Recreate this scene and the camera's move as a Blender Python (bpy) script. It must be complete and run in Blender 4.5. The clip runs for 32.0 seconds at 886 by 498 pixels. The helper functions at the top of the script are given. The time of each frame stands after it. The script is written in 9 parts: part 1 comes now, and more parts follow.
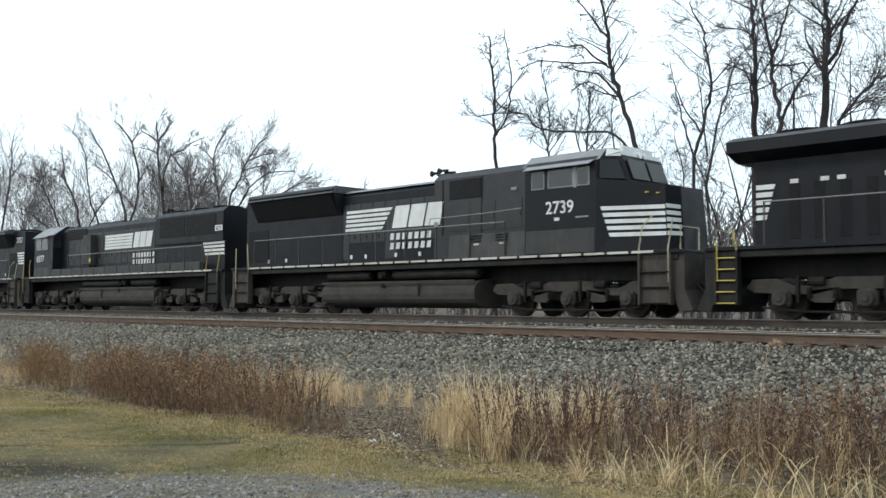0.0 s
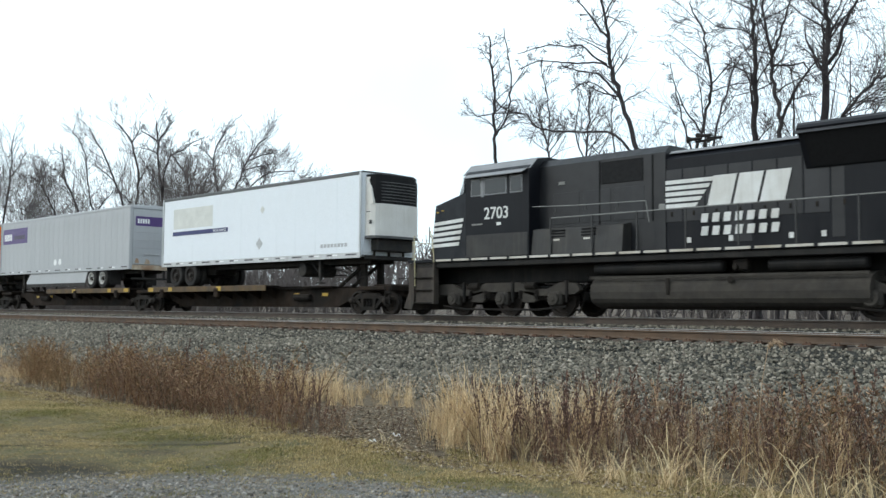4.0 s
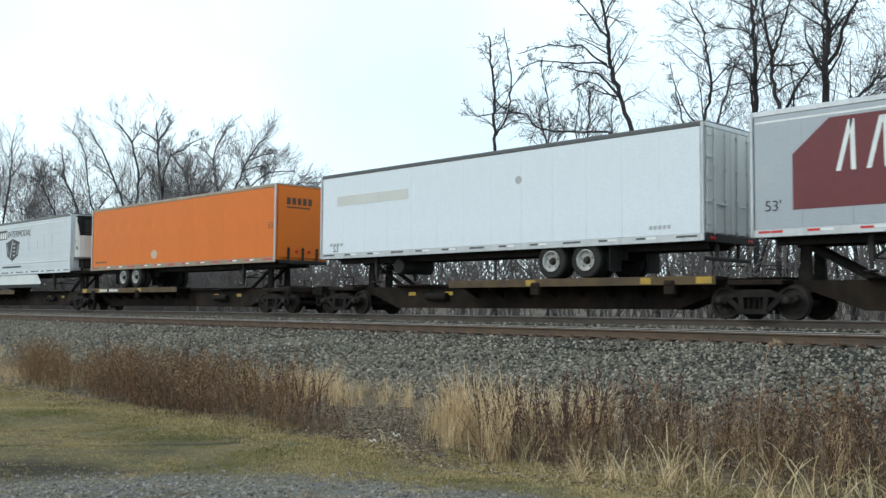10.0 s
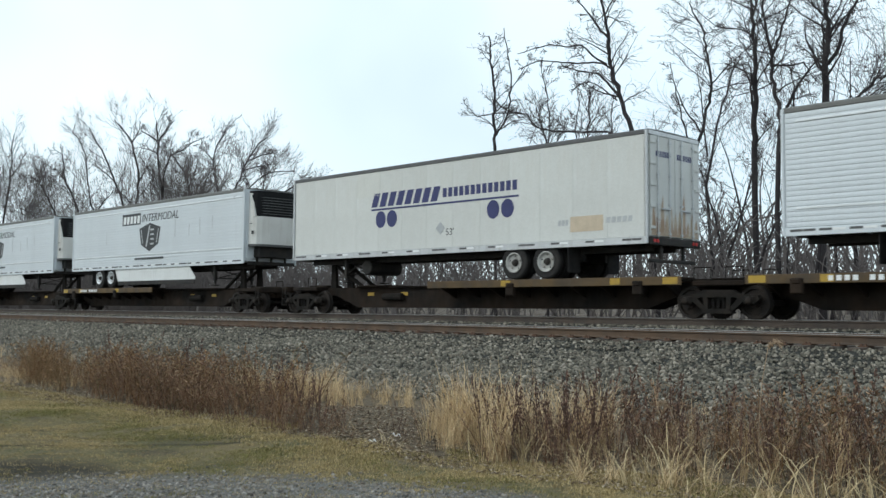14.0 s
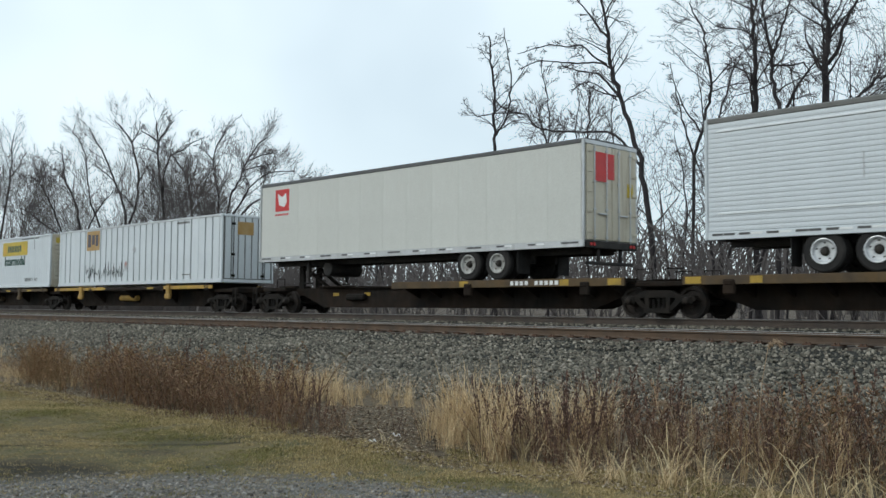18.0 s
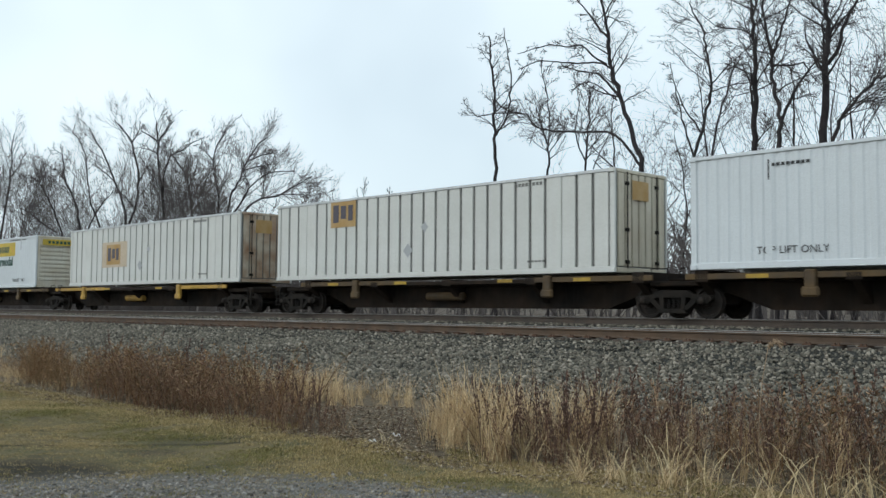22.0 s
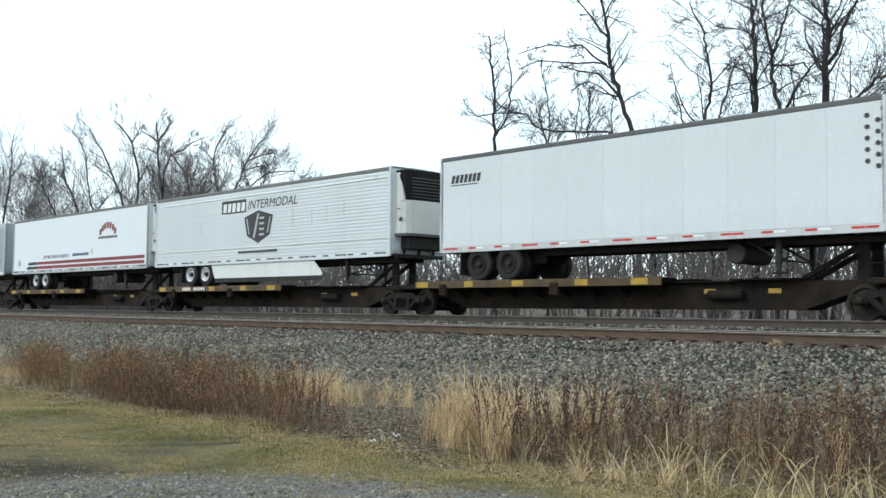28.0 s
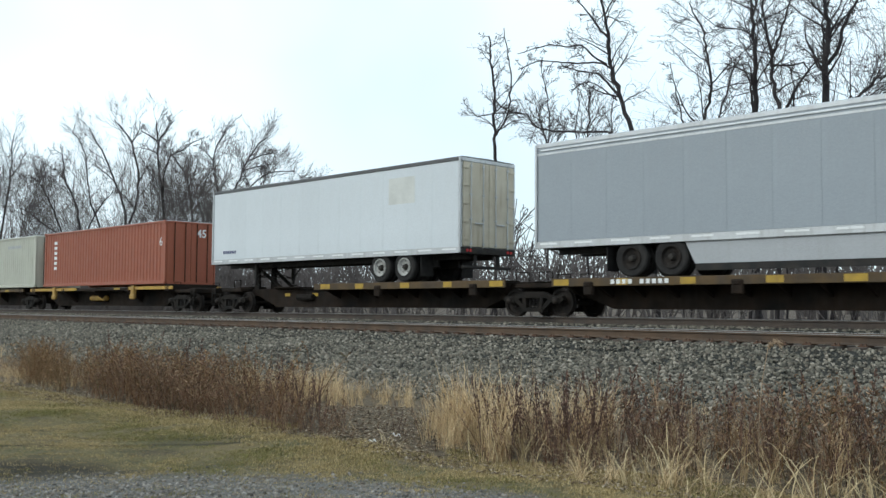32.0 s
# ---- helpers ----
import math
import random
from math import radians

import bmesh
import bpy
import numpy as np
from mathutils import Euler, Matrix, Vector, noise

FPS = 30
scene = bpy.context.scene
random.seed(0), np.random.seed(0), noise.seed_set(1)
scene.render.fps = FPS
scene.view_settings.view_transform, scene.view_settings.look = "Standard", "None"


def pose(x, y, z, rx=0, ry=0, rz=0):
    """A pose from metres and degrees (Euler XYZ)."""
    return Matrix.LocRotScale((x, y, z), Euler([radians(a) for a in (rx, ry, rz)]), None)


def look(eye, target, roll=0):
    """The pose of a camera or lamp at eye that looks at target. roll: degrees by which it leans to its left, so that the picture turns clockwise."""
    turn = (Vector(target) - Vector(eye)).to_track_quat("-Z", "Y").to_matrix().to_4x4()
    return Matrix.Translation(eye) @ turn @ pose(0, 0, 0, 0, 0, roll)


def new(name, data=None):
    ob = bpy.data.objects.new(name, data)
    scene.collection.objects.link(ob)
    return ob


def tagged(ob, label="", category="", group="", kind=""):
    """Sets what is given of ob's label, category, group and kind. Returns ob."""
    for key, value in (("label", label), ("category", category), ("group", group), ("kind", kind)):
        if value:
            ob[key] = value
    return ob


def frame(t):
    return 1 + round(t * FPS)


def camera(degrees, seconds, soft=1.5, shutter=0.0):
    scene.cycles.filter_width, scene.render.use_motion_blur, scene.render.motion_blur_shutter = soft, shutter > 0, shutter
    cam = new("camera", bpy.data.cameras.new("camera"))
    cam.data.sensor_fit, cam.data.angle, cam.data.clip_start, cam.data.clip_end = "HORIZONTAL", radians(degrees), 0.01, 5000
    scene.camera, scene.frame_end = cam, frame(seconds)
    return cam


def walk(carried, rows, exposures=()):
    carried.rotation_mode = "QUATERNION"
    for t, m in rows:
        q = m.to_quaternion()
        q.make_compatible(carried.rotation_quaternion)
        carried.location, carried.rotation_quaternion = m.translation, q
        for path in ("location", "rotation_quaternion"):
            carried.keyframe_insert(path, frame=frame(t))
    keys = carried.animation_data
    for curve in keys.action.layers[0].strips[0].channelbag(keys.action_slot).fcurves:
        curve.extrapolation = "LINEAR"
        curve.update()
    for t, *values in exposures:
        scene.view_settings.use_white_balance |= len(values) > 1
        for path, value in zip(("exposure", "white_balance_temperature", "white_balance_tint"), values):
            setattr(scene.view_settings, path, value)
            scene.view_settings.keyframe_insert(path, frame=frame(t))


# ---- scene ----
cam = camera(48.67, 32.0, soft=1.45, shutter=0.1)
EYE = (0.0, 0.0, 0.22)
YAW, PITCH, ROLL = radians(45.32), radians(3.474), 0.40
AIM = (EYE[0] - math.sin(YAW) * math.cos(PITCH), EYE[1] + math.cos(YAW) * math.cos(PITCH), EYE[2] + math.sin(PITCH))
# the camera stops down and cools its picture when pale loads fill the view
walk(cam, [(0.0, look(EYE, AIM, ROLL)), (32.0, look(EYE, AIM, ROLL))],
     [(0.0, 0.15, 6200, 7), (3.0, 0.18, 6200, 7), (6.0, -0.12, 6000, 3), (7.0, 0.02, 6150, 6), (8.0, 0.12, 6150, 6), (9.0, 0.0, 6080, 5), (10.0, -0.08, 6000, 3), (11.0, -0.06, 6030, 4), (12.0, 0.02, 6150, 6), (13.0, -0.12, 6100, 5), (14.0, -0.22, 6100, 5), (20.0, -0.41, 6170, 6), (22.0, -0.38, 6170, 6), (25.0, -0.43, 6170, 6), (28.0, 0.16, 6060, 4), (30.0, -0.10, 6100, 5), (32.0, -0.14, 6100, 5)])

# metres that the train has run, second by second
RUN = [0.0, 13.45, 26.91, 40.38, 53.86, 67.38, 80.95, 94.59, 108.28, 122.02, 135.78, 149.56, 163.37, 177.21, 191.09, 205.02, 218.99,
       232.97, 246.93, 260.87, 274.79, 288.71, 302.64, 316.58, 330.53, 344.51, 358.55, 372.65, 386.80, 400.99, 415.18, 429.39, 443.60]
YT = 23.54          # centre of the train's track; its rail heads are at z = 0
YN, ZN = 19.42, -0.225   # centre and rail height of the nearer track
ZG = -1.25          # level of the lawn

# ---- sky and sun ----
world = bpy.data.worlds.new("sky")
scene.world = world
world.use_nodes = True
wn, wl = world.node_tree.nodes, world.node_tree.links
wn.clear()
SUN_EL, SUN_AZ = radians(36), radians(212)
skyt = wn.new("ShaderNodeTexSky")
skyt.sky_type, skyt.sun_disc = "NISHITA", False
skyt.sun_elevation, skyt.sun_rotation = SUN_EL, SUN_AZ
skyt.air_density, skyt.dust_density, skyt.ozone_density = 1.0, 1.5, 1.5
bg_sky = wn.new("ShaderNodeBackground")
bg_sky.inputs["Strength"].default_value = 0.13
wl.new(skyt.outputs[0], bg_sky.inputs["Color"])
bg_cloud = wn.new("ShaderNodeBackground")
bg_cloud.inputs["Color"].default_value = (0.88, 0.965, 1.0, 1)
bg_cloud.inputs["Strength"].default_value = 1.45
wtc = wn.new("ShaderNodeTexCoord")
wnz = wn.new("ShaderNodeTexNoise")
wnz.inputs["Scale"].default_value = 1.6
wnz.inputs["Detail"].default_value = 4.0
wl.new(wtc.outputs["Generated"], wnz.inputs["Vector"])
wmr = wn.new("ShaderNodeMapRange")
wmr.inputs["From Min"].default_value, wmr.inputs["From Max"].default_value = 0.30, 0.62
wmr.inputs["To Min"].default_value, wmr.inputs["To Max"].default_value = 0.50, 0.97
wl.new(wnz.outputs[0], wmr.inputs["Value"])
wmix = wn.new("ShaderNodeMixShader")
wl.new(wmr.outputs[0], wmix.inputs[0])
wl.new(bg_sky.outputs[0], wmix.inputs[1])
wl.new(bg_cloud.outputs[0], wmix.inputs[2])
wout = wn.new("ShaderNodeOutputWorld")
wl.new(wmix.outputs[0], wout.inputs[0])

sun = new("sun", bpy.data.lights.new("sun", "SUN"))
sun.data.energy, sun.data.angle, sun.data.color = 1.1, radians(12), (1.0, 0.94, 0.85)
# the sun stands behind the camera, low in the south-west
SUN_DIR = Vector((math.sin(SUN_AZ) * math.cos(SUN_EL), math.cos(SUN_AZ) * math.cos(SUN_EL), math.sin(SUN_EL)))
sun.matrix_world = look(SUN_DIR * 100, (0, 0, 0))


# ---- materials ----
def mat(name, col, rough=0.6, metal=0.0, col2=None, scale=3.0, var=0.5, fine=60.0, fvar=0.12, bump=0.0, bscale=60.0, streak=0.0, scol=(0.1, 0.08, 0.06), each=0.0):
    """A surface with stains at a large scale, grain at a small one, rain streaks, relief, and a shade of its own for each object."""
    m = bpy.data.materials.new(name)
    m.use_nodes = True
    n, l = m.node_tree.nodes, m.node_tree.links
    b = n["Principled BSDF"]
    tc = n.new("ShaderNodeTexCoord")
    src = tc.outputs["Object"]

    def noise_tex(sc, detail=5.0, vec=src):
        t = n.new("ShaderNodeTexNoise")
        t.inputs["Scale"].default_value, t.inputs["Detail"].default_value = sc, detail
        l.new(vec, t.inputs["Vector"])
        return t.outputs[0]

    def ramp(val, lo, hi, a=0.0, z=1.0):
        r = n.new("ShaderNodeMapRange")
        r.inputs[1].default_value, r.inputs[2].default_value, r.inputs[3].default_value, r.inputs[4].default_value = lo, hi, a, z
        l.new(val, r.inputs[0])
        return r.outputs[0]

    def blend(fac, a, c, how="MIX"):
        x = n.new("ShaderNodeMix")
        x.data_type, x.blend_type = "RGBA", how
        if isinstance(fac, float):
            x.inputs[0].default_value = fac
        else:
            l.new(fac, x.inputs[0])
        for k, s in ((6, a), (7, c)):
            if isinstance(s, tuple):
                x.inputs[k].default_value = (*s, 1)
            else:
                l.new(s, x.inputs[k])
        return x.outputs[2]

    other = col2 or tuple(c * 0.72 for c in col)
    big = ramp(noise_tex(scale), 0.35, 0.68, 0.0, var)
    out = blend(big, col, other)
    grain = ramp(noise_tex(fine, 3.0), 0.3, 0.7, 1 - fvar, 1 + fvar)
    out = blend(1.0, out, grain, "MULTIPLY")
    if streak:
        mp = n.new("ShaderNodeMapping")
        mp.inputs["Scale"].default_value = (5.0, 5.0, 0.35)
        l.new(src, mp.inputs["Vector"])
        st = ramp(noise_tex(1.7, 6.0, mp.outputs[0]), 0.52, 0.8, 0.0, streak)
        out = blend(st, out, scol)
    if each:
        oi = n.new("ShaderNodeObjectInfo")
        out = blend(1.0, out, ramp(oi.outputs["Random"], 0.0, 1.0, 1 - each, 1 + each), "MULTIPLY")
    l.new(out, b.inputs["Base Color"])
    b.inputs["Metallic"].default_value = metal
    l.new(ramp(noise_tex(scale * 3), 0.3, 0.7, max(rough - 0.08, 0.02), min(rough + 0.1, 1)), b.inputs["Roughness"])
    if bump:
        bm_ = n.new("ShaderNodeBump")
        bm_.inputs["Strength"].default_value, bm_.inputs["Distance"].default_value = bump, 0.02
        l.new(noise_tex(bscale, 4.0), bm_.inputs["Height"])
        l.new(bm_.outputs[0], b.inputs["Normal"])
    return m


def glassy(name, col, gloss=0.18):
    m = mat(name, col, 0.06, 0.0, var=0.1)
    m.node_tree.nodes["Principled BSDF"].inputs["Specular IOR Level"].default_value = gloss
    return m


WHITE = mat("white_paint", (0.64, 0.675, 0.70), 0.42, col2=(0.55, 0.58, 0.60), scale=0.5, var=0.5, streak=0.14, scol=(0.44, 0.42, 0.38), each=0.02)
WHITE_BRIGHT = mat("bright_blue_white_paint", (0.72, 0.755, 0.80), 0.38, col2=(0.66, 0.69, 0.72), scale=0.5, var=0.5, streak=0.10, scol=(0.5, 0.48, 0.44))
RAIL_DULL = mat("dull_tan_rail", (0.34, 0.28, 0.20), 0.55, 0.1, col2=(0.24, 0.19, 0.14), scale=2, var=0.9, streak=0.4)
WHITE_WORN = mat("worn_white_paint", (0.62, 0.625, 0.60), 0.48, col2=(0.52, 0.515, 0.48), scale=0.7, var=0.6, streak=0.18, scol=(0.40, 0.33, 0.24), each=0.03)
WHITE_GREY = mat("greyed_white_paint", (0.60, 0.60, 0.56), 0.5, col2=(0.52, 0.515, 0.475), scale=0.7, var=0.5, streak=0.16, scol=(0.40, 0.36, 0.31), each=0.03)
ALU = mat("brushed_aluminium_skin", (0.375, 0.395, 0.42), 0.42, 0.3, col2=(0.32, 0.35, 0.40), scale=0.8, streak=0.2, scol=(0.28, 0.28, 0.28), each=0.03)
GREY_PAINT = mat("pale_grey_paint", (0.40, 0.41, 0.425), 0.5, 0.05, col2=(0.35, 0.36, 0.37), scale=0.8, streak=0.3, scol=(0.3, 0.29, 0.27), each=0.03)
UPS_GREY = mat("matt_grey_paint", (0.31, 0.34, 0.37), 0.5, 0.05, col2=(0.27, 0.30, 0.33), scale=0.8, streak=0.2, scol=(0.25, 0.25, 0.25), each=0.02)
ORANGE = mat("orange_paint", (0.68, 0.165, 0.010), 0.46, col2=(0.58, 0.14, 0.012), scale=0.7, streak=0.2, scol=(0.5, 0.16, 0.04), each=0.02)
RAIL_ALU = mat("bare_aluminium_rail", (0.55, 0.56, 0.57), 0.4, 0.6, col2=(0.4, 0.4, 0.4), scale=2, streak=0.35)
DARK_TRIM = mat("dark_rail_trim", (0.09, 0.09, 0.09), 0.5, 0.2, scale=2)
RUST_BOX = mat("red_oxide_container_paint", (0.31, 0.090, 0.046), 0.5, col2=(0.28, 0.07, 0.035), scale=0.8, streak=0.35, scol=(0.14, 0.05, 0.03))
BEIGE = mat("beige_container_paint", (0.50, 0.50, 0.42), 0.5, col2=(0.42, 0.41, 0.34), scale=0.8, streak=0.4, scol=(0.25, 0.2, 0.14))
STRIPE_DARK = mat("grey_trim_and_recess_shade", (0.15, 0.15, 0.14), 0.6, col2=(0.10, 0.095, 0.085), scale=2)
BLACK = mat("black_loco_paint", (0.0042, 0.0050, 0.0078), 0.46, col2=(0.0075, 0.0083, 0.0115), scale=0.7, var=0.8, streak=0.2, scol=(0.020, 0.019, 0.019))
BLACK_DIRTY = mat("dusty_black_paint", (0.010, 0.010, 0.0105), 0.65, col2=(0.022, 0.020, 0.018), scale=1.3, var=0.9, streak=0.4, scol=(0.045, 0.038, 0.03), bump=0.15)
BLACK.node_tree.nodes["Principled BSDF"].inputs["Specular IOR Level"].default_value = 0.32
LOCO_ROOF = mat("sooty_grey_roof", (0.22, 0.225, 0.235), 0.5, col2=(0.15, 0.15, 0.155), scale=1.5, streak=0.2)
GRILLE = mat("black_grille", (0.008, 0.008, 0.009), 0.7, scale=4)
TRUCK = mat("grimy_cast_steel", (0.010, 0.009, 0.008), 0.85, 0.0, col2=(0.024, 0.019, 0.015), scale=3, var=0.9, bump=0.3)
TRUCK_BLACK = mat("oily_black_steel", (0.008, 0.0075, 0.007), 0.6, 0.1, col2=(0.026, 0.021, 0.018), scale=3, var=0.9)
DUSTY = mat("dusty_brown_cast_steel", (0.042, 0.036, 0.029), 0.88, 0.0, col2=(0.022, 0.019, 0.016), scale=2.5, var=0.9, bump=0.3)
WHEEL = mat("dark_wheel_steel", (0.018, 0.016, 0.015), 0.7, 0.1, col2=(0.036, 0.027, 0.021), scale=4, var=0.8)
SILL = mat("grimy_brown_sill", (0.008, 0.0065, 0.0055), 0.85, 0.0, col2=(0.030, 0.019, 0.012), scale=1.2, var=0.9, streak=0.4, scol=(0.03, 0.026, 0.022))
ORANGE.node_tree.nodes["Principled BSDF"].inputs["Specular IOR Level"].default_value = 0.3
SILL_EDGE = mat("faded_yellow_brown_edge", (0.100, 0.060, 0.020), 0.75, col2=(0.050, 0.034, 0.020), scale=1.6, var=0.9, streak=0.5, scol=(0.05, 0.04, 0.03))
SILL_YELLOW = mat("faded_yellow_side_sill", (0.52, 0.31, 0.05), 0.65, col2=(0.30, 0.18, 0.05), scale=1.5, var=0.9, streak=0.4, scol=(0.1, 0.07, 0.03))
YELLOW = mat("yellow_reflective_tape", (0.44, 0.28, 0.025), 0.55, col2=(0.27, 0.17, 0.03), scale=3, var=0.9)
YELLOW_SIGN = mat("dirty_yellow_panel", (0.60, 0.43, 0.03), 0.55, col2=(0.42, 0.31, 0.05), scale=1.6, var=0.9)
HAND_YELLOW = mat("yellow_handrail_paint", (0.42, 0.32, 0.06), 0.55, scale=6)
RUBBER = mat("black_tyre_rubber", (0.022, 0.021, 0.021), 0.85, col2=(0.05, 0.046, 0.042), scale=3, bump=0.2)
RIM = mat("dull_white_steel_rim", (0.50, 0.49, 0.46), 0.55, col2=(0.18, 0.17, 0.155), scale=5, var=0.9)
RIM_ALU = mat("polished_aluminium_rim", (0.66, 0.67, 0.68), 0.35, 0.4, col2=(0.45, 0.45, 0.45), scale=4)
FRAME = mat("black_chassis_paint", (0.02, 0.02, 0.02), 0.6, col2=(0.045, 0.038, 0.032), scale=3, var=0.8)
SKIRT = mat("white_side_skirt", (0.70, 0.71, 0.70), 0.45, col2=(0.6, 0.6, 0.58), scale=1, streak=0.3, scol=(0.35, 0.33, 0.3))
RED = mat("red_paint", (0.55, 0.02, 0.02), 0.45, scale=3)
STRIPE_RED = mat("dull_red_stripe_paint", (0.23, 0.022, 0.022), 0.5, col2=(0.16, 0.02, 0.022), scale=1.5, var=0.8)
MAROON = mat("maroon_paint", (0.14, 0.02, 0.025), 0.45, scale=2)
PURPLE = mat("purple_panel", (0.07, 0.035, 0.16), 0.4, scale=2)
NAVY = mat("navy_lettering", (0.02, 0.025, 0.12), 0.45, scale=3)
INK = mat("black_lettering", (0.02, 0.02, 0.022), 0.5, scale=3)
LETTER = mat("white_lettering", (0.80, 0.81, 0.80), 0.5, scale=3, fvar=0.05, each=0.0)
GREEN_INK = mat("dark_green_lettering", (0.012, 0.065, 0.045), 0.5, scale=3)
GOLD = mat("gold_emblem", (0.62, 0.36, 0.03), 0.45, scale=3)
BROWN = mat("brown_emblem", (0.10, 0.04, 0.015), 0.5, scale=3)
EMP_GOLD = mat("faded_gold_panel", (0.38, 0.225, 0.065), 0.6, col2=(0.47, 0.33, 0.16), scale=1.5, var=0.8)
BLUE_INK = mat("faded_slate_lettering", (0.075, 0.065, 0.085), 0.5, scale=3)
WORN_TAN = mat("rusty_door_paint", (0.50, 0.43, 0.33), 0.6, col2=(0.26, 0.13, 0.06), scale=1.6, var=0.9, streak=0.7, scol=(0.2, 0.1, 0.05))
DOOR_TAN = mat("stained_door_paint", (0.58, 0.53, 0.42), 0.55, col2=(0.45, 0.38, 0.27), scale=1.5, streak=0.6, scol=(0.25, 0.18, 0.1), each=0.04)
GLASS = glassy("dark_cab_glass", (0.012, 0.015, 0.018), 0.6)
GLASS_DARK = glassy("dark_windscreen_glass", (0.010, 0.012, 0.015), 0.25)
for dull in (BLACK, BLACK_DIRTY, SILL, TRUCK, TRUCK_BLACK, WHEEL, FRAME, RUBBER, GRILLE):
    dull.node_tree.nodes["Principled BSDF"].inputs["Specular IOR Level"].default_value = 0.2


# ---- mesh tools ----
class Mesh:
    """Gathers the vertices and faces of one part."""

    def __init__(self):
        self.v, self.f = [], []

    def add(self, vs, fs):
        k = len(self.v)
        self.v.extend(vs)
        self.f.extend([tuple(i + k for i in f) for f in fs])
        return self

    def box(self, x0, x1, y0, y1, z0, z1, c=0.0):
        x0, x1, y0, y1, z0, z1 = min(x0, x1), max(x0, x1), min(y0, y1), max(y0, y1), min(z0, z1), max(z0, z1)
        if c <= 0:
            vs = [(x, y, z) for x in (x0, x1) for y in (y0, y1) for z in (z0, z1)]
            return self.add(vs, [(0, 1, 3, 2), (4, 6, 7, 5), (0, 4, 5, 1), (2, 3, 7, 6), (0, 2, 6, 4), (1, 5, 7, 3)])
        c = min(c, abs(x1 - x0) * 0.45, abs(y1 - y0) * 0.45, abs(z1 - z0) * 0.45)
        vs, at = [], {}
        X, Y, Z = (x0, x1), (y0, y1), (z0, z1)
        for i in (0, 1):
            for j in (0, 1):
                for k in (0, 1):
                    ix, iy, iz = (X[i] + (c if i == 0 else -c)), (Y[j] + (c if j == 0 else -c)), (Z[k] + (c if k == 0 else -c))
                    for ax, p in (("x", (X[i], iy, iz)), ("y", (ix, Y[j], iz)), ("z", (ix, iy, Z[k]))):
                        at[ax, i, j, k] = len(vs)
                        vs.append(p)
        fs = []
        for i in (0, 1):
            fs.append((at["x", i, 0, 0], at["x", i, 1, 0], at["x", i, 1, 1], at["x", i, 0, 1]))
            fs.append((at["y", 0, i, 0], at["y", 1, i, 0], at["y", 1, i, 1], at["y", 0, i, 1]))
            fs.append((at["z", 0, 0, i], at["z", 1, 0, i], at["z", 1, 1, i], at["z", 0, 1, i]))
            for j in (0, 1):
                fs.append((at["x", i, j, 0], at["x", i, j, 1], at["y", i, j, 1], at["y", i, j, 0]))
                fs.append((at["x", i, 0, j], at["x", i, 1, j], at["z", i, 1, j], at["z", i, 0, j]))
                fs.append((at["y", 0, i, j], at["y", 1, i, j], at["z", 1, i, j], at["z", 0, i, j]))
                for k in (0, 1):
                    fs.append((at["x", i, j, k], at["y", i, j, k], at["z", i, j, k]))
        return self.add(vs, fs)

    def prism(self, pts, axis, a, b):
        n = len(pts)
        put = {"x": lambda p, h: (h, p[0], p[1]), "y": lambda p, h: (p[0], h, p[1]), "z": lambda p, h: (p[0], p[1], h)}[axis]
        vs = [put(p, a) for p in pts] + [put(p, b) for p in pts]
        fs = [tuple(range(n)), tuple(range(2 * n - 1, n - 1, -1))] + [(i, (i + 1) % n, n + (i + 1) % n, n + i) for i in range(n)]
        return self.add(vs, fs)

    def lathe(self, prof, axis, centre, n=16):
        """prof: (radius, along the axis) from one end to the other."""
        cx, cy, cz = centre
        vs, fs = [], []
        for r, h in prof:
            for i in range(n):
                a = 2 * math.pi * i / n
                p, q = r * math.cos(a), r * math.sin(a)
                vs.append({"x": (cx + h, cy + p, cz + q), "y": (cx + p, cy + h, cz + q), "z": (cx + p, cy + q, cz + h)}[axis])
        m = len(prof)
        for k in range(m - 1):
            for i in range(n):
                j = (i + 1) % n
                fs.append((k * n + i, k * n + j, (k + 1) * n + j, (k + 1) * n + i))
        fs.append(tuple(range(n)))
        fs.append(tuple(range(m * n - 1, (m - 1) * n - 1, -1)))
        return self.add(vs, fs)

    def cyl(self, axis, centre, r, h0, h1, n=14, c=0.0):
        prof = [(r, h0), (r, h1)] if c <= 0 else [(r - c, h0), (r, h0 + c), (r, h1 - c), (r - c, h1)]
        return self.lathe(prof, axis, centre, n)

    def tube(self, path, r, n=6, r2=None):
        """A bent bar along a path of points, tapering from r to r2."""
        vs, fs = [], []
        m = len(path)
        P = [Vector(p) for p in path]
        for k, p in enumerate(P):
            d = (P[min(k + 1, m - 1)] - P[max(k - 1, 0)]).normalized()
            a = d.cross(Vector((0.13, 0.31, 0.94)))
            if a.length < 0.05:
                a = d.cross(Vector((1, 0, 0)))
            a.normalize()
            b = d.cross(a)
            rr = r if r2 is None else r + (r2 - r) * k / (m - 1)
            for i in range(n):
                t = 2 * math.pi * i / n
                vs.append(tuple(p + a * (rr * math.cos(t)) + b * (rr * math.sin(t))))
        for k in range(m - 1):
            for i in range(n):
                j = (i + 1) % n
                fs.append((k * n + i, k * n + j, (k + 1) * n + j, (k + 1) * n + i))
        fs.append(tuple(range(n)))
        fs.append(tuple(range(m * n - 1, (m - 1) * n - 1, -1)))
        return self.add(vs, fs)

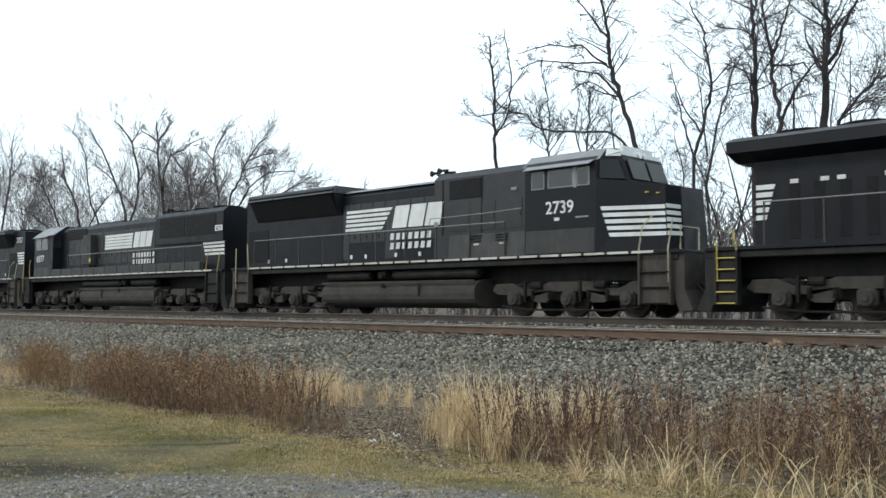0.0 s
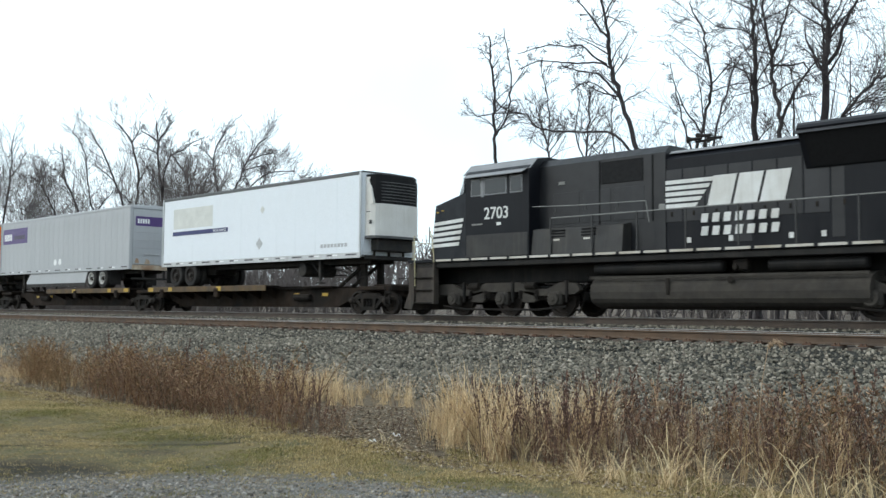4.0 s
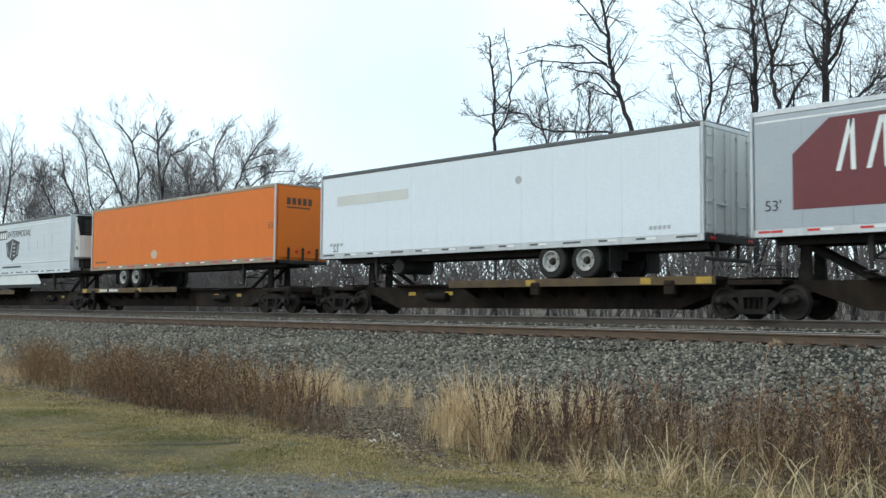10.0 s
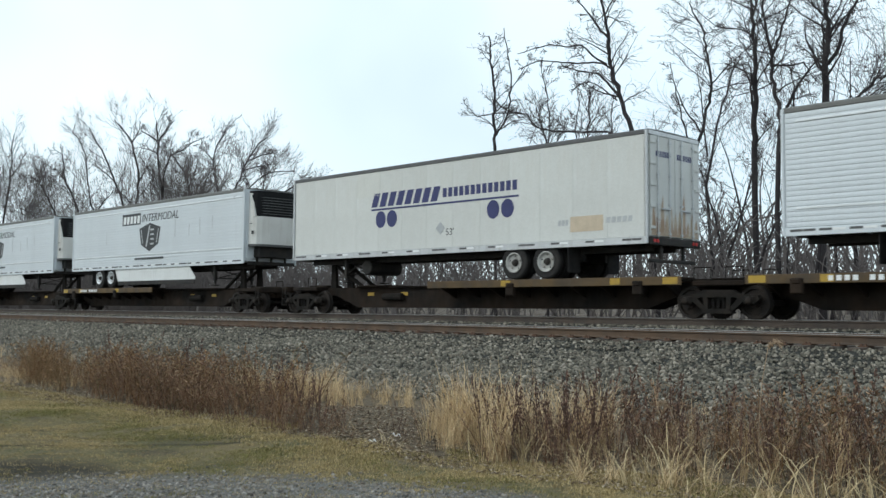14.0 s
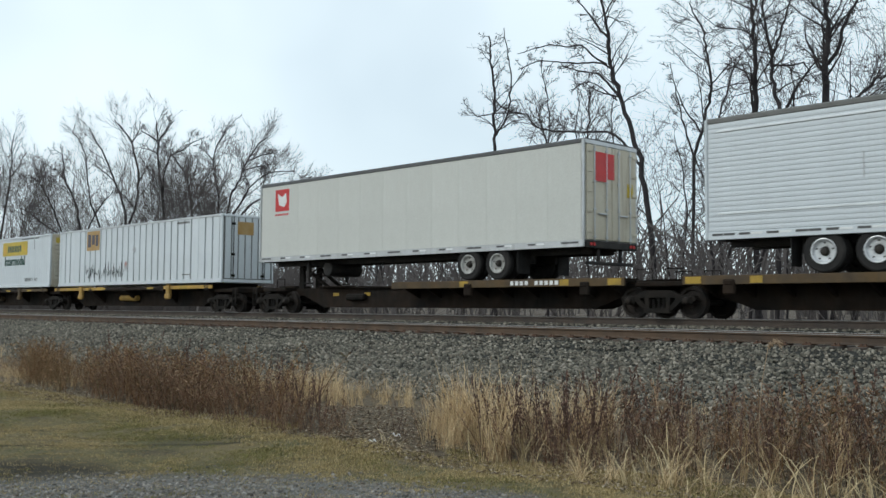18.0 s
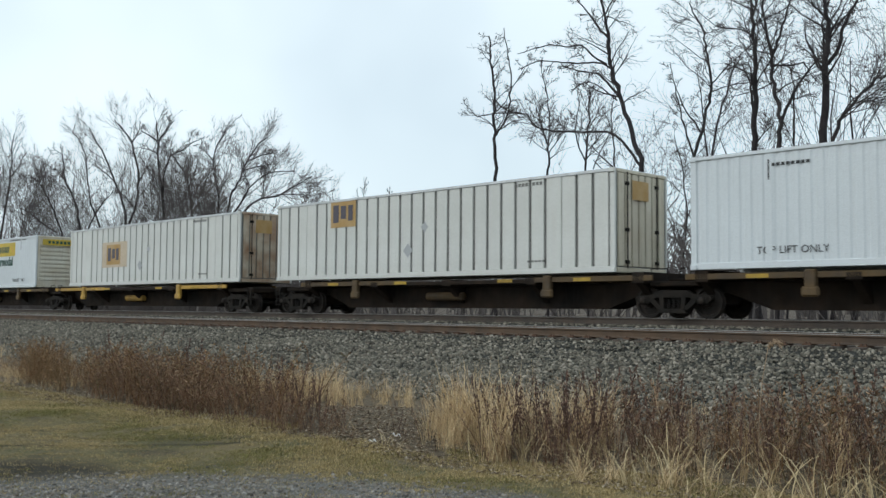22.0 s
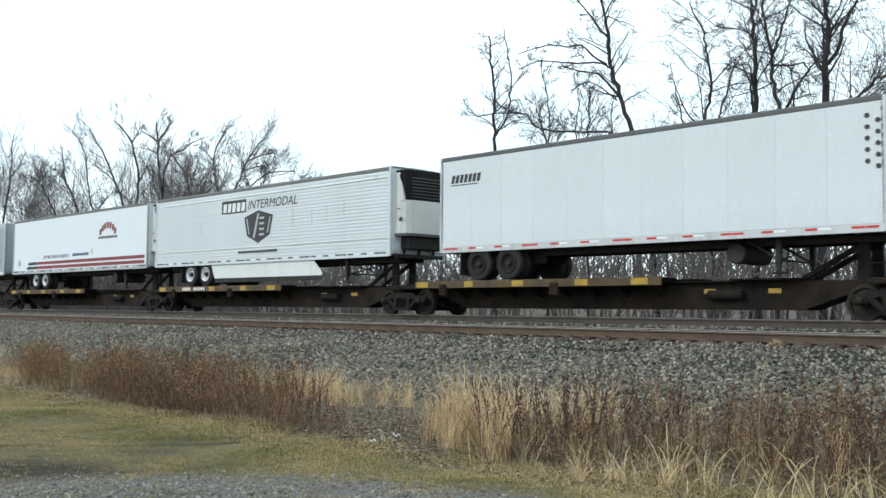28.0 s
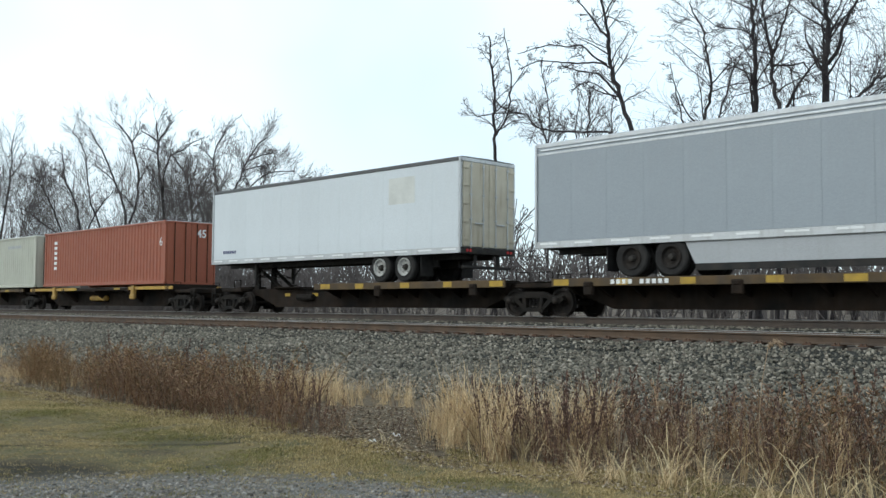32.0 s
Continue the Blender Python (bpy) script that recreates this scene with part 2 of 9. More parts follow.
    def mesh(self, name, material):
        me = bpy.data.meshes.new(name)
        me.from_pydata(self.v, [], self.f)
        bm = bmesh.new()
        bm.from_mesh(me)
        bmesh.ops.recalc_face_normals(bm, faces=bm.faces)
        bm.to_mesh(me)
        bm.free()
        me.materials.append(material)
        return me


def part(name, made, material, parent, label="", at=None):
    """Links a gathered mesh, or mesh data, as one object under a thing or under a part."""
    me = made.mesh(name, material) if isinstance(made, Mesh) else made
    ob = new(name, me)
    ob.parent = parent
    if at:
        ob.location = at
    return tagged(ob, label)


def thing(name, label, category, group="", at=(0, 0, 0)):
    ob = new(name)
    ob.empty_display_size = 0.2
    ob.location = at
    return tagged(ob, label, category, group)


def lettering(name, text, size, material, parent, at, face="-y", label="", shear=0.0, stretch=1.0, centre=True, bold=0.0):
    """Raised letters on a side that faces -y or +x. size: height of the capitals."""
    cu = bpy.data.curves.new(name, "FONT")
    cu.body, cu.size, cu.extrude, cu.shear, cu.offset = text, size / 0.70, 0.002, shear, bold
    cu.align_x = "CENTER" if centre else "LEFT"
    cu.resolution_u = 3
    tmp = bpy.data.objects.new(name, cu)
    scene.collection.objects.link(tmp)
    me = bpy.data.meshes.new_from_object(tmp.evaluated_get(bpy.context.evaluated_depsgraph_get()))
    bpy.data.objects.remove(tmp)
    me.transform(Matrix.Diagonal((stretch, 1, 1, 1)))
    me.transform(pose(0, 0, 0, 90) if face == "-y" else pose(0, 0, 0, 90, 0, 90))
    me.materials.clear()
    me.materials.append(material)
    return part(name, me, material, parent, label, at)


def words(text, size, material, parent, at, label):
    """A line of words on a side that faces -y, each word a part of its own."""
    made = [lettering("word", w, size, material, parent, at, label=label, centre=False) for w in text.split()]
    wide = [max(v.co.x for v in ob.data.vertices) for ob in made]
    x = at[0] - (sum(wide) + size * 0.45 * (len(made) - 1)) / 2
    for ob, w in zip(made, wide):
        ob.location = (x, at[1], at[2])
        x += w + size * 0.45


def plate(name, x0, x1, z0, z1, material, parent, y, label="", thick=0.006):
    """A flat marking on a side that faces -y."""
    return part(name, Mesh().box(x0, x1, y - thick, y, z0, z1), material, parent, label)


MOVERS, WHEELS = [], []


# ---- running gear ----
def wheel_set_mesh(r):
    m = Mesh()
    for s in (-1, 1):
        prof = [(0.09, -0.10), (0.13, -0.09), (0.14, -0.03), (r * 0.77, -0.01), (r * 0.82, -0.065), (r, -0.06), (r + 0.004, 0.045), (r + 0.026, 0.055), (r + 0.026, 0.075), (r * 0.82, 0.075), (r * 0.77, 0.03), (0.14, 0.02), (0.12, 0.09)]
        m.lathe([(a, h * -s) for a, h in prof], "y", (0, s * 0.755, 0), 24)
    m.cyl("y", (0, 0, 0), 0.08, -0.98, 0.98, 12)
    for k in range(4):   # small balance marks on the plate
        a = k * math.pi / 2 + 0.4
        for s in (-1, 1):
            m.box(r * 0.5 * math.cos(a) - 0.03, r * 0.5 * math.cos(a) + 0.03, s * 0.80 - 0.012, s * 0.80 + 0.012, r * 0.5 * math.sin(a) - 0.03, r * 0.5 * math.sin(a) + 0.03, 0.01)
    return m.mesh("wheel_set", WHEEL)


R_CAR, R_LOCO = 0.42, 0.51
WS_CAR, WS_LOCO = wheel_set_mesh(R_CAR), wheel_set_mesh(R_LOCO)


def side_frame_mesh():
    """A cast three-piece truck frame with windows and a spring nest, wheelbase 1.78 m."""
    m = Mesh()
    top = [(-1.16, 0.50), (-1.10, 0.60), (-0.62, 0.63), (-0.40, 0.74), (0.40, 0.74), (0.62, 0.63), (1.10, 0.60), (1.16, 0.50), (1.05, 0.42), (0.72, 0.45), (0.50, 0.55), (-0.50, 0.55), (-0.72, 0.45), (-1.05, 0.42)]
    m.prism(top, "y", -0.09, 0.09)
    for s in (-1, 1):
        m.prism([(s * 0.74, 0.47), (s * 0.60, 0.54), (s * 0.28, 0.24), (s * 0.36, 0.16)], "y", -0.08, 0.08)
        m.prism([(s * 0.40, 0.56), (s * 0.27, 0.56), (s * 0.25, 0.22), (s * 0.36, 0.22)], "y", -0.10, 0.10)
        m.box(s * 0.89 - 0.17, s * 0.89 + 0.17, -0.12, 0.12, 0.36, 0.60, 0.04)
    m.prism([(-0.42, 0.14), (0.42, 0.14), (0.36, 0.26), (-0.36, 0.26)], "y", -0.13, 0.13)
    return m.mesh("side_frame", TRUCK)


def spring_mesh():
    prof = [(0.045, 0.25)]
    for k in range(5):
        prof += [(0.045, 0.255 + k * 0.05), (0.068, 0.275 + k * 0.05), (0.045, 0.295 + k * 0.05)]
    return Mesh().lathe(prof + [(0.045, 0.51)], "z", (0, 0, 0), 7).mesh("spring", TRUCK_BLACK)


SF_MESH, SPRING_MESH = side_frame_mesh(), spring_mesh()
BOLSTER = Mesh().box(-0.17, 0.17, -0.95, 0.95, 0.46, 0.72, 0.04).cyl("z", (0, 0, 0), 0.22, 0.70, 0.82).mesh("bogie", TRUCK_BLACK)
BEARING = Mesh().lathe([(0.10, 0.10), (0.10, 0.0), (0.08, -0.05), (0.03, -0.07)], "y", (0, 0, 0), 12).mesh("bearing_cap", WHEEL)
BRAKE = Mesh().box(-0.03, 0.03, -0.9, 0.9, -0.05, 0.05, 0.01).box(-0.03, 0.05, -0.85, -0.66, -0.16, 0.16, 0.02).box(-0.03, 0.05, 0.66, 0.85, -0.16, 0.16, 0.02).mesh("brake_beam", TRUCK_BLACK)


def bogie(parent, x, u):
    """A two-axle freight bogie under a car at x; u: its place in the train."""
    b = part("bogie", BOLSTER, None, parent, at=(x, 0, 0))
    for s in (-1, 1):
        part("side_frame", SF_MESH, None, b, at=(0, s * 0.99, 0))
        for x in (-0.15, 0.0, 0.15):
            part("spring", SPRING_MESH, None, b, at=(x, s * 0.99, 0))
        part("brake_beam", BRAKE, None, b, at=(s * 0.41, 0, R_CAR))
        w = part("wheel_set", WS_CAR, None, b, at=(s * 0.89, 0, R_CAR))
        WHEELS.append((w, u + x + s * 0.89, R_CAR, s * 0.89))
        for q in (-1, 1):
            cap = part("bearing_cap", BEARING, None, b, at=(s * 0.89, q * 1.12, R_CAR + 0.05))
            cap.rotation_euler = (0, 0, 0 if q < 0 else math.pi)
    return b


# ---- spine cars ----
def spine_car(u0, u1, wheel_end, first=False, last=False, load="trailer", edge=SILL_EDGE, label=""):
    """One unit of a spine car between bogies at u0 and u1. wheel_end: -1 or 1, where a trailer's wheels stand."""
    uc, h = (u0 + u1) / 2, (u1 - u0) / 2
    car = thing("spine_car", label or "grimy brown steel spine car unit running on the rails", "railcar", "spine cars of the train", (uc, YT, 0))
    m = Mesh()
    prof = [(-h - 0.3, 0.70), (-h + 1.25, 0.68), (-h + 2.5, 0.24), (h - 2.5, 0.24), (h - 1.25, 0.68), (h + 0.3, 0.70), (h + 0.3, 0.96), (-h - 0.3, 0.96)]
    m.prism(prof, "y", -0.47, 0.47)
    m.box(-h + 2.6, h - 2.6, -0.62, 0.62, 0.94, 0.985, 0.01)
    m.box(-h + 2.6, h - 2.6, -0.60, 0.60, 0.235, 0.27)
    part("centre_sill", m, SILL, car)
    for s, own in ((-1, last), (1, True)):
        m = Mesh().box(s * h - 0.75, s * h + 0.75, -1.02, 1.02, 0.84, 0.99, 0.03)
        m.box(s * h - 0.55, s * h + 0.55, -0.40, 0.40, 0.98, 1.07, 0.03)
        part("end_platform", m, SILL, car)
        if own:
            bogie(car, s * h, uc)
        for q in (-1, 1):
            part("grab_iron", Mesh().tube([(s * (h - 0.7), q * 1.0, 0.9), (s * (h - 0.7), q * 1.0, 1.32), (s * (h - 0.2), q * 1.0, 1.32), (s * (h - 0.2), q * 1.0, 0.9)], 0.018, 5), TRUCK, car)
        if (s < 0 and last) or (s > 0 and first):
            m = Mesh().box(s * (h + 0.3), s * (h + 1.2), -0.30, 0.30, 0.60, 1.0, 0.03).box(s * (h + 0.95), s * (h + 1.3), -1.15, 1.15, 0.80, 1.02, 0.03)
            part("end_sill", m, SILL, car)
            m = Mesh().box(s * (h + 1.3), s * (h + 1.95), -0.11, 0.11, 0.72, 0.95, 0.03).box(s * (h + 1.75), s * (h + 2.05), -0.16, 0.18, 0.66, 1.0, 0.05)
            part("coupler", m, TRUCK, car)
            m = Mesh().tube([(s * (h + 1.2), 0.3, 0.72), (s * (h + 1.5), 0.32, 0.45), (s * (h + 1.9), 0.3, 0.40), (s * (h + 2.1), 0.25, 0.5)], 0.03, 6)
            part("brake_hose", m, RUBBER, car)
            for q in (-1, 1):
                m = Mesh()
                for x in (0.98, 1.22):
                    m.box(s * (h + x) - 0.02, s * (h + x) + 0.02, q * 1.16 - 0.02, q * 1.16 + 0.02, 0.30, 0.95)
                for z in (0.32, 0.55, 0.78):
                    m.box(s * (h + 0.98), s * (h + 1.22), q * 1.16 - 0.02, q * 1.16 + 0.02, z - 0.015, z + 0.015)
                part("step", m, TRUCK, car)
    if load == "trailer":
        w = wheel_end
        x_out, x_in = w * (h - 0.9), w * (h - 10.4)
        for q in (-1, 1):
            m = Mesh().box(x_in, x_out, min(q * 0.60, q * 1.27), max(q * 0.60, q * 1.27), 1.035, 1.085, 0.01)
            for k in range(9):
                x = x_in + (x_out - x_in) * (k + 0.5) / 9
                m.prism([(q * 0.47, 0.55), (q * 0.47, 1.03), (q * 1.26, 1.03), (q * 1.26, 0.9)], "x", x - 0.03, x + 0.03)
            part("wheel_deck", m, SILL, car)
            m = Mesh().box(x_in, x_out, min(q * 1.26, q * 1.31), max(q * 1.26, q * 1.31), 0.87, 1.10, 0.012)
            part("deck_edge", m, edge, car, "faded yellow-brown deck edge")
        for f, wd in (((0.01, 0.5), (0.20, 0.36), (0.62, 0.4)) if u0 > -390 else ((0.01, 0.6), (0.24, 0.42), (0.45, 0.5), (0.70, 0.5), (0.90, 0.6))):
            x = x_out + (x_in - x_out) * f
            part("reflector", Mesh().box(x, x - w * wd * 0.9, -1.318, -1.312, 0.90, 1.075), YELLOW, car, "yellow reflective strip")
        for f in (0.14, 0.62):
            x = x_out + (x_in - x_out) * f
            part("bracket", Mesh().box(x - 0.16, x + 0.16, -1.36, -1.20, 0.62, 1.0, 0.03).box(x - 0.1, x + 0.1, -1.39, -1.34, 0.86, 0.98, 0.02), SILL, car)
        # raised hitch for the kingpin
        hx = -w * (h - 1.05)
        m = Mesh()
        for q in (-1, 1):
            m.prism([(hx - 0.16, 0.96), (hx + 0.16, 0.96), (hx + 0.11, 1.92), (hx - 0.11, 1.92)], "y", q * 0.40 - 0.06, q * 0.40 + 0.06)
            m.tube([(hx + w * 0.05, q * 0.36, 1.80), (hx + w * 1.55, q * 0.30, 0.99)], 0.075, 6)
        m.box(hx - 0.45, hx + 0.45, -0.55, 0.55, 1.90, 1.985, 0.02)
        part("hitch", m, TRUCK, car, "black steel trailer hitch")
        for k in range(3):
            x = hx + w * (2.2 + k * 0.9)
            part("reflector", Mesh().box(x - 0.17, x + 0.17, -0.480, -0.474, 0.66, 0.78), YELLOW, car, "yellow reflective strip") if k != 1 else None
        m = Mesh().cyl("x", (0, -0.56, 0.62), 0.13, hx + w * 3.0 if w > 0 else hx - 4.0, hx + w * 4.0 if w > 0 else hx - 3.0, 10, 0.03)
        part("air_reservoir", m, TRUCK, car)
        part("bridge_plate", Mesh().box(hx + w * 1.5, hx + w * 3.3, -0.75, 0.75, 0.985, 1.03, 0.01), SILL, car)
    else:
        for q in (-1, 1):
            for a, b, z in ((-h + 0.5, -h + 6.2, 1.0), (-h + 6.2, h - 4.6, 0.98), (h - 4.6, h - 0.5, 1.0)):
                m = Mesh().box(a, b, q * 1.20, q * 1.27, z, 1.15 if z > 0.99 else 1.10, 0.012)
                part("side_sill", m, edge if z > 0.99 else SILL, car, "faded yellow side sill" if z > 0.99 else "")
        for f in (-0.93, -0.45, 0.0, 0.45, 0.93):
            x = f * (h - 0.4)
            m = Mesh().box(x - 0.2, x + 0.2, -1.27, 1.27, 0.93, 1.24 if abs(f) > 0.9 else 1.14, 0.02)
            m.prism([(-1.2, 0.95), (1.2, 0.95), (0.5, 0.4), (-0.5, 0.4)], "x", x - 0.1, x + 0.1)
            part("bolster", m, SILL, car)
        for f in (-0.8, -0.3, 0.35, 0.75):
            x = f * (h - 1)
            part("reflector", Mesh().box(x - 0.3, x + 0.3, -1.278, -1.272, 1.02, 1.12), YELLOW, car, "yellow reflective strip")
        for f in (-0.62, 0.58):
            x = f * (h - 1)
            part("bracket", Mesh().box(x - 0.14, x + 0.14, -1.36, -1.18, 0.62, 1.20, 0.03).box(x - 0.22, x + 0.22, -1.38, -1.24, 0.55, 0.80, 0.05), edge, car)
        m = Mesh().cyl("x", (0, -0.62, 0.62), 0.14, -1.5, 0.2, 10, 0.03)
        part("air_reservoir", m, edge, car)
    # unreadable reporting marks
    if load == "trailer" and round(u0) % 3 == 0:
        for k in range(10):
            if k == 4:
                continue
            x = wheel_end * (h - 4.0) + (k - 5) * 0.19
            part("marking", Mesh().box(x - 0.06, x + 0.06, -1.320, -1.312, 0.925, 1.05), LETTER, car, "unreadable white marking")
    MOVERS.append((car, uc))
    return car


# ---- tyres ----
TYRE = Mesh().lathe([(0.29, -0.02), (0.30, -0.11), (0.46, -0.125), (0.505, -0.09), (0.512, 0.0), (0.505, 0.09), (0.46, 0.125), (0.30, 0.11), (0.29, 0.02)], "y", (0, 0, 0), 24).mesh("tyre", RUBBER)


def rim_mesh(material):
    m = Mesh()
    m.lathe([(0.30, 0.10), (0.305, -0.10), (0.308, -0.134), (0.292, -0.138), (0.272, -0.128), (0.255, -0.075), (0.225, -0.050), (0.12, -0.040), (0.10, 0.05)], "y", (0, 0, 0), 24)
    for k in range(10):
        a = k * math.pi / 5
        m.cyl("y", (0.152 * math.cos(a), 0, 0.152 * math.sin(a)), 0.015, -0.07, -0.03, 6)
    return m.mesh("rim", material)


def hub_mesh():
    m = Mesh().lathe([(0.105, 0.05), (0.105, -0.06), (0.082, -0.075), (0.075, -0.135), (0.03, -0.145)], "y", (0, 0, 0), 16)
    for k in range(5):       # hand holes in the dish
        a = k * math.pi * 0.4 + 0.3
        m.cyl("y", (0.205 * math.cos(a), 0, 0.205 * math.sin(a)), 0.024, -0.058, -0.03, 8)
    return m.mesh("hub", FRAME)


HUB = hub_mesh()
RIM_W, RIM_A, RIM_D = rim_mesh(RIM), rim_mesh(RIM_ALU), rim_mesh(WHEEL)
TAPE_R = Mesh().box(-0.15, 0.15, -0.004, 0.004, -0.028, 0.028).mesh("marker", RED)
TAPE_W = Mesh().box(-0.15, 0.15, -0.004, 0.004, -0.028, 0.028).mesh("marker", LETTER)
TAPE_D = Mesh().box(-0.15, 0.15, -0.004, 0.004, -0.028, 0.028).mesh("marker", DARK_TRIM)
Z0, Z1 = 1.99, 5.10      # underside and roof of a trailer on its car
HALF = 1.295


UNIT_WHITE = mat("cream_white_moulding", (0.66, 0.65, 0.62), 0.45, col2=(0.56, 0.54, 0.50), scale=1.2, var=0.7, streak=0.3, scol=(0.35, 0.3, 0.24))
RAIL_WHITE = mat("bright_white_rail", (0.74, 0.76, 0.77), 0.35, 0.1, scale=2)


def trailer(uL, uR, nose, skin, tandem, label, rim=RIM_W, seams="vertical", rail=RAIL_ALU, top=RAIL_ALU, front="plain", skirt=False, doors=DOOR_TAN, tape=TAPE_R, tank=False, post=None, rollup=False):
    """A road trailer from uL to uR in the train; nose: 1 if its front faces the way of travel. Returns it with its half length."""
    uc, h = (uL + uR) / 2, (uR - uL) / 2
    tr = thing("semi_trailer", label, "semi-trailer", "trailers on the train", (uc, YT, 0))
    core = Mesh().box(-h + 0.03, h - 0.03, -HALF + 0.02, HALF - 0.02, Z0 + 0.1, Z1 - 0.03, 0.02)
    part("body", core, skin, tr)
    part("roof", Mesh().prism([(-HALF, Z1 - 0.04), (HALF, Z1 - 0.04), (HALF - 0.05, Z1 + 0.005), (0, Z1 + 0.03), (-HALF + 0.05, Z1 + 0.005)], "x", -h, h), top, tr)
    for q in (-1, 1):
        part("top_rail", Mesh().box(-h, h, q * HALF - 0.022, q * HALF + 0.022, Z1 - 0.14, Z1 - 0.03, 0.01), top, tr)
        part("bottom_rail", Mesh().box(-h, h, q * HALF - 0.025, q * HALF + 0.025, Z0, Z0 + 0.20, 0.012), rail, tr)
        for s in (-1, 1):
            part("corner_post", Mesh().box(s * h - 0.07, s * h + 0.012, q * HALF - 0.05, q * HALF + 0.018, Z0, Z1 - 0.03, 0.02) if s > 0 else Mesh().box(-h - 0.012, -h + 0.07, q * HALF - 0.05, q * HALF + 0.018, Z0, Z1 - 0.03, 0.02), post or rail, tr)
    if seams == "vertical":
        n = round((2 * h - 0.2) / 1.215)
        w = (2 * h - 0.2) / n
        pm = Mesh().box(-w / 2 + 0.0018, w / 2 - 0.0018, -0.010, 0.012, Z0 + 0.205, Z1 - 0.145, 0.002).mesh("panel", skin)
        for k in range(n):
            part("panel", pm, None, tr, at=(-h + 0.1 + (k + 0.5) * w, -HALF, 0))
        part("panel", Mesh().box(-h + 0.1, h - 0.1, HALF - 0.012, HALF + 0.01, Z0 + 0.205, Z1 - 0.145, 0.004), skin, tr)
    elif seams == "ribbed":
        n = round((2 * h - 0.2) / 0.61)
        w = (2 * h - 0.2) / n
        pm = Mesh().box(-w / 2 + 0.008, w / 2 - 0.008, -0.012, 0.012, Z0 + 0.205, Z1 - 0.145, 0.006).mesh("panel", skin)
        for k in range(n):
            part("panel", pm, None, tr, at=(-h + 0.1 + (k + 0.5) * w, -HALF, 0))
        part("panel", Mesh().box(-h + 0.1, h - 0.1, HALF - 0.012, HALF + 0.01, Z0 + 0.205, Z1 - 0.145, 0.004), skin, tr)
    else:
        n = 22
        w = (Z1 - Z0 - 0.36) / n
        pm = Mesh().prism([(-0.014 - HALF, 0.005), (-0.018 - HALF, w * 0.5), (-0.014 - HALF, w - 0.005), (-HALF + 0.01, w - 0.004), (-HALF + 0.01, 0.004)], "x", -h + 0.08, h - 0.08).mesh("panel", skin)
        for k in range(n):
            part("panel", pm, None, tr, at=(0, 0, Z0 + 0.21 + k * w))
        for z in (Z1 - 0.36, Z0 + 0.66):
            part("rub_rail", Mesh().box(-h + 0.35, h - 0.25, -HALF - 0.036, -HALF - 0.014, z - 0.03, z + 0.03, 0.008), RAIL_WHITE, tr, "bright rub rail")
    # reflective marks along the bottom rail
    n = 22 if seams == "horizontal" else 13
    for k in range(n):
        x = -h + 0.5 + (2 * h - 1.0) * k / (n - 1)
        for d, me in ((-0.16, tape), (0.16, TAPE_W if k % 3 else tape)):
            part("marker", me, None, tr, at=(x + d, -HALF - 0.028, Z0 + 0.13))
    # the end that faces +x
    if nose > 0:
        if front == "reefer":
            plan = [(h, -1.12), (h + 0.30, -1.12), (h + 0.46, -1.02), (h + 0.56, -0.82), (h + 0.62, -0.45), (h + 0.63, 0.45), (h + 0.56, 0.82), (h + 0.46, 1.02), (h + 0.30, 1.12), (h, 1.12)]
            m = Mesh().prism(plan, "z", Z0 + 0.78, Z1 - 1.18)
            m.box(h, h + 0.24, -1.12, 1.12, Z1 - 1.20, Z1 - 0.22, 0.03)
            m.prism([(h + 0.20, Z1 - 1.19), (h + 0.44, Z1 - 1.19), (h + 0.34, Z1 - 0.62), (h + 0.22, Z1 - 0.34)], "y", -1.115, -1.0)
            unit = part("cooling_unit", m, UNIT_WHITE, tr, "white refrigeration unit on the front wall")
            cap = [(h + (x - h) * 0.985, y * 0.985) for x, y in plan]
            m = Mesh().prism(cap, "z", Z1 - 1.17, Z1 - 0.30)
            m.prism([(h + (x - h) * 0.93, y * 0.96) for x, y in plan], "z", Z1 - 0.30, Z1 - 0.13)
            part("grille", m, GRILLE, unit, "black grille cap")
            for k in range(7):
                part("louvre", Mesh().prism([(h + 0.545, -0.83), (h + 0.635, -0.45), (h + 0.645, 0.45), (h + 0.56, 0.83), (h + 0.54, 0.8), (h + 0.54, -0.8)], "z", Z1 - 1.08 + k * 0.11, Z1 - 1.055 + k * 0.11), DARK_TRIM, unit)
            part("base_rim", Mesh().prism([(h + (x - h) * 1.05, y * 1.01) for x, y in plan], "z", Z0 + 0.70, Z0 + 0.79), DARK_TRIM, unit, "dark lower rim")
            part("vent", Mesh().box(h + 0.24, h + 0.38, -1.126, -1.11, Z0 + 1.20, Z0 + 1.34, 0.004), INK, unit)
            part("marker", Mesh().box(h + 0.10, h + 0.28, -1.126, -1.115, Z0 + 1.62, Z0 + 1.65), DARK_TRIM, unit)
            part("bumper", Mesh().box(h, h + 0.42, -0.85, 0.85, Z0 + 0.25, Z0 + 0.71, 0.04), FRAME, tr)
        m = Mesh().box(h - 0.02, h + 0.02, -1.2, 1.2, Z0 + 0.2, Z1 - 0.15, 0.01)
        part("front_wall", m, skin, tr)
        m = Mesh()
        for y in (-0.7, 0.0, 0.7):
            m.box(h + 0.02, h + 0.07, y - 0.05, y + 0.05, Z0 + 0.05, Z0 + 0.6, 0.01)
        m.box(h, h + 0.10, -1.15, 1.15, Z0 - 0.05, Z0 + 0.10, 0.02)
        part("front_sill", m, FRAME, tr)
        m = Mesh()
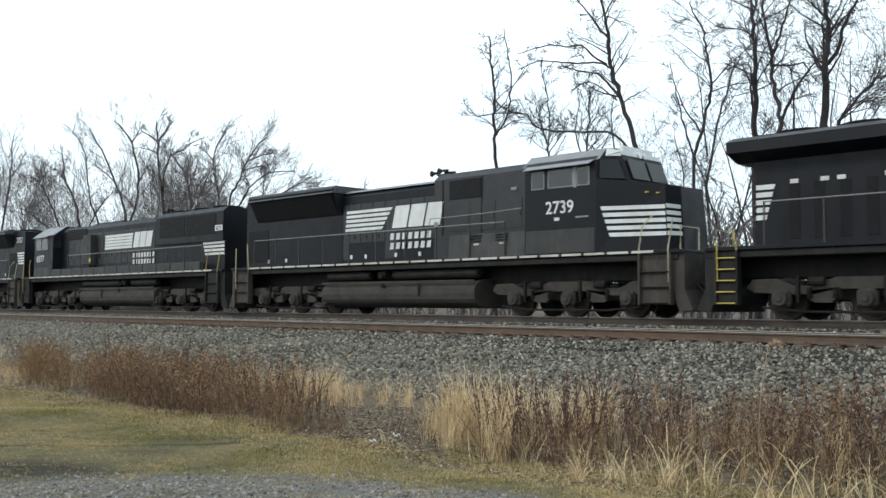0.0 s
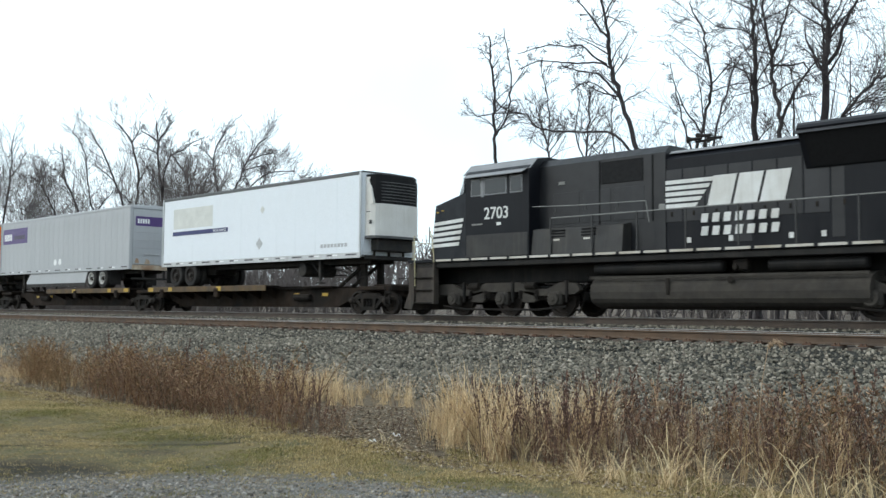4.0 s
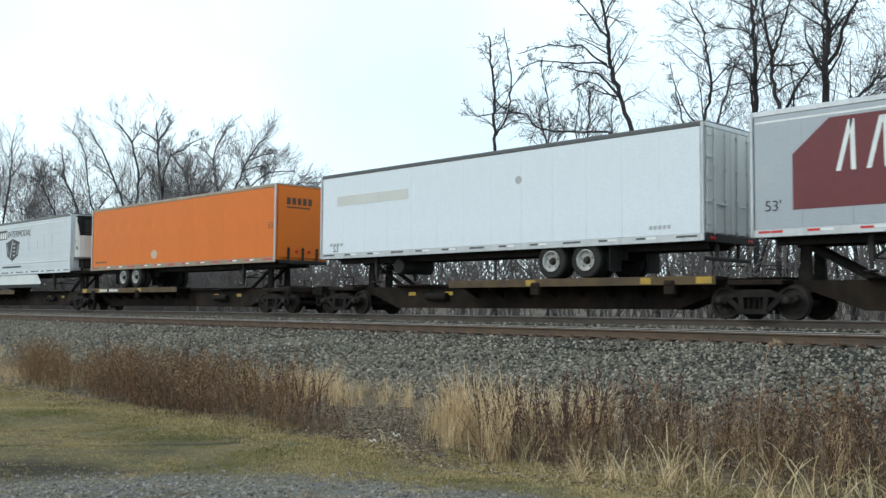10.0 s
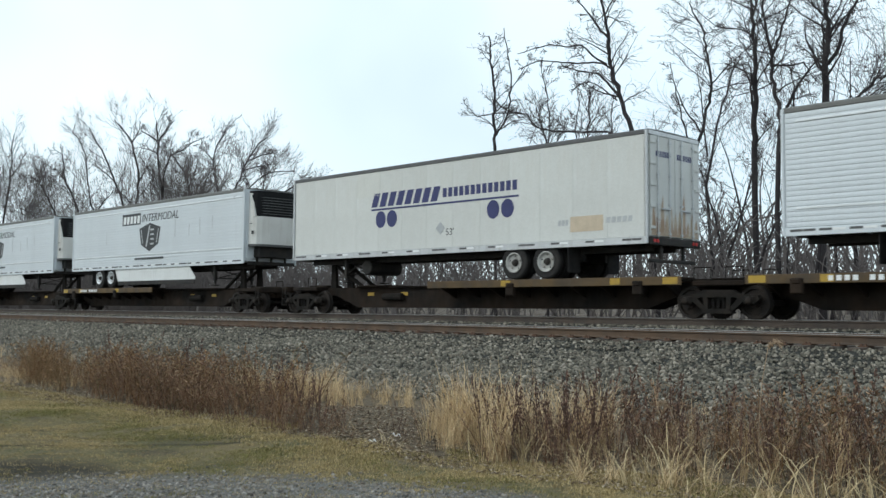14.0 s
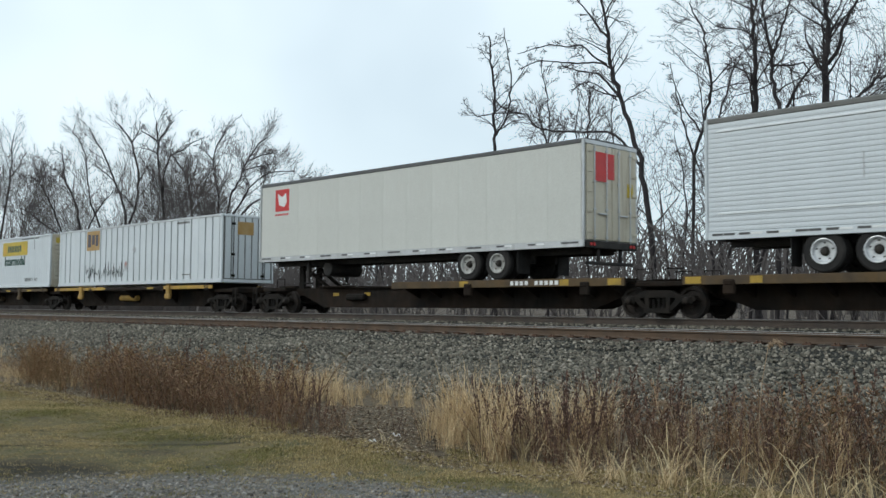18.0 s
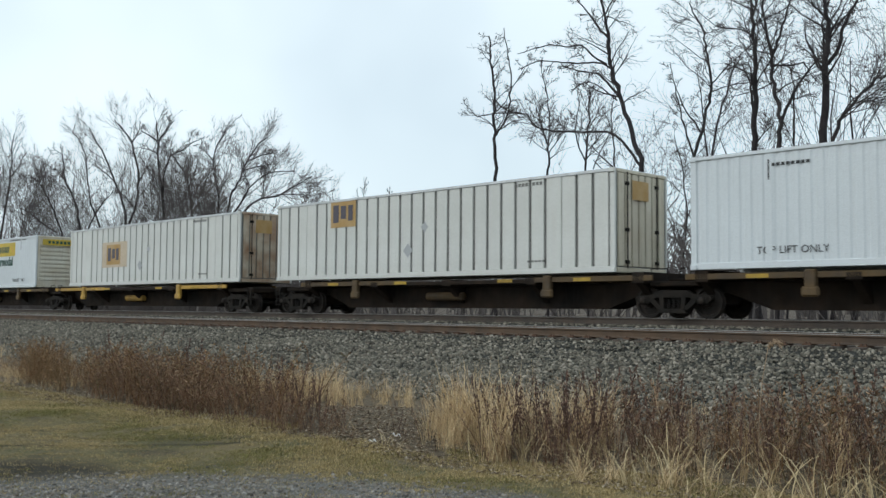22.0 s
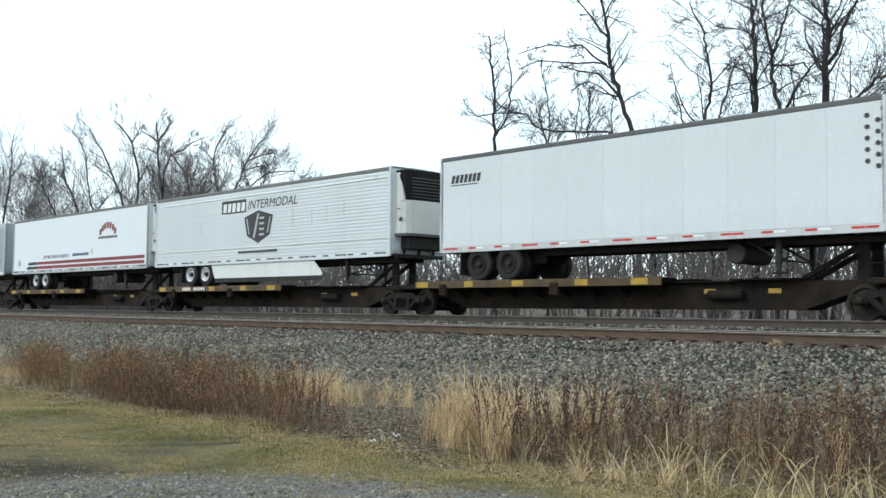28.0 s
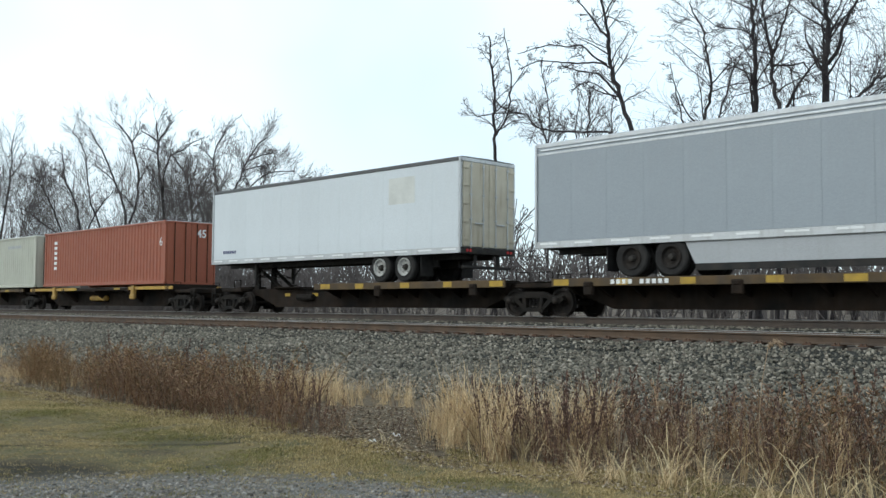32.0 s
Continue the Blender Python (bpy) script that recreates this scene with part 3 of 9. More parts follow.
        for y in (-0.3, 0.3):
            m.cyl("x", (0, y, Z0 + 0.45), 0.06, h + 0.02, h + 0.10, 8)
        part("air_coupling", m, RED, tr)
    elif rollup:
        dr = part("door", Mesh().box(h - 0.03, h + 0.012, -1.19, 1.19, Z0 + 0.24, Z1 - 0.18, 0.008), doors, tr, "pale grey roll-up door")
        for k in range(7):
            z = Z0 + 0.25 + k * 0.382
            part("door_slat", Mesh().box(h + 0.0, h + 0.035, -1.18, 1.18, z, z + 0.378, 0.006), doors, dr)
        part("handle", Mesh().box(h + 0.035, h + 0.07, -0.55, 0.25, Z0 + 0.72, Z0 + 0.76, 0.01), RAIL_ALU, dr)
        for y, z, w in ((-1.05, 0.30, 0.22), (-0.55, 0.27, 0.30), (0.62, 0.30, 0.26), (0.95, 0.42, 0.20)):
            part("rust_patch", Mesh().prism([(y, Z0 + z), (y + w, Z0 + z), (y + w * 0.8, Z0 + z + 0.20), (y + w * 0.25, Z0 + z + 0.26)], "x", h + 0.036, h + 0.040), WORN_TAN, dr, "rusty stain")
        for q in (-1, 1):
            part("rear_post", Mesh().box(h - 0.04, h + 0.05, q * 1.25 - 0.05, q * 1.25 + 0.05, Z0, Z1 - 0.04, 0.012), rail, tr)
        part("rear_header", Mesh().box(h - 0.03, h + 0.06, -1.2, 1.2, Z1 - 0.17, Z1 - 0.03, 0.015), rail, tr)
        part("rear_sill", Mesh().box(h - 0.05, h + 0.06, -1.2, 1.2, Z0 - 0.02, Z0 + 0.22, 0.02), WORN_TAN, tr, "rusty rear sill")
        m = Mesh().box(h - 0.12, h - 0.02, -1.15, 1.15, 1.50, 1.60, 0.02)
        for y in (-0.55, 0.55):
            m.box(h - 0.11, h - 0.03, y - 0.05, y + 0.05, 1.55, Z0, 0.01)
        part("rear_guard", m, FRAME, tr)
    else:
        for q in (-1, 1):
            dr = part("door", Mesh().box(h - 0.02, h + 0.035, min(q * 0.012, q * 1.21), max(q * 0.012, q * 1.21), Z0 + 0.22, Z1 - 0.16, 0.012), doors, tr, "stained swing door")
            for y in (0.30, 0.88):
                m = Mesh().tube([(h + 0.06, q * y, Z0 + 0.18), (h + 0.06, q * y, Z1 - 0.14)], 0.018, 6)
                for z in (Z0 + 0.3, Z0 + 1.1, Z0 + 1.9, Z1 - 0.3):
                    m.box(h + 0.03, h + 0.085, q * y - 0.05, q * y + 0.05, z - 0.03, z + 0.03, 0.008)
                part("lock_rod", m, RAIL_ALU, dr)
            m = Mesh().box(h + 0.06, h + 0.10, min(q * 0.30, q * 0.72), max(q * 0.30, q * 0.72), Z0 + 0.95, Z0 + 1.0, 0.01)
            part("handle", m, RAIL_ALU, dr)
            for k in range(5):
                z = Z0 + 0.45 + k * 0.58
                part("hinge", Mesh().box(h + 0.03, h + 0.065, q * 1.12 - 0.12, q * 1.12 + 0.12, z - 0.04, z + 0.04, 0.01), doors, dr)
        part("rear_header", Mesh().box(h - 0.03, h + 0.03, -1.27, 1.27, Z1 - 0.15, Z1 - 0.03, 0.015), rail, tr)
        part("rear_sill", Mesh().box(h - 0.05, h + 0.05, -1.27, 1.27, Z0 - 0.02, Z0 + 0.20, 0.02), FRAME, tr)
        for y in (-1.05, -0.9, 0.9, 1.05):
            part("tail_lamp", Mesh().cyl("x", (0, y, Z0 + 0.09), 0.05, h + 0.05, h + 0.07, 10), RED, tr)
        m = Mesh().box(h - 0.12, h - 0.02, -1.15, 1.15, 1.50, 1.60, 0.02)
        for y in (-0.55, 0.55):
            m.box(h - 0.11, h - 0.03, y - 0.05, y + 0.05, 1.55, Z0, 0.01)
        part("rear_guard", m, FRAME, tr)
    # underframe
    m = Mesh()
    for q in (-1, 1):
        m.box(-h + 0.3, h - 0.3, q * 0.55 - 0.05, q * 0.55 + 0.05, Z0 - 0.16, Z0 + 0.02, 0.01)
    for k in range(int(2 * h / 0.6)):
        x = -h + 0.3 + k * 0.6
        m.box(x - 0.03, x + 0.03, -1.25, 1.25, Z0 - 0.02, Z0 + 0.08)
    part("underframe", m, FRAME, tr)
    rx = nose * -1 * (h - tandem)
    m = Mesh()
    for q in (-1, 1):
        m.box(rx - 1.5, rx + 1.5, q * 0.50 - 0.06, q * 0.50 + 0.06, Z0 - 0.38, Z0 - 0.1, 0.02)
        for d in (-0.62, 0.62):
            m.prism([(rx + d - 0.3, Z0 - 0.36), (rx + d + 0.3, Z0 - 0.36), (rx + d + 0.1, 1.62), (rx + d - 0.1, 1.62)], "y", q * 0.5 - 0.05, q * 0.5 + 0.05)
    part("slider_frame", m, FRAME, tr)
    for d in (-0.62, 0.62):
        ax = part("axle", Mesh().cyl("y", (rx + d, 0, 1.612), 0.065, -1.05, 1.05, 10), FRAME, tr)
        for y in (-1.14, -0.82, 0.82, 1.14):
            part("tyre", TYRE, None, ax, at=(rx + d, y, 1.612))
        part("rim", rim, None, ax, "white-painted rim" if rim is RIM_W else ("polished aluminium rim" if rim is RIM_A else "dull black rim"), at=(rx + d, -1.15, 1.612))
        part("hub", HUB, None, ax, "black hub", at=(rx + d, -1.15, 1.612))
    for q in (-1, 1):
        part("mud_flap", Mesh().box(rx - nose * 1.42 - 0.01, rx - nose * 1.42 + 0.01, min(q * 0.68, q * 1.25), max(q * 0.68, q * 1.25), 1.28, Z0 - 0.02, 0.004), RUBBER, tr)
    # landing gear behind the kingpin
    lx = nose * (h - 2.75)
    m = Mesh()
    for q in (-1, 1):
        m.box(lx - 0.07, lx + 0.07, q * 0.92 - 0.07, q * 0.92 + 0.07, 1.36, Z0, 0.015)
        m.box(lx - 0.045, lx + 0.045, q * 0.92 - 0.045, q * 0.92 + 0.045, 1.20, 1.40, 0.01)
        m.box(lx - 0.14, lx + 0.14, q * 0.92 - 0.13, q * 0.92 + 0.13, 1.12, 1.17, 0.02)
        m.tube([(lx, q * 0.92, 1.45), (lx - nose * 0.85, q * 0.75, Z0 - 0.05)], 0.028, 5)
    m.tube([(lx, -0.92, 1.42), (lx, 0.92, 1.88)], 0.022, 5)
    m.tube([(lx, 0.92, 1.42), (lx, -0.92, 1.88)], 0.022, 5)
    m.tube([(lx, -0.92, 1.45), (lx, 0.92, 1.45)], 0.025, 5)
    part("landing_gear", m, FRAME, tr)
    part("kingpin_plate", Mesh().box(nose * (h - 1.7), nose * (h - 0.3), -0.6, 0.6, Z0 - 0.05, Z0 + 0.01, 0.01), FRAME, tr)
    if tank:
        m = Mesh().cyl("y", (lx - nose * 1.15, 0, 1.66), 0.27, -0.95, 0.55, 16, 0.03)
        part("fuel_tank", m, FRAME, tr, "round black fuel tank")
    if skirt:
        x0, x1 = rx + nose * 1.05, nose * (h - 3.6)
        m = Mesh().prism([(x0, Z0), (x1 - nose * 0.75, Z0), (x1 - nose * 0.22, 1.50), (x1 - nose * 0.28, 1.42), (x0 + nose * 0.28, 1.42)], "y", -1.26, -1.235)
        part("side_skirt", m, SKIRT if skirt is True else skirt, tr, "smooth side skirt panel")
        part("skirt_edge", Mesh().box(min(x0 + nose * 0.3, x1 - nose * 0.30), max(x0 + nose * 0.3, x1 - nose * 0.30), -1.255, -1.238, 1.24, 1.418, 0.004), FRAME, tr, "black rubber skirt edge")
        for k in range(5):
            x = x0 + (x1 - x0) * (k + 0.6) / 5.4
            part("skirt_brace", Mesh().tube([(x, -1.22, 1.5), (x, -0.7, Z0 - 0.02)], 0.02, 5), FRAME, tr)
    MOVERS.append((tr, uc))
    return tr, h


# ---- containers ----
END_CREAM = mat("stained_cream_end_wall", (0.60, 0.57, 0.48), 0.55, col2=(0.46, 0.38, 0.26), scale=1.3, var=0.7, streak=0.5, scol=(0.26, 0.17, 0.09), each=0.03)


def container(uL, uR, label, style, skin, zb=1.25, hgt=2.9, end=None):
    uc, h = (uL + uR) / 2, (uR - uL) / 2
    ct = thing("shipping_container", label, "container", "containers on the train", (uc, YT, 0))
    zt = zb + hgt
    # the core between white panels is coloured dark as the recesses' shade
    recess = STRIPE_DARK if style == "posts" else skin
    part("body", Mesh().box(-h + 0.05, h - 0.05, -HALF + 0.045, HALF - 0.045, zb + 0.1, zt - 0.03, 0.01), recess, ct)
    part("roof", Mesh().box(-h, h, -HALF + 0.01, HALF - 0.01, zt - 0.03, zt, 0.01), RAIL_ALU, ct)
    for q in (-1, 1):
        part("top_rail", Mesh().box(-h, h, q * HALF - 0.03, q * HALF + 0.012, zt - 0.10, zt - 0.02, 0.01) if q < 0 else Mesh().box(-h, h, HALF - 0.03, HALF + 0.012, zt - 0.10, zt - 0.02, 0.01), RAIL_ALU if style == "posts" else skin, ct)
        part("bottom_rail", Mesh().box(-h, h, q * HALF - 0.02, q * HALF + 0.014, zb, zb + 0.17, 0.012), skin, ct)
        for s in (-1, 1):
            x = s * (h - 0.09)
            part("corner_post", Mesh().box(x - 0.09, x + 0.09, q * HALF - 0.06 if q > 0 else -HALF - 0.014, HALF + 0.014 if q > 0 else -HALF + 0.06, zb, zt, 0.015), skin, ct)
            for z in (zb + 0.06, zt - 0.06):
                part("corner_casting", Mesh().box(x - 0.095, x + 0.095, q * HALF - 0.05, q * HALF + 0.02, z - 0.065, z + 0.065, 0.015), skin, ct)
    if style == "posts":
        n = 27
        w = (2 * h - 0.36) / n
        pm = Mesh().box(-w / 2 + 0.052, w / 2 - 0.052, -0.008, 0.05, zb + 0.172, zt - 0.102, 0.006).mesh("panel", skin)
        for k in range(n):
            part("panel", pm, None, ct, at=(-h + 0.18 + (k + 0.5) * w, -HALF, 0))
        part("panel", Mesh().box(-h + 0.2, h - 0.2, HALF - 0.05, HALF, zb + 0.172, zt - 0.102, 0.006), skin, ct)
        for x in (-h + 2.15, h - 2.15):
            part("lift_post", Mesh().box(x - 0.27, x + 0.27, -HALF - 0.013, -HALF + 0.04, zb + 0.1, zt - 0.03, 0.01), skin, ct)
    else:
        pitch = 0.30
        n = int((2 * h - 0.36) / pitch)
        w = (2 * h - 0.36) / n
        deep = 0.022 if style == "fine" else 0.036
        pts = []
        for k in range(n):
            x = -h + 0.18 + k * w
            pts += [(x, deep), (x + w * 0.28, deep), (x + w * 0.40, 0.0), (x + w * 0.88, 0.0)]
        pts.append((h - 0.18, deep))
        vs, fs = [], []
        for q in (-1, 1):
            k0 = len(vs)
            for x, d in pts:
                y = q * (HALF - d)
                vs += [(x, y, zb + 0.16), (x, y, zt - 0.09)]
            fs += [(k0 + 2 * i, k0 + 2 * i + 2, k0 + 2 * i + 3, k0 + 2 * i + 1) for i in range(len(pts) - 1)]
        part("side_wall", Mesh().add(vs, fs), skin, ct, "corrugated steel side wall")
        if style == "fine":
            for x in (-h + 2.15, h - 2.15):
                part("lift_post", Mesh().box(x - 0.10, x + 0.10, -HALF - 0.012, -HALF + 0.05, zb + 0.05, zt - 0.02, 0.012), skin, ct)
                part("lift_post", Mesh().box(x - 0.02, x + 0.02, -HALF - 0.02, -HALF, zt - 0.75, zt - 0.25, 0.006), INK, ct)
    # the end that faces +x
    em = end or skin
    if style == "posts":
        for k in range(7):
            y = -1.2 + 0.04 + k * 0.335
            part("door_panel", Mesh().box(h - 0.06, h - 0.004, y + 0.03, y + 0.30, zb + 0.18, zt - 0.12, 0.008), em, ct)
        for y in (-0.75, 0.72):
            m = Mesh().tube([(h + 0.03, y, zb + 0.12), (h + 0.03, y, zt - 0.08)], 0.018, 6)
            for z in (zb + 0.3, zb + 1.2, zt - 0.4):
                m.box(h - 0.01, h + 0.05, y - 0.08, y + 0.08, z - 0.05, z + 0.05, 0.01)
            part("lock_rod", m, TRUCK, ct)
    elif style == "fine":
        part("end_wall", Mesh().box(h - 0.06, h - 0.01, -1.2, 1.2, zb + 0.15, zt - 0.1, 0.01), em, ct)
        for k in range(9):
            z = zb + 0.38 + k * 0.235
            part("end_rib", Mesh().box(h - 0.02, h + 0.03, -1.08, 1.08, z, z + 0.15, 0.02), em, ct)
    else:
        for q in (-1, 1):
            d = part("door", Mesh().box(h - 0.05, h - 0.01, min(q * 0.01, q * 1.2), max(q * 0.01, q * 1.2), zb + 0.14, zt - 0.1, 0.012), em, ct)
            for y in (0.30, 0.85):
                m = Mesh().tube([(h + 0.03, q * y, zb + 0.1), (h + 0.03, q * y, zt - 0.08)], 0.02, 6)
                part("lock_rod", m, TRUCK, d)
    part("end_header", Mesh().box(h - 0.08, h + 0.012, -1.2, 1.2, zt - 0.11, zt - 0.02, 0.012), em, ct)
    part("end_sill", Mesh().box(h - 0.08, h + 0.012, -1.2, 1.2, zb, zb + 0.14, 0.012), em, ct)
    MOVERS.append((ct, uc))
    return ct, h


# ---- locomotives ----
LOCO_WHITE = mat("dulled_white_stripe_paint", (0.64, 0.65, 0.64), 0.5, col2=(0.50, 0.49, 0.46), scale=1.5, var=0.8, streak=0.3, scol=(0.3, 0.28, 0.25))
SILL_WHITE = mat("dirty_white_sill_strip", (0.50, 0.48, 0.44), 0.6, col2=(0.30, 0.26, 0.20), scale=0.8, var=0.9)
BLACK_SHEEN = mat("glossy_black_roof_paint", (0.014, 0.015, 0.019), 0.34, col2=(0.03, 0.03, 0.034), scale=1.0, var=0.8)
PILOT_DUST = mat("brown_dusty_pilot_steel", (0.050, 0.040, 0.032), 0.85, col2=(0.022, 0.019, 0.017), scale=2, var=0.9, streak=0.4, scol=(0.09, 0.07, 0.05))
RAIL_GREY = mat("dusty_grey_handrail", (0.20, 0.20, 0.19), 0.6, scale=5)
RAIL_DARK = mat("dull_black_stanchion", (0.03, 0.03, 0.03), 0.6, scale=5)
RAIL_PALE = mat("worn_pale_yellow_rail", (0.45, 0.42, 0.30), 0.55, col2=(0.35, 0.29, 0.12), scale=6, var=0.9)
BLACK_DOOR = mat("black_hood_door", (0.0048, 0.0055, 0.0082), 0.5, col2=(0.009, 0.0095, 0.012), scale=1.1, var=0.9, streak=0.3, scol=(0.020, 0.019, 0.018), each=0.3)
BLACK_DUST = mat("dust_filmed_black_paint", (0.013, 0.0135, 0.015), 0.6, col2=(0.025, 0.023, 0.020), scale=1.0, var=0.9, streak=0.5, scol=(0.055, 0.048, 0.04))

def loco_bogie(parent, x, uc):
    """A three-axle motor bogie with cast side frames."""
    b = part("bogie", Mesh().box(-0.35, 0.35, -0.95, 0.95, 0.55, 0.95, 0.05).box(-2.4, 2.4, -0.30, 0.30, 0.45, 0.75, 0.05), TRUCK_BLACK, parent, at=(x, 0, 0))
    for q in (-1, 1):
        m = Mesh()
        top = [(-2.95, 0.78), (-2.80, 0.98), (-2.20, 1.00), (-1.75, 0.82), (-1.30, 0.82), (-0.70, 1.02), (0.70, 1.02), (1.30, 0.82), (1.75, 0.82), (2.20, 1.00), (2.80, 0.98), (2.95, 0.78), (2.75, 0.66), (1.85, 0.62), (1.20, 0.62), (0.70, 0.74), (-0.70, 0.74), (-1.20, 0.62), (-1.85, 0.62), (-2.75, 0.66)]
        m.prism(top, "y", q * 1.05 - 0.09, q * 1.05 + 0.09)
        for a in (-1, 1):
            m.prism([(a * 0.62, 0.78), (a * 1.42, 0.70), (a * 1.38, 0.50), (a * 1.22, 0.42), (a * 0.84, 0.42), (a * 0.66, 0.54)], "y", q * 1.07 - 0.07, q * 1.07 + 0.07)
        part("side_frame", m, DUSTY, b)
        for k, xw in enumerate((-2.05, 0.0, 2.05)):
            part("journal_box", Mesh().box(xw - 0.24, xw + 0.24, q * 1.10 - 0.13, q * 1.10 + 0.13, 0.30, 0.74, 0.07).cyl("y", (xw, q * 1.18, 0.52), 0.20, -0.12, 0.12, 16, 0.03).cyl("y", (xw, q * 1.20, 0.52), 0.10, -0.13, 0.13, 12, 0.02), DUSTY, b)
            part("damper", Mesh().cyl("z", (xw + 0.42, q * 1.15, 0), 0.055, 0.55, 1.05, 8).cyl("z", (xw + 0.42, q * 1.15, 0), 0.035, 0.42, 0.6, 8), TRUCK_BLACK, b)
        for xs in (-1.35, -0.72, 0.72, 1.35):
            prof = [(0.06, 0.0)]
            for k in range(5):
                prof += [(0.06, 0.005 + k * 0.05), (0.085, 0.025 + k * 0.05), (0.06, 0.045 + k * 0.05)]
            part("spring", Mesh().lathe(prof + [(0.06, 0.26)], "z", (xs, q * 1.13, 0.52), 10), TRUCK_BLACK, b)
        part("tie_bar", Mesh().tube([(-2.5, q * 1.20, 0.30), (-1.4, q * 1.20, 0.20), (1.4, q * 1.20, 0.20), (2.5, q * 1.20, 0.30)], 0.03, 6), TRUCK_BLACK, b)
        part("brake_cylinder", Mesh().cyl("x", (0, q * 1.18, 0.92), 0.11, -1.35, -0.95, 10, 0.02), TRUCK, b)
        part("brake_cylinder", Mesh().cyl("x", (0, q * 1.18, 0.92), 0.11, 0.95, 1.35, 10, 0.02), TRUCK, b)
        part("sand_pipe", Mesh().tube([(2.95, q * 0.8, 1.2), (2.85, q * 0.8, 0.5), (2.65, q * 0.78, 0.12)], 0.025, 6), TRUCK_BLACK, b)
    for xw in (-2.05, 0.0, 2.05):
        w = part("wheel_set", WS_LOCO, None, b, at=(xw, 0, R_LOCO))
        WHEELS.append((w, uc + x + xw, R_LOCO, xw))
    return b


def stripes(parent, x0, x1, z0, z1, slant, y, n=5, pitch=1.55):
    """A block of white speed stripes with slanting ends."""
    hh = (z1 - z0) / (n * pitch - pitch + 1)
    for k in range(n):
        z = z0 + k * hh * pitch
        a0, a1 = slant[0] * (z - z0), slant[0] * (z + hh - z0)
        b0, b1 = slant[1] * (z - z0), slant[1] * (z + hh - z0)
        part("stripe", Mesh().prism([(x0 + a0, z), (x1 + b0, z), (x1 + b1, z + hh), (x0 + a1, z + hh)], "y", y - 0.006, y), LOCO_WHITE, parent, "white painted stripe")


def emblem(parent, x0, z0, w, h, y):
    """The railway's emblem as plain leaning white blocks."""
    s = 0.25 * h
    for a, b, c, dd in ((0.00, 0.31, 0.0, 1.0), (0.345, 0.655, 0.0, 1.0), (0.69, 1.0, 0.0, 1.0)):
        part("emblem_block", Mesh().prism([(x0 + a * w + s * c, z0 + c * h), (x0 + b * w + s * c, z0 + c * h), (x0 + b * w + s * dd, z0 + dd * h), (x0 + a * w + s * dd, z0 + dd * h)], "y", y - 0.007, y), LOCO_WHITE, parent, "white emblem block")


def name_bars(parent, x0, x1, z0, z1, y, material, n=7, rows=2, label=""):
    """Rows of letter-sized bars for a company name."""
    hh = (z1 - z0) / (rows * 1.45 - 0.45)
    for r in range(rows):
        z = z0 + r * hh * 1.45
        w = (x1 - x0) / n
        for k in range(n):
            part("marking", Mesh().prism([(x0 + k * w, z), (x0 + (k + 0.60) * w, z), (x0 + (k + 0.72) * w, z + hh), (x0 + (k + 0.12) * w, z + hh)], "y", y - 0.006, y), material, parent, label)


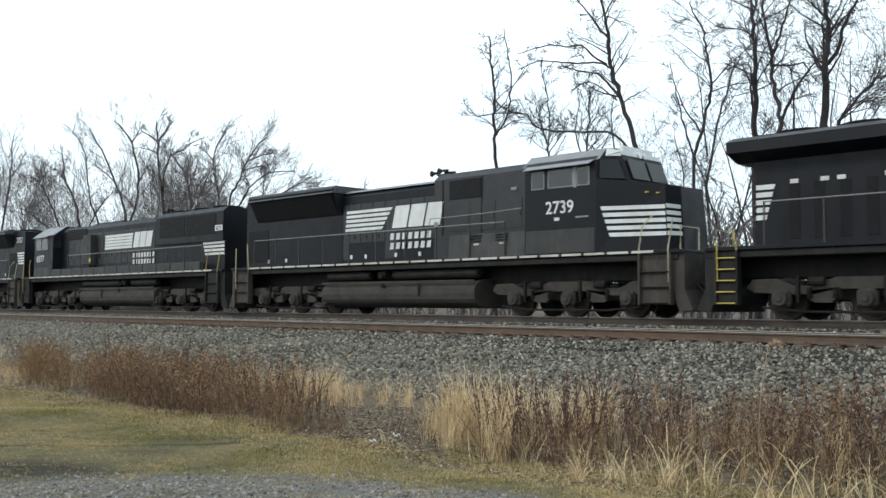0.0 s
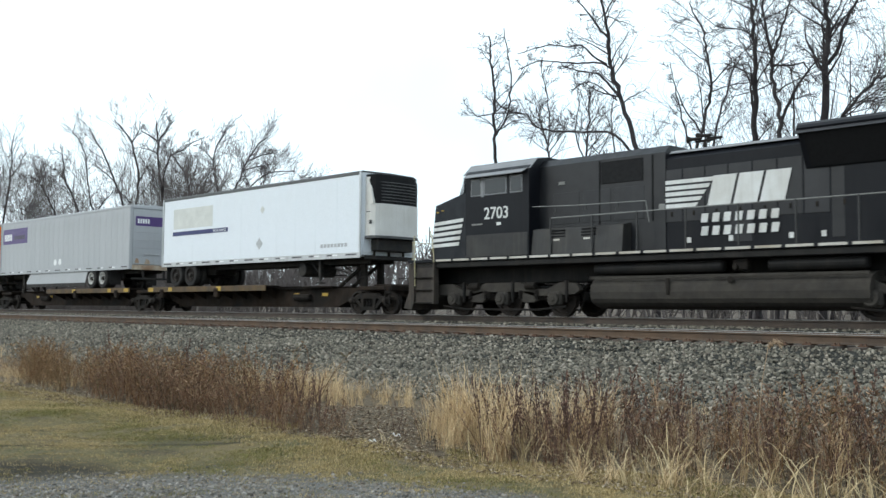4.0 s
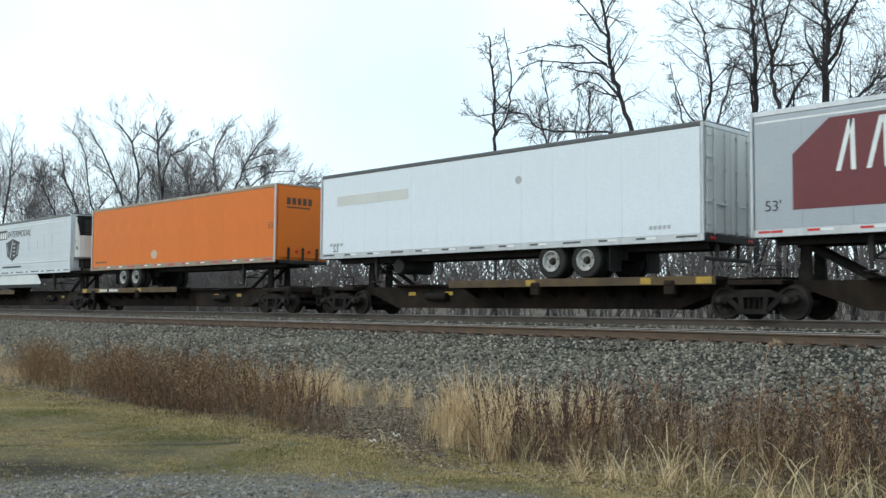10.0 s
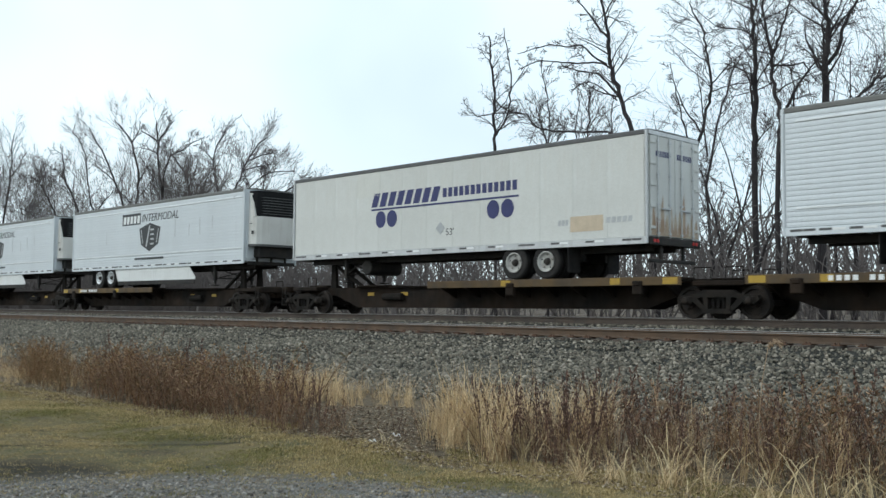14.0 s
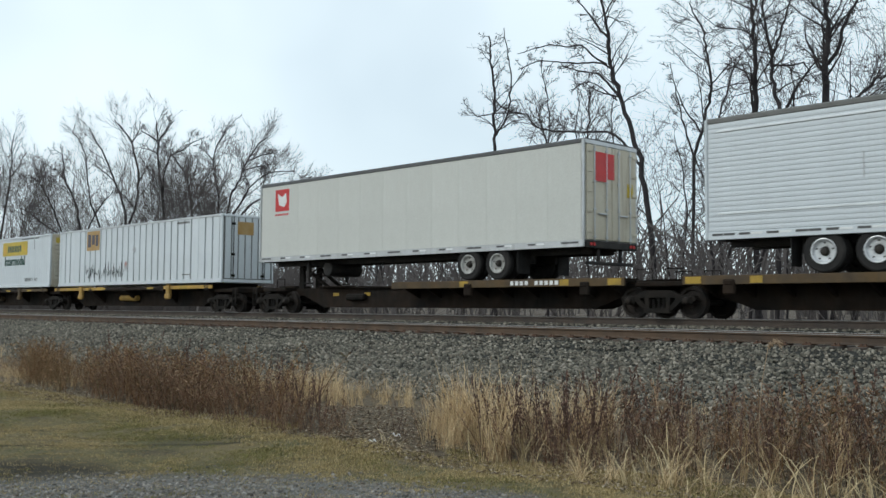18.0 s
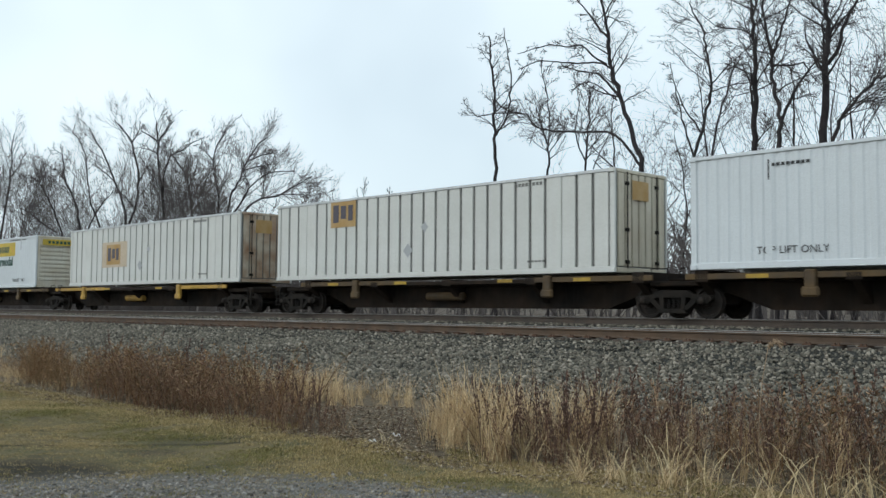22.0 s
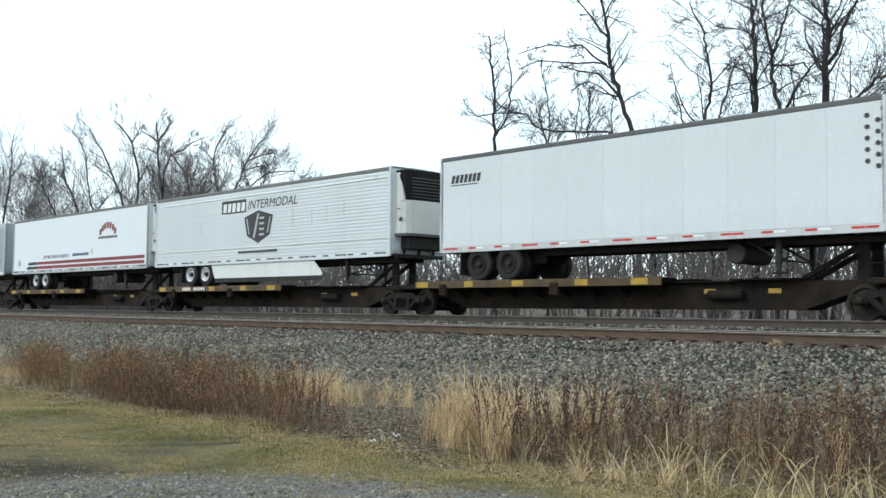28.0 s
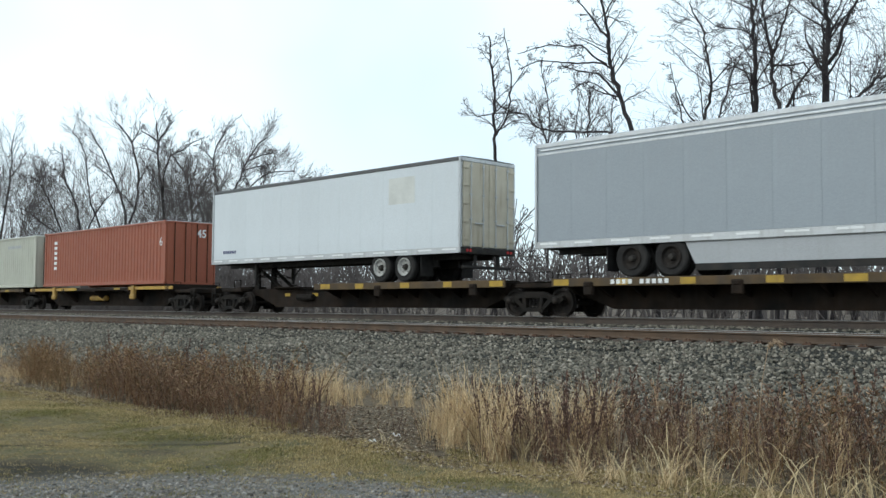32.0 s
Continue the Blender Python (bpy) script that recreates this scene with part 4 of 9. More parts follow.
def locomotive(number, uc, d, kind, label):
    """A six-axle hood locomotive with its middle at uc. d: 1 if the cab leads, -1 if it trails. kind: wide, spartan or gullwing."""
    lo = thing("locomotive", label, "locomotive", "engines of the train", (uc, YT, 0))
    X = lambda a: d * a
    HY = 0.98            # half width of the hood
    # frame and walkway
    m = Mesh().box(-10.4, 10.4, -1.45, 1.45, 1.52, 1.70, 0.02).box(-10.3, 10.3, -0.55, 0.55, 1.02, 1.55, 0.03)
    part("underframe", m, BLACK_DIRTY, lo)
    part("walkway", Mesh().box(-10.5, 10.5, -1.52, 1.52, 1.70, 1.80, 0.015), BLACK, lo)
    for k in range(24):
        x = -9.15 + k * 0.79
        for q in (-1,):
            if kind == "gullwing" and k % 9 != 6:
                continue
            part("sill_stripe", Mesh().box(x, x + 0.68, q * 1.528 - 0.004, q * 1.528 + 0.004, 1.725, 1.79), SILL_WHITE, lo, "white reflective sill strip")
    # fuel tank and air reservoirs
    tx0, tx1 = (-4.6, 3.1)
    tank = [(1.40 * math.copysign(abs(math.cos(k * math.pi / 12)) ** 0.55, math.cos(k * math.pi / 12)), 0.70 + 0.47 * math.copysign(abs(math.sin(k * math.pi / 12)) ** 0.7, math.sin(k * math.pi / 12))) for k in range(24)]
    ft = part("fuel_tank", Mesh().prism([(a, z) for a, z in tank], "x", X(tx0), X(tx1)).box(X(tx0), X(tx1), -1.415, -1.395, 1.05, 1.13, 0.008), DUSTY, lo, "dusty brown-black fuel tank")
    part("filler_cap", Mesh().cyl("y", (X(-1.2), 0, 0.98), 0.08, -1.44, -1.39, 10), TRUCK, ft)
    part("sight_glass", Mesh().box(X(0.6) - 0.05, X(0.6) + 0.05, -1.43, -1.39, 0.62, 1.05, 0.01), TRUCK, ft)
    for a, b in ((tx0 + 0.1, tx0 + 2.5), (tx0 + 3.7, tx1)):
        part("air_reservoir", Mesh().cyl("x", (0, -1.12, 1.35), 0.165, min(X(a), X(b)), max(X(a), X(b)), 16, 0.05), BLACK_DIRTY, lo)
        part("air_reservoir", Mesh().cyl("x", (0, 1.12, 1.35), 0.165, min(X(a), X(b)), max(X(a), X(b)), 16, 0.05), BLACK_DIRTY, lo)
    part("air_valve", Mesh().box(X(-1.4) - 0.2, X(-1.4) + 0.2, -1.30, -1.05, 1.22, 1.5, 0.03).cyl("y", (X(-1.3), 0, 1.3), 0.07, -1.4, -1.3, 8), TRUCK, lo)
    for x in (-6.6, 6.6):
        loco_bogie(lo, x, uc)
    # ends: pilots, steps, couplers, handrails
    for s in (-1, 1):
        m = Mesh().prism([(s * 10.2, 1.7), (s * 10.55, 1.7), (s * 10.55, 0.75), (s * 10.8, 0.22), (s * 10.4, 0.18), (s * 10.25, 0.6)], "y", -1.40, 1.40)
        part("pilot", m, PILOT_DUST if kind == "wide" else BLACK_DIRTY, lo)
        part("coupler", Mesh().box(s * 10.5, s * 11.0, -0.12, 0.12, 0.74, 1.0, 0.04).box(s * 10.85, s * 11.12, -0.2, 0.2, 0.70, 1.04, 0.06), TRUCK, lo)
        for q in (-1, 1):
            e0 = 9.62 if kind == "gullwing" else 9.25
            st = part("step_well", Mesh().box(s * e0, s * 10.2, q * 1.42 - 0.03, q * 1.42 + 0.03, 0.36, 1.7, 0.01).box(s * (e0 - 0.03), s * (e0 + 0.03), q * 1.42 - 0.12, q * 1.42 + 0.10, 0.36, 1.7).box(s * 10.17, s * 10.23, q * 1.42 - 0.12, q * 1.42 + 0.1, 0.36, 1.7), PILOT_DUST if kind == "wide" else BLACK_DIRTY, lo)
            for z in ((0.38, 0.66, 0.94, 1.22, 1.50) if kind == "gullwing" else (0.38, 0.80, 1.20)):
                part("step", Mesh().box(s * (e0 + 0.03), s * 10.17, q * 1.42 - 0.12, q * 1.42 + 0.16, z, z + 0.035, 0.008), HAND_YELLOW if kind == "gullwing" else TRUCK, st, "step tread")
            part("handrail", Mesh().tube([(s * e0, q * 1.50, 0.95), (s * e0, q * 1.52, 1.85), (s * (e0 + 0.1), q * 1.50, 2.2 if kind == "gullwing" else 2.45)] + ([] if kind == "gullwing" else [(s * 9.6, q * 1.35, 2.75)]), 0.019, 6), HAND_YELLOW if kind != "wide" else RAIL_PALE, lo, "worn yellow grab rail")
            part("handrail", Mesh().tube([(s * 10.15, q * 1.50, 0.95), (s * 10.15, q * 1.52, 1.85), (s * 10.25, q * 1.45, 1.95 if kind == "gullwing" else 2.6)], 0.019, 6), HAND_YELLOW if kind != "wide" else RAIL_PALE, lo, "worn yellow grab rail")
        for y in (-0.9, -0.55, 0.55, 0.9):
            part("air_hose", Mesh().tube([(s * 10.56, y, 0.95), (s * 10.85, y, 0.70), (s * 10.88, y, 0.42)], 0.028, 6), RUBBER, lo)
    posts_x = [-8.9 + k * 1.48 for k in range(13)]
    for q in (-1, 1):
        reach = [x for x in posts_x if X(x) < (5.0 if kind == "wide" else 5.6)]
        rail_pts = [(x, q * 1.47, 2.85) for x in (min(reach), max(reach))]
        part("handrail", Mesh().tube(rail_pts, 0.017, 6), RAIL_GREY, lo, "dusty grey handrail")
        for x in reach:
            part("stanchion", Mesh().box(x - 0.018, x + 0.018, q * 1.47 - 0.018, q * 1.47 + 0.018, 1.8, 2.86), RAIL_DARK, lo)
    # ---- bodies ----
    if kind in ("wide", "gullwing"):
        rear = -10.15 if kind == "wide" else -9.35
        roof_z = 4.42
        m = Mesh().prism([(-HY, 1.8), (HY, 1.8), (HY, roof_z - 0.18), (HY - 0.22, roof_z), (-HY + 0.22, roof_z), (-HY, roof_z - 0.18)], "x", X(rear), X(5.2))
        hood = part("hood", m, BLACK, lo, "black long hood")
        for k in range(13):      # access doors
            x = -3.9 + k * 0.66
            part("hood_door", Mesh().box(X(x) - 0.31, X(x) + 0.31, -HY - 0.012, -HY + 0.01, 2.55 if k % 4 else 1.95, 3.95, 0.008), BLACK_DOOR, hood)
            part("latch", Mesh().box(X(x) - 0.03, X(x) + 0.03, -HY - 0.03, -HY - 0.01, 2.7, 2.82, 0.005), TRUCK, hood)
        # radiator end
        part("radiator_hood", Mesh().prism([(X(rear - 0.02), 1.82), (X(-3.9), 1.82), (X(-3.9), 4.36), (X(-9.3), 4.58), (X(rear - 0.02), 4.5)], "y", -HY - 0.02, HY + 0.02), BLACK, hood)
        w0, w1 = (-9.35, -3.95) if d > 0 else (-8.45, -3.0)
        wing = [(-1.52, 4.52), (-1.46, 4.60), (1.46, 4.60), (1.52, 4.52), (1.02, 3.62), (-1.02, 3.62)]
        if kind == "wide":
            part("radiator_wing", Mesh().prism(wing, "x", X(w0), X(w1)), BLACK, hood, "flared radiator housing")
            for q in (-1, 1):
                m = Mesh().add([(X(w0 + 0.15), q * 1.045, 3.66), (X(w1 - 0.15), q * 1.045, 3.66), (X(w1 - 0.15), q * 1.50, 4.46), (X(w0 + 0.15), q * 1.50, 4.46), (X(w0 + 0.15), q * 1.06, 3.645), (X(w1 - 0.15), q * 1.06, 3.645), (X(w1 - 0.15), q * 1.515, 4.445), (X(w0 + 0.15), q * 1.515, 4.445)], [(0, 1, 2, 3), (4, 5, 6, 7), (0, 1, 5, 4), (1, 2, 6, 5), (2, 3, 7, 6), (3, 0, 4, 7)])
                part("radiator_grille", m, GRILLE, hood, "black radiator grille")
            part("wing_cap", Mesh().prism([(-1.545, 4.40), (-1.36, 4.67), (1.36, 4.67), (1.545, 4.40)], "x", X(w0 - 0.05), X(w1 + 0.05)), BLACK_SHEEN, hood, "black radiator roof")
        else:
            part("radiator_wing", Mesh().prism([(-1.55, 4.10), (-1.55, 4.38), (-1.2, 4.52), (1.2, 4.52), (1.55, 4.38), (1.55, 4.10), (1.0, 3.9), (-1.0, 3.9)], "x", X(-9.85), X(-4.7)), BLACK, hood, "overhanging radiator roof")
            stripes(lo, -9.34, -9.08, 2.45, 3.32, (0.0, 0.28), -HY - 0.028, 5)
            for k in range(9):
                part("rib", Mesh().box(X(-8.35 + k * 0.62) - 0.14, X(-8.35 + k * 0.62) + 0.14, -HY - 0.03, -HY, 1.95, 3.30, 0.01), GRILLE, hood)
            for x in (-8.35, -7.6, -7.2, -6.1, -4.9):
                part("marker_plate", Mesh().box(X(x) - 0.10, X(x) + 0.10, -HY - 0.035, -HY - 0.02, 3.30, 3.40), LOCO_WHITE, hood, "small white label")
        for k in range(3):
            part("radiator_fan", Mesh().lathe([(0.70, 0.0), (0.72, 0.10), (0.60, 0.13), (0.20, 0.10)], "z", (X(-8.5 + k * 1.6), 0, 4.58), 20), GRILLE, hood)
        # engine room air intake hump and blower duct
        part("blower_housing", Mesh().prism([(-HY - 0.03, 1.85), (HY + 0.03, 1.85), (HY + 0.03, 4.45), (HY - 0.2, 4.66), (-HY + 0.2, 4.66), (-HY - 0.03, 4.45)], "x", X(0.9), X(5.25)), BLACK_DOOR, hood)
        for x in (2.05, 3.15, 4.25):
            part("hood_door", Mesh().box(X(x) - 0.48, X(x) + 0.48, -HY - 0.042, -HY - 0.02, 2.70, 3.62, 0.008), BLACK_DOOR, hood)
            part("latch", Mesh().box(X(x + 0.38) - 0.025, X(x + 0.38) + 0.025, -HY - 0.06, -HY - 0.04, 3.05, 3.2, 0.005), RAIL_DARK, hood)
        part("grab_iron", Mesh().tube([(X(1.1), -1.50, 2.55), (X(1.2), -1.50, 3.12), (X(3.6), -1.50, 3.16), (X(5.1), -1.50, 3.22)], 0.014, 5), RAIL_GREY, lo, "thin pale grab rail")
        part("intake_screen", Mesh().box(X(1.6), X(3.0), -HY - 0.05, -HY - 0.025, 3.75, 4.38, 0.01), GRILLE, hood)
        part("roof_step", Mesh().prism([(-0.9, 4.40), (0.9, 4.40), (0.8, 4.48), (-0.8, 4.48)], "x", X(-3.9), X(0.85)), LOCO_ROOF, hood, "grey roof panel")
        part("side_box", Mesh().prism([(-1.45, 1.8), (-0.99, 1.8), (-0.99, 2.62), (-1.38, 2.55)], "x", X(2.0), X(5.2)), BLACK_DUST, lo)
        part("side_box", Mesh().prism([(1.45, 1.8), (0.99, 1.8), (0.99, 2.62), (1.38, 2.55)], "x", X(2.0), X(5.2)), BLACK_DUST, lo)
        if kind == "wide":
            part("hood_door", Mesh().box(X(-10.0 if d > 0 else -9.0), X(-8.6 if d > 0 else -8.0), -HY - 0.035, -HY - 0.02, 2.0, 3.3, 0.01), GRILLE, hood, "dark equipment opening")
        hn = part("horn", Mesh().box(X(0.3) - 0.3, X(0.3) + 0.3, -0.05, 0.05, 4.78, 4.84, 0.02).box(X(0.3) - 0.04, X(0.3) + 0.04, -0.04, 0.04, 4.46, 4.80), TRUCK_BLACK, lo, "black air horn")
        for k, (x, z) in enumerate(((-0.25, 4.87), (0.0, 4.95), (0.25, 4.87))):
            part("trumpet", Mesh().lathe([(0.11, -0.22), (0.05, -0.1), (0.035, 0.22)], "x", (X(0.3) + x, -0.1 + 0.1 * k, z), 10), TRUCK_BLACK, hn)
        # wide safety cab
        cabw = 1.50
        m = Mesh().prism([(-cabw, 1.8), (cabw, 1.8), (cabw, 4.42), (cabw - 0.35, 4.72), (0.5, 4.80), (-0.5, 4.80), (-cabw + 0.35, 4.72), (-cabw, 4.42)], "x", X(5.25), X(7.85))
        cab = part("cab", m, BLACK, lo, "black wide-nosed cab")
        for q in (-1, 1):
            part("roof_edge", Mesh().prism([(q * (cabw + 0.01), 4.40), (q * (cabw - 0.34), 4.735), (q * 0.5, 4.815), (q * 0.5, 4.80), (q * (cabw - 0.35), 4.715), (q * cabw, 4.385)], "x", X(5.2), X(7.95)), LOCO_ROOF, cab, "grey cab roof")
            part("sunshade", Mesh().prism([(q * cabw, 4.40), (q * (cabw + 0.22), 4.28), (q * (cabw + 0.22), 4.26), (q * cabw, 4.37)], "x", X(5.35), X(7.75)), LOCO_ROOF, cab, "grey window shade")
            for a, b in ((5.5, 6.0), (6.12, 7.05), (7.17, 7.62)):
                w = part("window_frame", Mesh().box(X(a) - 0.0, X(b), q * (cabw + 0.006) - 0.012, q * (cabw + 0.006) + 0.012, 3.70, 4.24, 0.01), LOCO_ROOF, cab)
                part("pane", Mesh().box(X(a + 0.04), X(b - 0.04), q * (cabw + 0.018) - 0.006, q * (cabw + 0.018) + 0.006, 3.74, 4.20), GLASS, w)
        # sloping windscreen and nose with canted sides
        v = [(X(7.85), -cabw, 3.55), (X(7.85), cabw, 3.55), (X(7.85), cabw, 4.42), (X(7.85), -cabw, 4.42), (X(8.75), -0.95, 3.50), (X(8.75), 0.95, 3.50), (X(8.30), 0.98, 4.62), (X(8.30), -0.98, 4.62), (X(7.85), 1.15, 4.72), (X(7.85), -1.15, 4.72)]
        part("cab_front", Mesh().add(v, [(0, 4, 7, 3), (1, 2, 6, 5), (4, 5, 6, 7), (3, 7, 9), (2, 8, 6), (9, 7, 6, 8), (0, 1, 5, 4), (0, 3, 9, 8, 2, 1)]), BLACK, cab, "black cab front")
        part("cab_brow", Mesh().add([(X(8.02), -1.30, 4.50), (X(8.34), -0.98, 4.50), (X(8.34), 0.98, 4.50), (X(8.02), 1.30, 4.50), (X(7.95), -1.15, 4.735), (X(8.31), -0.95, 4.66), (X(8.31), 0.95, 4.66), (X(7.95), 1.15, 4.735)], [(0, 1, 5, 4), (1, 2, 6, 5), (2, 3, 7, 6), (4, 5, 6, 7), (0, 4, 7, 3), (0, 3, 2, 1)]), LOCO_WHITE if kind == "wide" else BLACK, cab, "white brow over the windscreen")
        for q in (-1, 1):
            part("pane", Mesh().add([(X(8.63), q * 0.06, 3.84), (X(8.63), q * 0.88, 3.84), (X(8.41), q * 0.88, 4.40), (X(8.41), q * 0.06, 4.40), (X(8.67), q * 0.06, 3.85), (X(8.67), q * 0.88, 3.85), (X(8.45), q * 0.88, 4.42), (X(8.45), q * 0.06, 4.42)], [(0, 1, 2, 3), (4, 5, 6, 7), (0, 1, 5, 4), (1, 2, 6, 5), (2, 3, 7, 6), (3, 0, 4, 7)]), GLASS_DARK, cab, "dark windscreen pane")
            part("pane", Mesh().add([(X(7.93), q * 1.47, 3.86), (X(8.52), q * 1.05, 3.82), (X(8.28), q * 1.08, 4.38), (X(7.93), q * 1.44, 4.36), (X(7.95), q * 1.49, 3.87), (X(8.54), q * 1.08, 3.83), (X(8.30), q * 1.11, 4.40), (X(7.95), q * 1.47, 4.38)], [(0, 1, 2, 3), (4, 5, 6, 7), (0, 1, 5, 4), (1, 2, 6, 5), (2, 3, 7, 6), (3, 0, 4, 7)]), GLASS_DARK, cab, "dark windscreen pane")
        nose = [(X(7.85), -cabw, 1.8), (X(7.85), cabw, 1.8), (X(7.85), cabw, 3.86), (X(7.85), -cabw, 3.86), (X(9.85), -1.05, 1.8), (X(9.85), 1.05, 1.8), (X(9.72), 0.98, 3.60), (X(9.72), -0.98, 3.60), (X(10.1), -0.62, 1.8), (X(10.1), 0.62, 1.8), (X(9.95), 0.56, 3.55), (X(9.95), -0.56, 3.55)]
        ns = part("nose", Mesh().add(nose, [(0, 4, 7, 3), (1, 2, 6, 5), (3, 7, 6, 2), (4, 8, 11, 7), (5, 6, 10, 9), (8, 9, 10, 11), (7, 11, 10, 6), (0, 1, 5, 9, 8, 4), (0, 3, 2, 1)]), BLACK, cab, "black wide nose")
        for q in (-1, 1):
            for k in range(5):
                z = 2.22 + k * 0.185
                f0, f1 = (z - 1.8) / 1.84, (z + 0.11 - 1.8) / 1.84
                def along(f, e):      # a point on the canted side
                    a = Vector((X(7.85), q * cabw, 1.8 + f * 1.84))
                    b = Vector((X(9.85 - 0.13 * f), q * (1.05 - 0.07 * f), 1.8 + f * 1.80))
                    return a.lerp(b, e) + Vector((0, q * 0.008, 0))
                e0 = 0.20 - k * 0.03
                part("stripe", Mesh().add([tuple(along(f0, e0)), tuple(along(f0, 0.99)), tuple(along(f1, 0.99)), tuple(along(f1, e0 - 0.02))] + [tuple(along(f, e) - Vector((0, q * 0.02, 0))) for f, e in ((f0, e0), (f0, 0.99), (f1, 0.99), (f1, e0 - 0.02))], [(0, 1, 2, 3), (7, 6, 5, 4), (0, 4, 5, 1), (1, 5, 6, 2), (2, 6, 7, 3), (3, 7, 4, 0)]), LOCO_WHITE, ns, "white painted stripe")
        for q in (-1, 1):
            for k in range(5):
                z = 2.22 + k * 0.185
                f0, f1 = (z - 1.8) / 1.8, (z + 0.11 - 1.8) / 1.8
                def corner(f, e):      # a point on the front corner of the nose
                    a = Vector((X(9.85 - 0.13 * f), q * (1.05 - 0.07 * f), 1.8 + f * 1.80))
                    b = Vector((X(10.1 - 0.15 * f), q * (0.62 - 0.06 * f), 1.8 + f * 1.75))
                    return a.lerp(b, e) + Vector((X(0.008), q * 0.006, 0))
                quad = [corner(f0, 0.02), corner(f0, 0.9), corner(f1, 0.9), corner(f1, 0.02)]
                part("stripe", Mesh().add([tuple(p) for p in quad] + [tuple(p - Vector((X(0.02), q * 0.01, 0))) for p in quad], [(0, 1, 2, 3), (7, 6, 5, 4), (0, 4, 5, 1), (1, 5, 6, 2), (2, 6, 7, 3), (3, 7, 4, 0)]), LOCO_WHITE, ns, "white painted stripe")
        if kind == "wide":
            for e, f in ((0.74, 0.86), (0.90, 0.84)):
                p = Vector((X(7.85), -cabw, 0)).lerp(Vector((X(9.74), -0.99, 0)), e)
                part("marker_plate", Mesh().box(p.x - 0.05, p.x + 0.05, p.y - 0.03, p.y + 0.03, 1.8 + f * 1.84, 1.84 + f * 1.84, 0.005), YELLOW, ns, "small yellow label")
            part("end_rail", Mesh().tube([(X(10.42), -1.36, 1.8), (X(10.42), -1.36, 2.40), (X(10.42), -0.45, 2.40), (X(10.42), -0.45, 1.8)], 0.02, 6), RAIL_PALE, lo, "worn yellow end railing")
            part("end_rail", Mesh().tube([(X(10.42), 1.36, 1.8), (X(10.42), 1.36, 2.40), (X(10.42), 0.45, 2.40), (X(10.42), 0.45, 1.8)], 0.02, 6), RAIL_PALE, lo, "worn yellow end railing")
            for x0 in (2.9, 3.98):
                for j in range(3):
                    part("louvre", Mesh().box(X(x0 + 0.25) - 0.25, X(x0 + 0.25) + 0.25, -1.425, -1.37, 2.30 + j * 0.085, 2.335 + j * 0.085, 0.006), GRILLE, lo, "dark louvre slot")
                part("marker_plate", Mesh().box(X(x0 + 0.3) - 0.11, X(x0 + 0.3) + 0.11, -1.425, -1.39, 2.19, 2.245), SILL_WHITE, lo, "small white label")
            part("marker_plate", Mesh().box(X(7.35) - 0.22, X(7.35) + 0.22, -cabw - 0.008, -cabw, 2.80, 2.85), RAIL_GREY, cab, "small grey label")
            for x in (1.30, 3.05):
                part("door_seam", Mesh().box(X(x) - 0.02, X(x) + 0.02, -HY - 0.05, -HY - 0.02, 2.62, 4.42), GRILLE, hood, "dark panel joint")
            part("marker_plate", Mesh().box(X(1.0) - 0.09, X(1.0) + 0.09, -HY - 0.055, -HY - 0.04, 2.9, 3.06), RAIL_GREY, hood, "small grey label")
            part("marker_plate", Mesh().box(X(4.4) - 0.11, X(4.4) + 0.11, -HY - 0.055, -HY - 0.03, 3.86, 3.95), RAIL_GREY, hood, "small grey label")
        for y in (-0.12, 0.12):
            part("headlight", Mesh().cyl("x", (0, y, 4.60), 0.09, min(X(8.28), X(8.38)), max(X(8.28), X(8.38)), 12), RIM_ALU, cab)
        part("number_board", Mesh().box(X(8.1), X(8.22), -0.75, 0.75, 4.66, 4.84, 0.02), LOCO_WHITE, cab, "white number board")
        for q in (-1, 1):
            part("cab_side_panel", Mesh().box(X(5.3), X(7.8), q * (cabw + 0.006) - 0.010, q * (cabw + 0.006) + 0.010, 1.82, 2.50, 0.006), BLACK_DUST, cab, "dust-filmed lower cab panel")
            part("window_post", Mesh().box(X(7.05), X(7.17), q * (cabw + 0.012) - 0.02, q * (cabw + 0.012) + 0.02, 3.66, 4.26, 0.01), LOCO_ROOF, cab, "pale grey window post")
        if number:
            part("marker_plate", Mesh().box(X(6.45) - 0.09, X(6.45) + 0.09, -cabw - 0.008, -cabw, 2.76, 2.85), LOCO_WHITE, cab, "small white label")
            part("marker_plate", Mesh().box(X(8.05) - 0.07, X(8.05) + 0.07, -1.42, -1.40, 2.0, 2.25), LOCO_WHITE, cab, "small white label")
            lettering("number", number, 0.36, LOCO_WHITE, lo, (X(6.55), -cabw - 0.004, 2.97), label="white cab number", bold=0.006)
        if kind == "wide":
            ys = -HY - 0.022
            if d > 0:
                stripes(lo, -3.75, -1.75, 2.98, 3.72, (0.10, 0.75), ys)
                emblem(lo, -1.20, 2.98, 2.35, 0.76, ys - 0.008)
                name_bars(lo, -1.30, 0.85, 2.25, 2.80, ys - 0.008, LOCO_WHITE, 7, 2, "white block lettering")
            else:
                stripes(lo, -2.0, 0.0, 2.92, 3.66, (0.10, 0.75), ys)
                emblem(lo, 0.35, 2.92, 2.10, 0.76, ys - 0.008)
                name_bars(lo, 0.15, 2.4, 2.15, 2.72, ys - 0.008, LOCO_WHITE, 7, 2, "white block lettering")
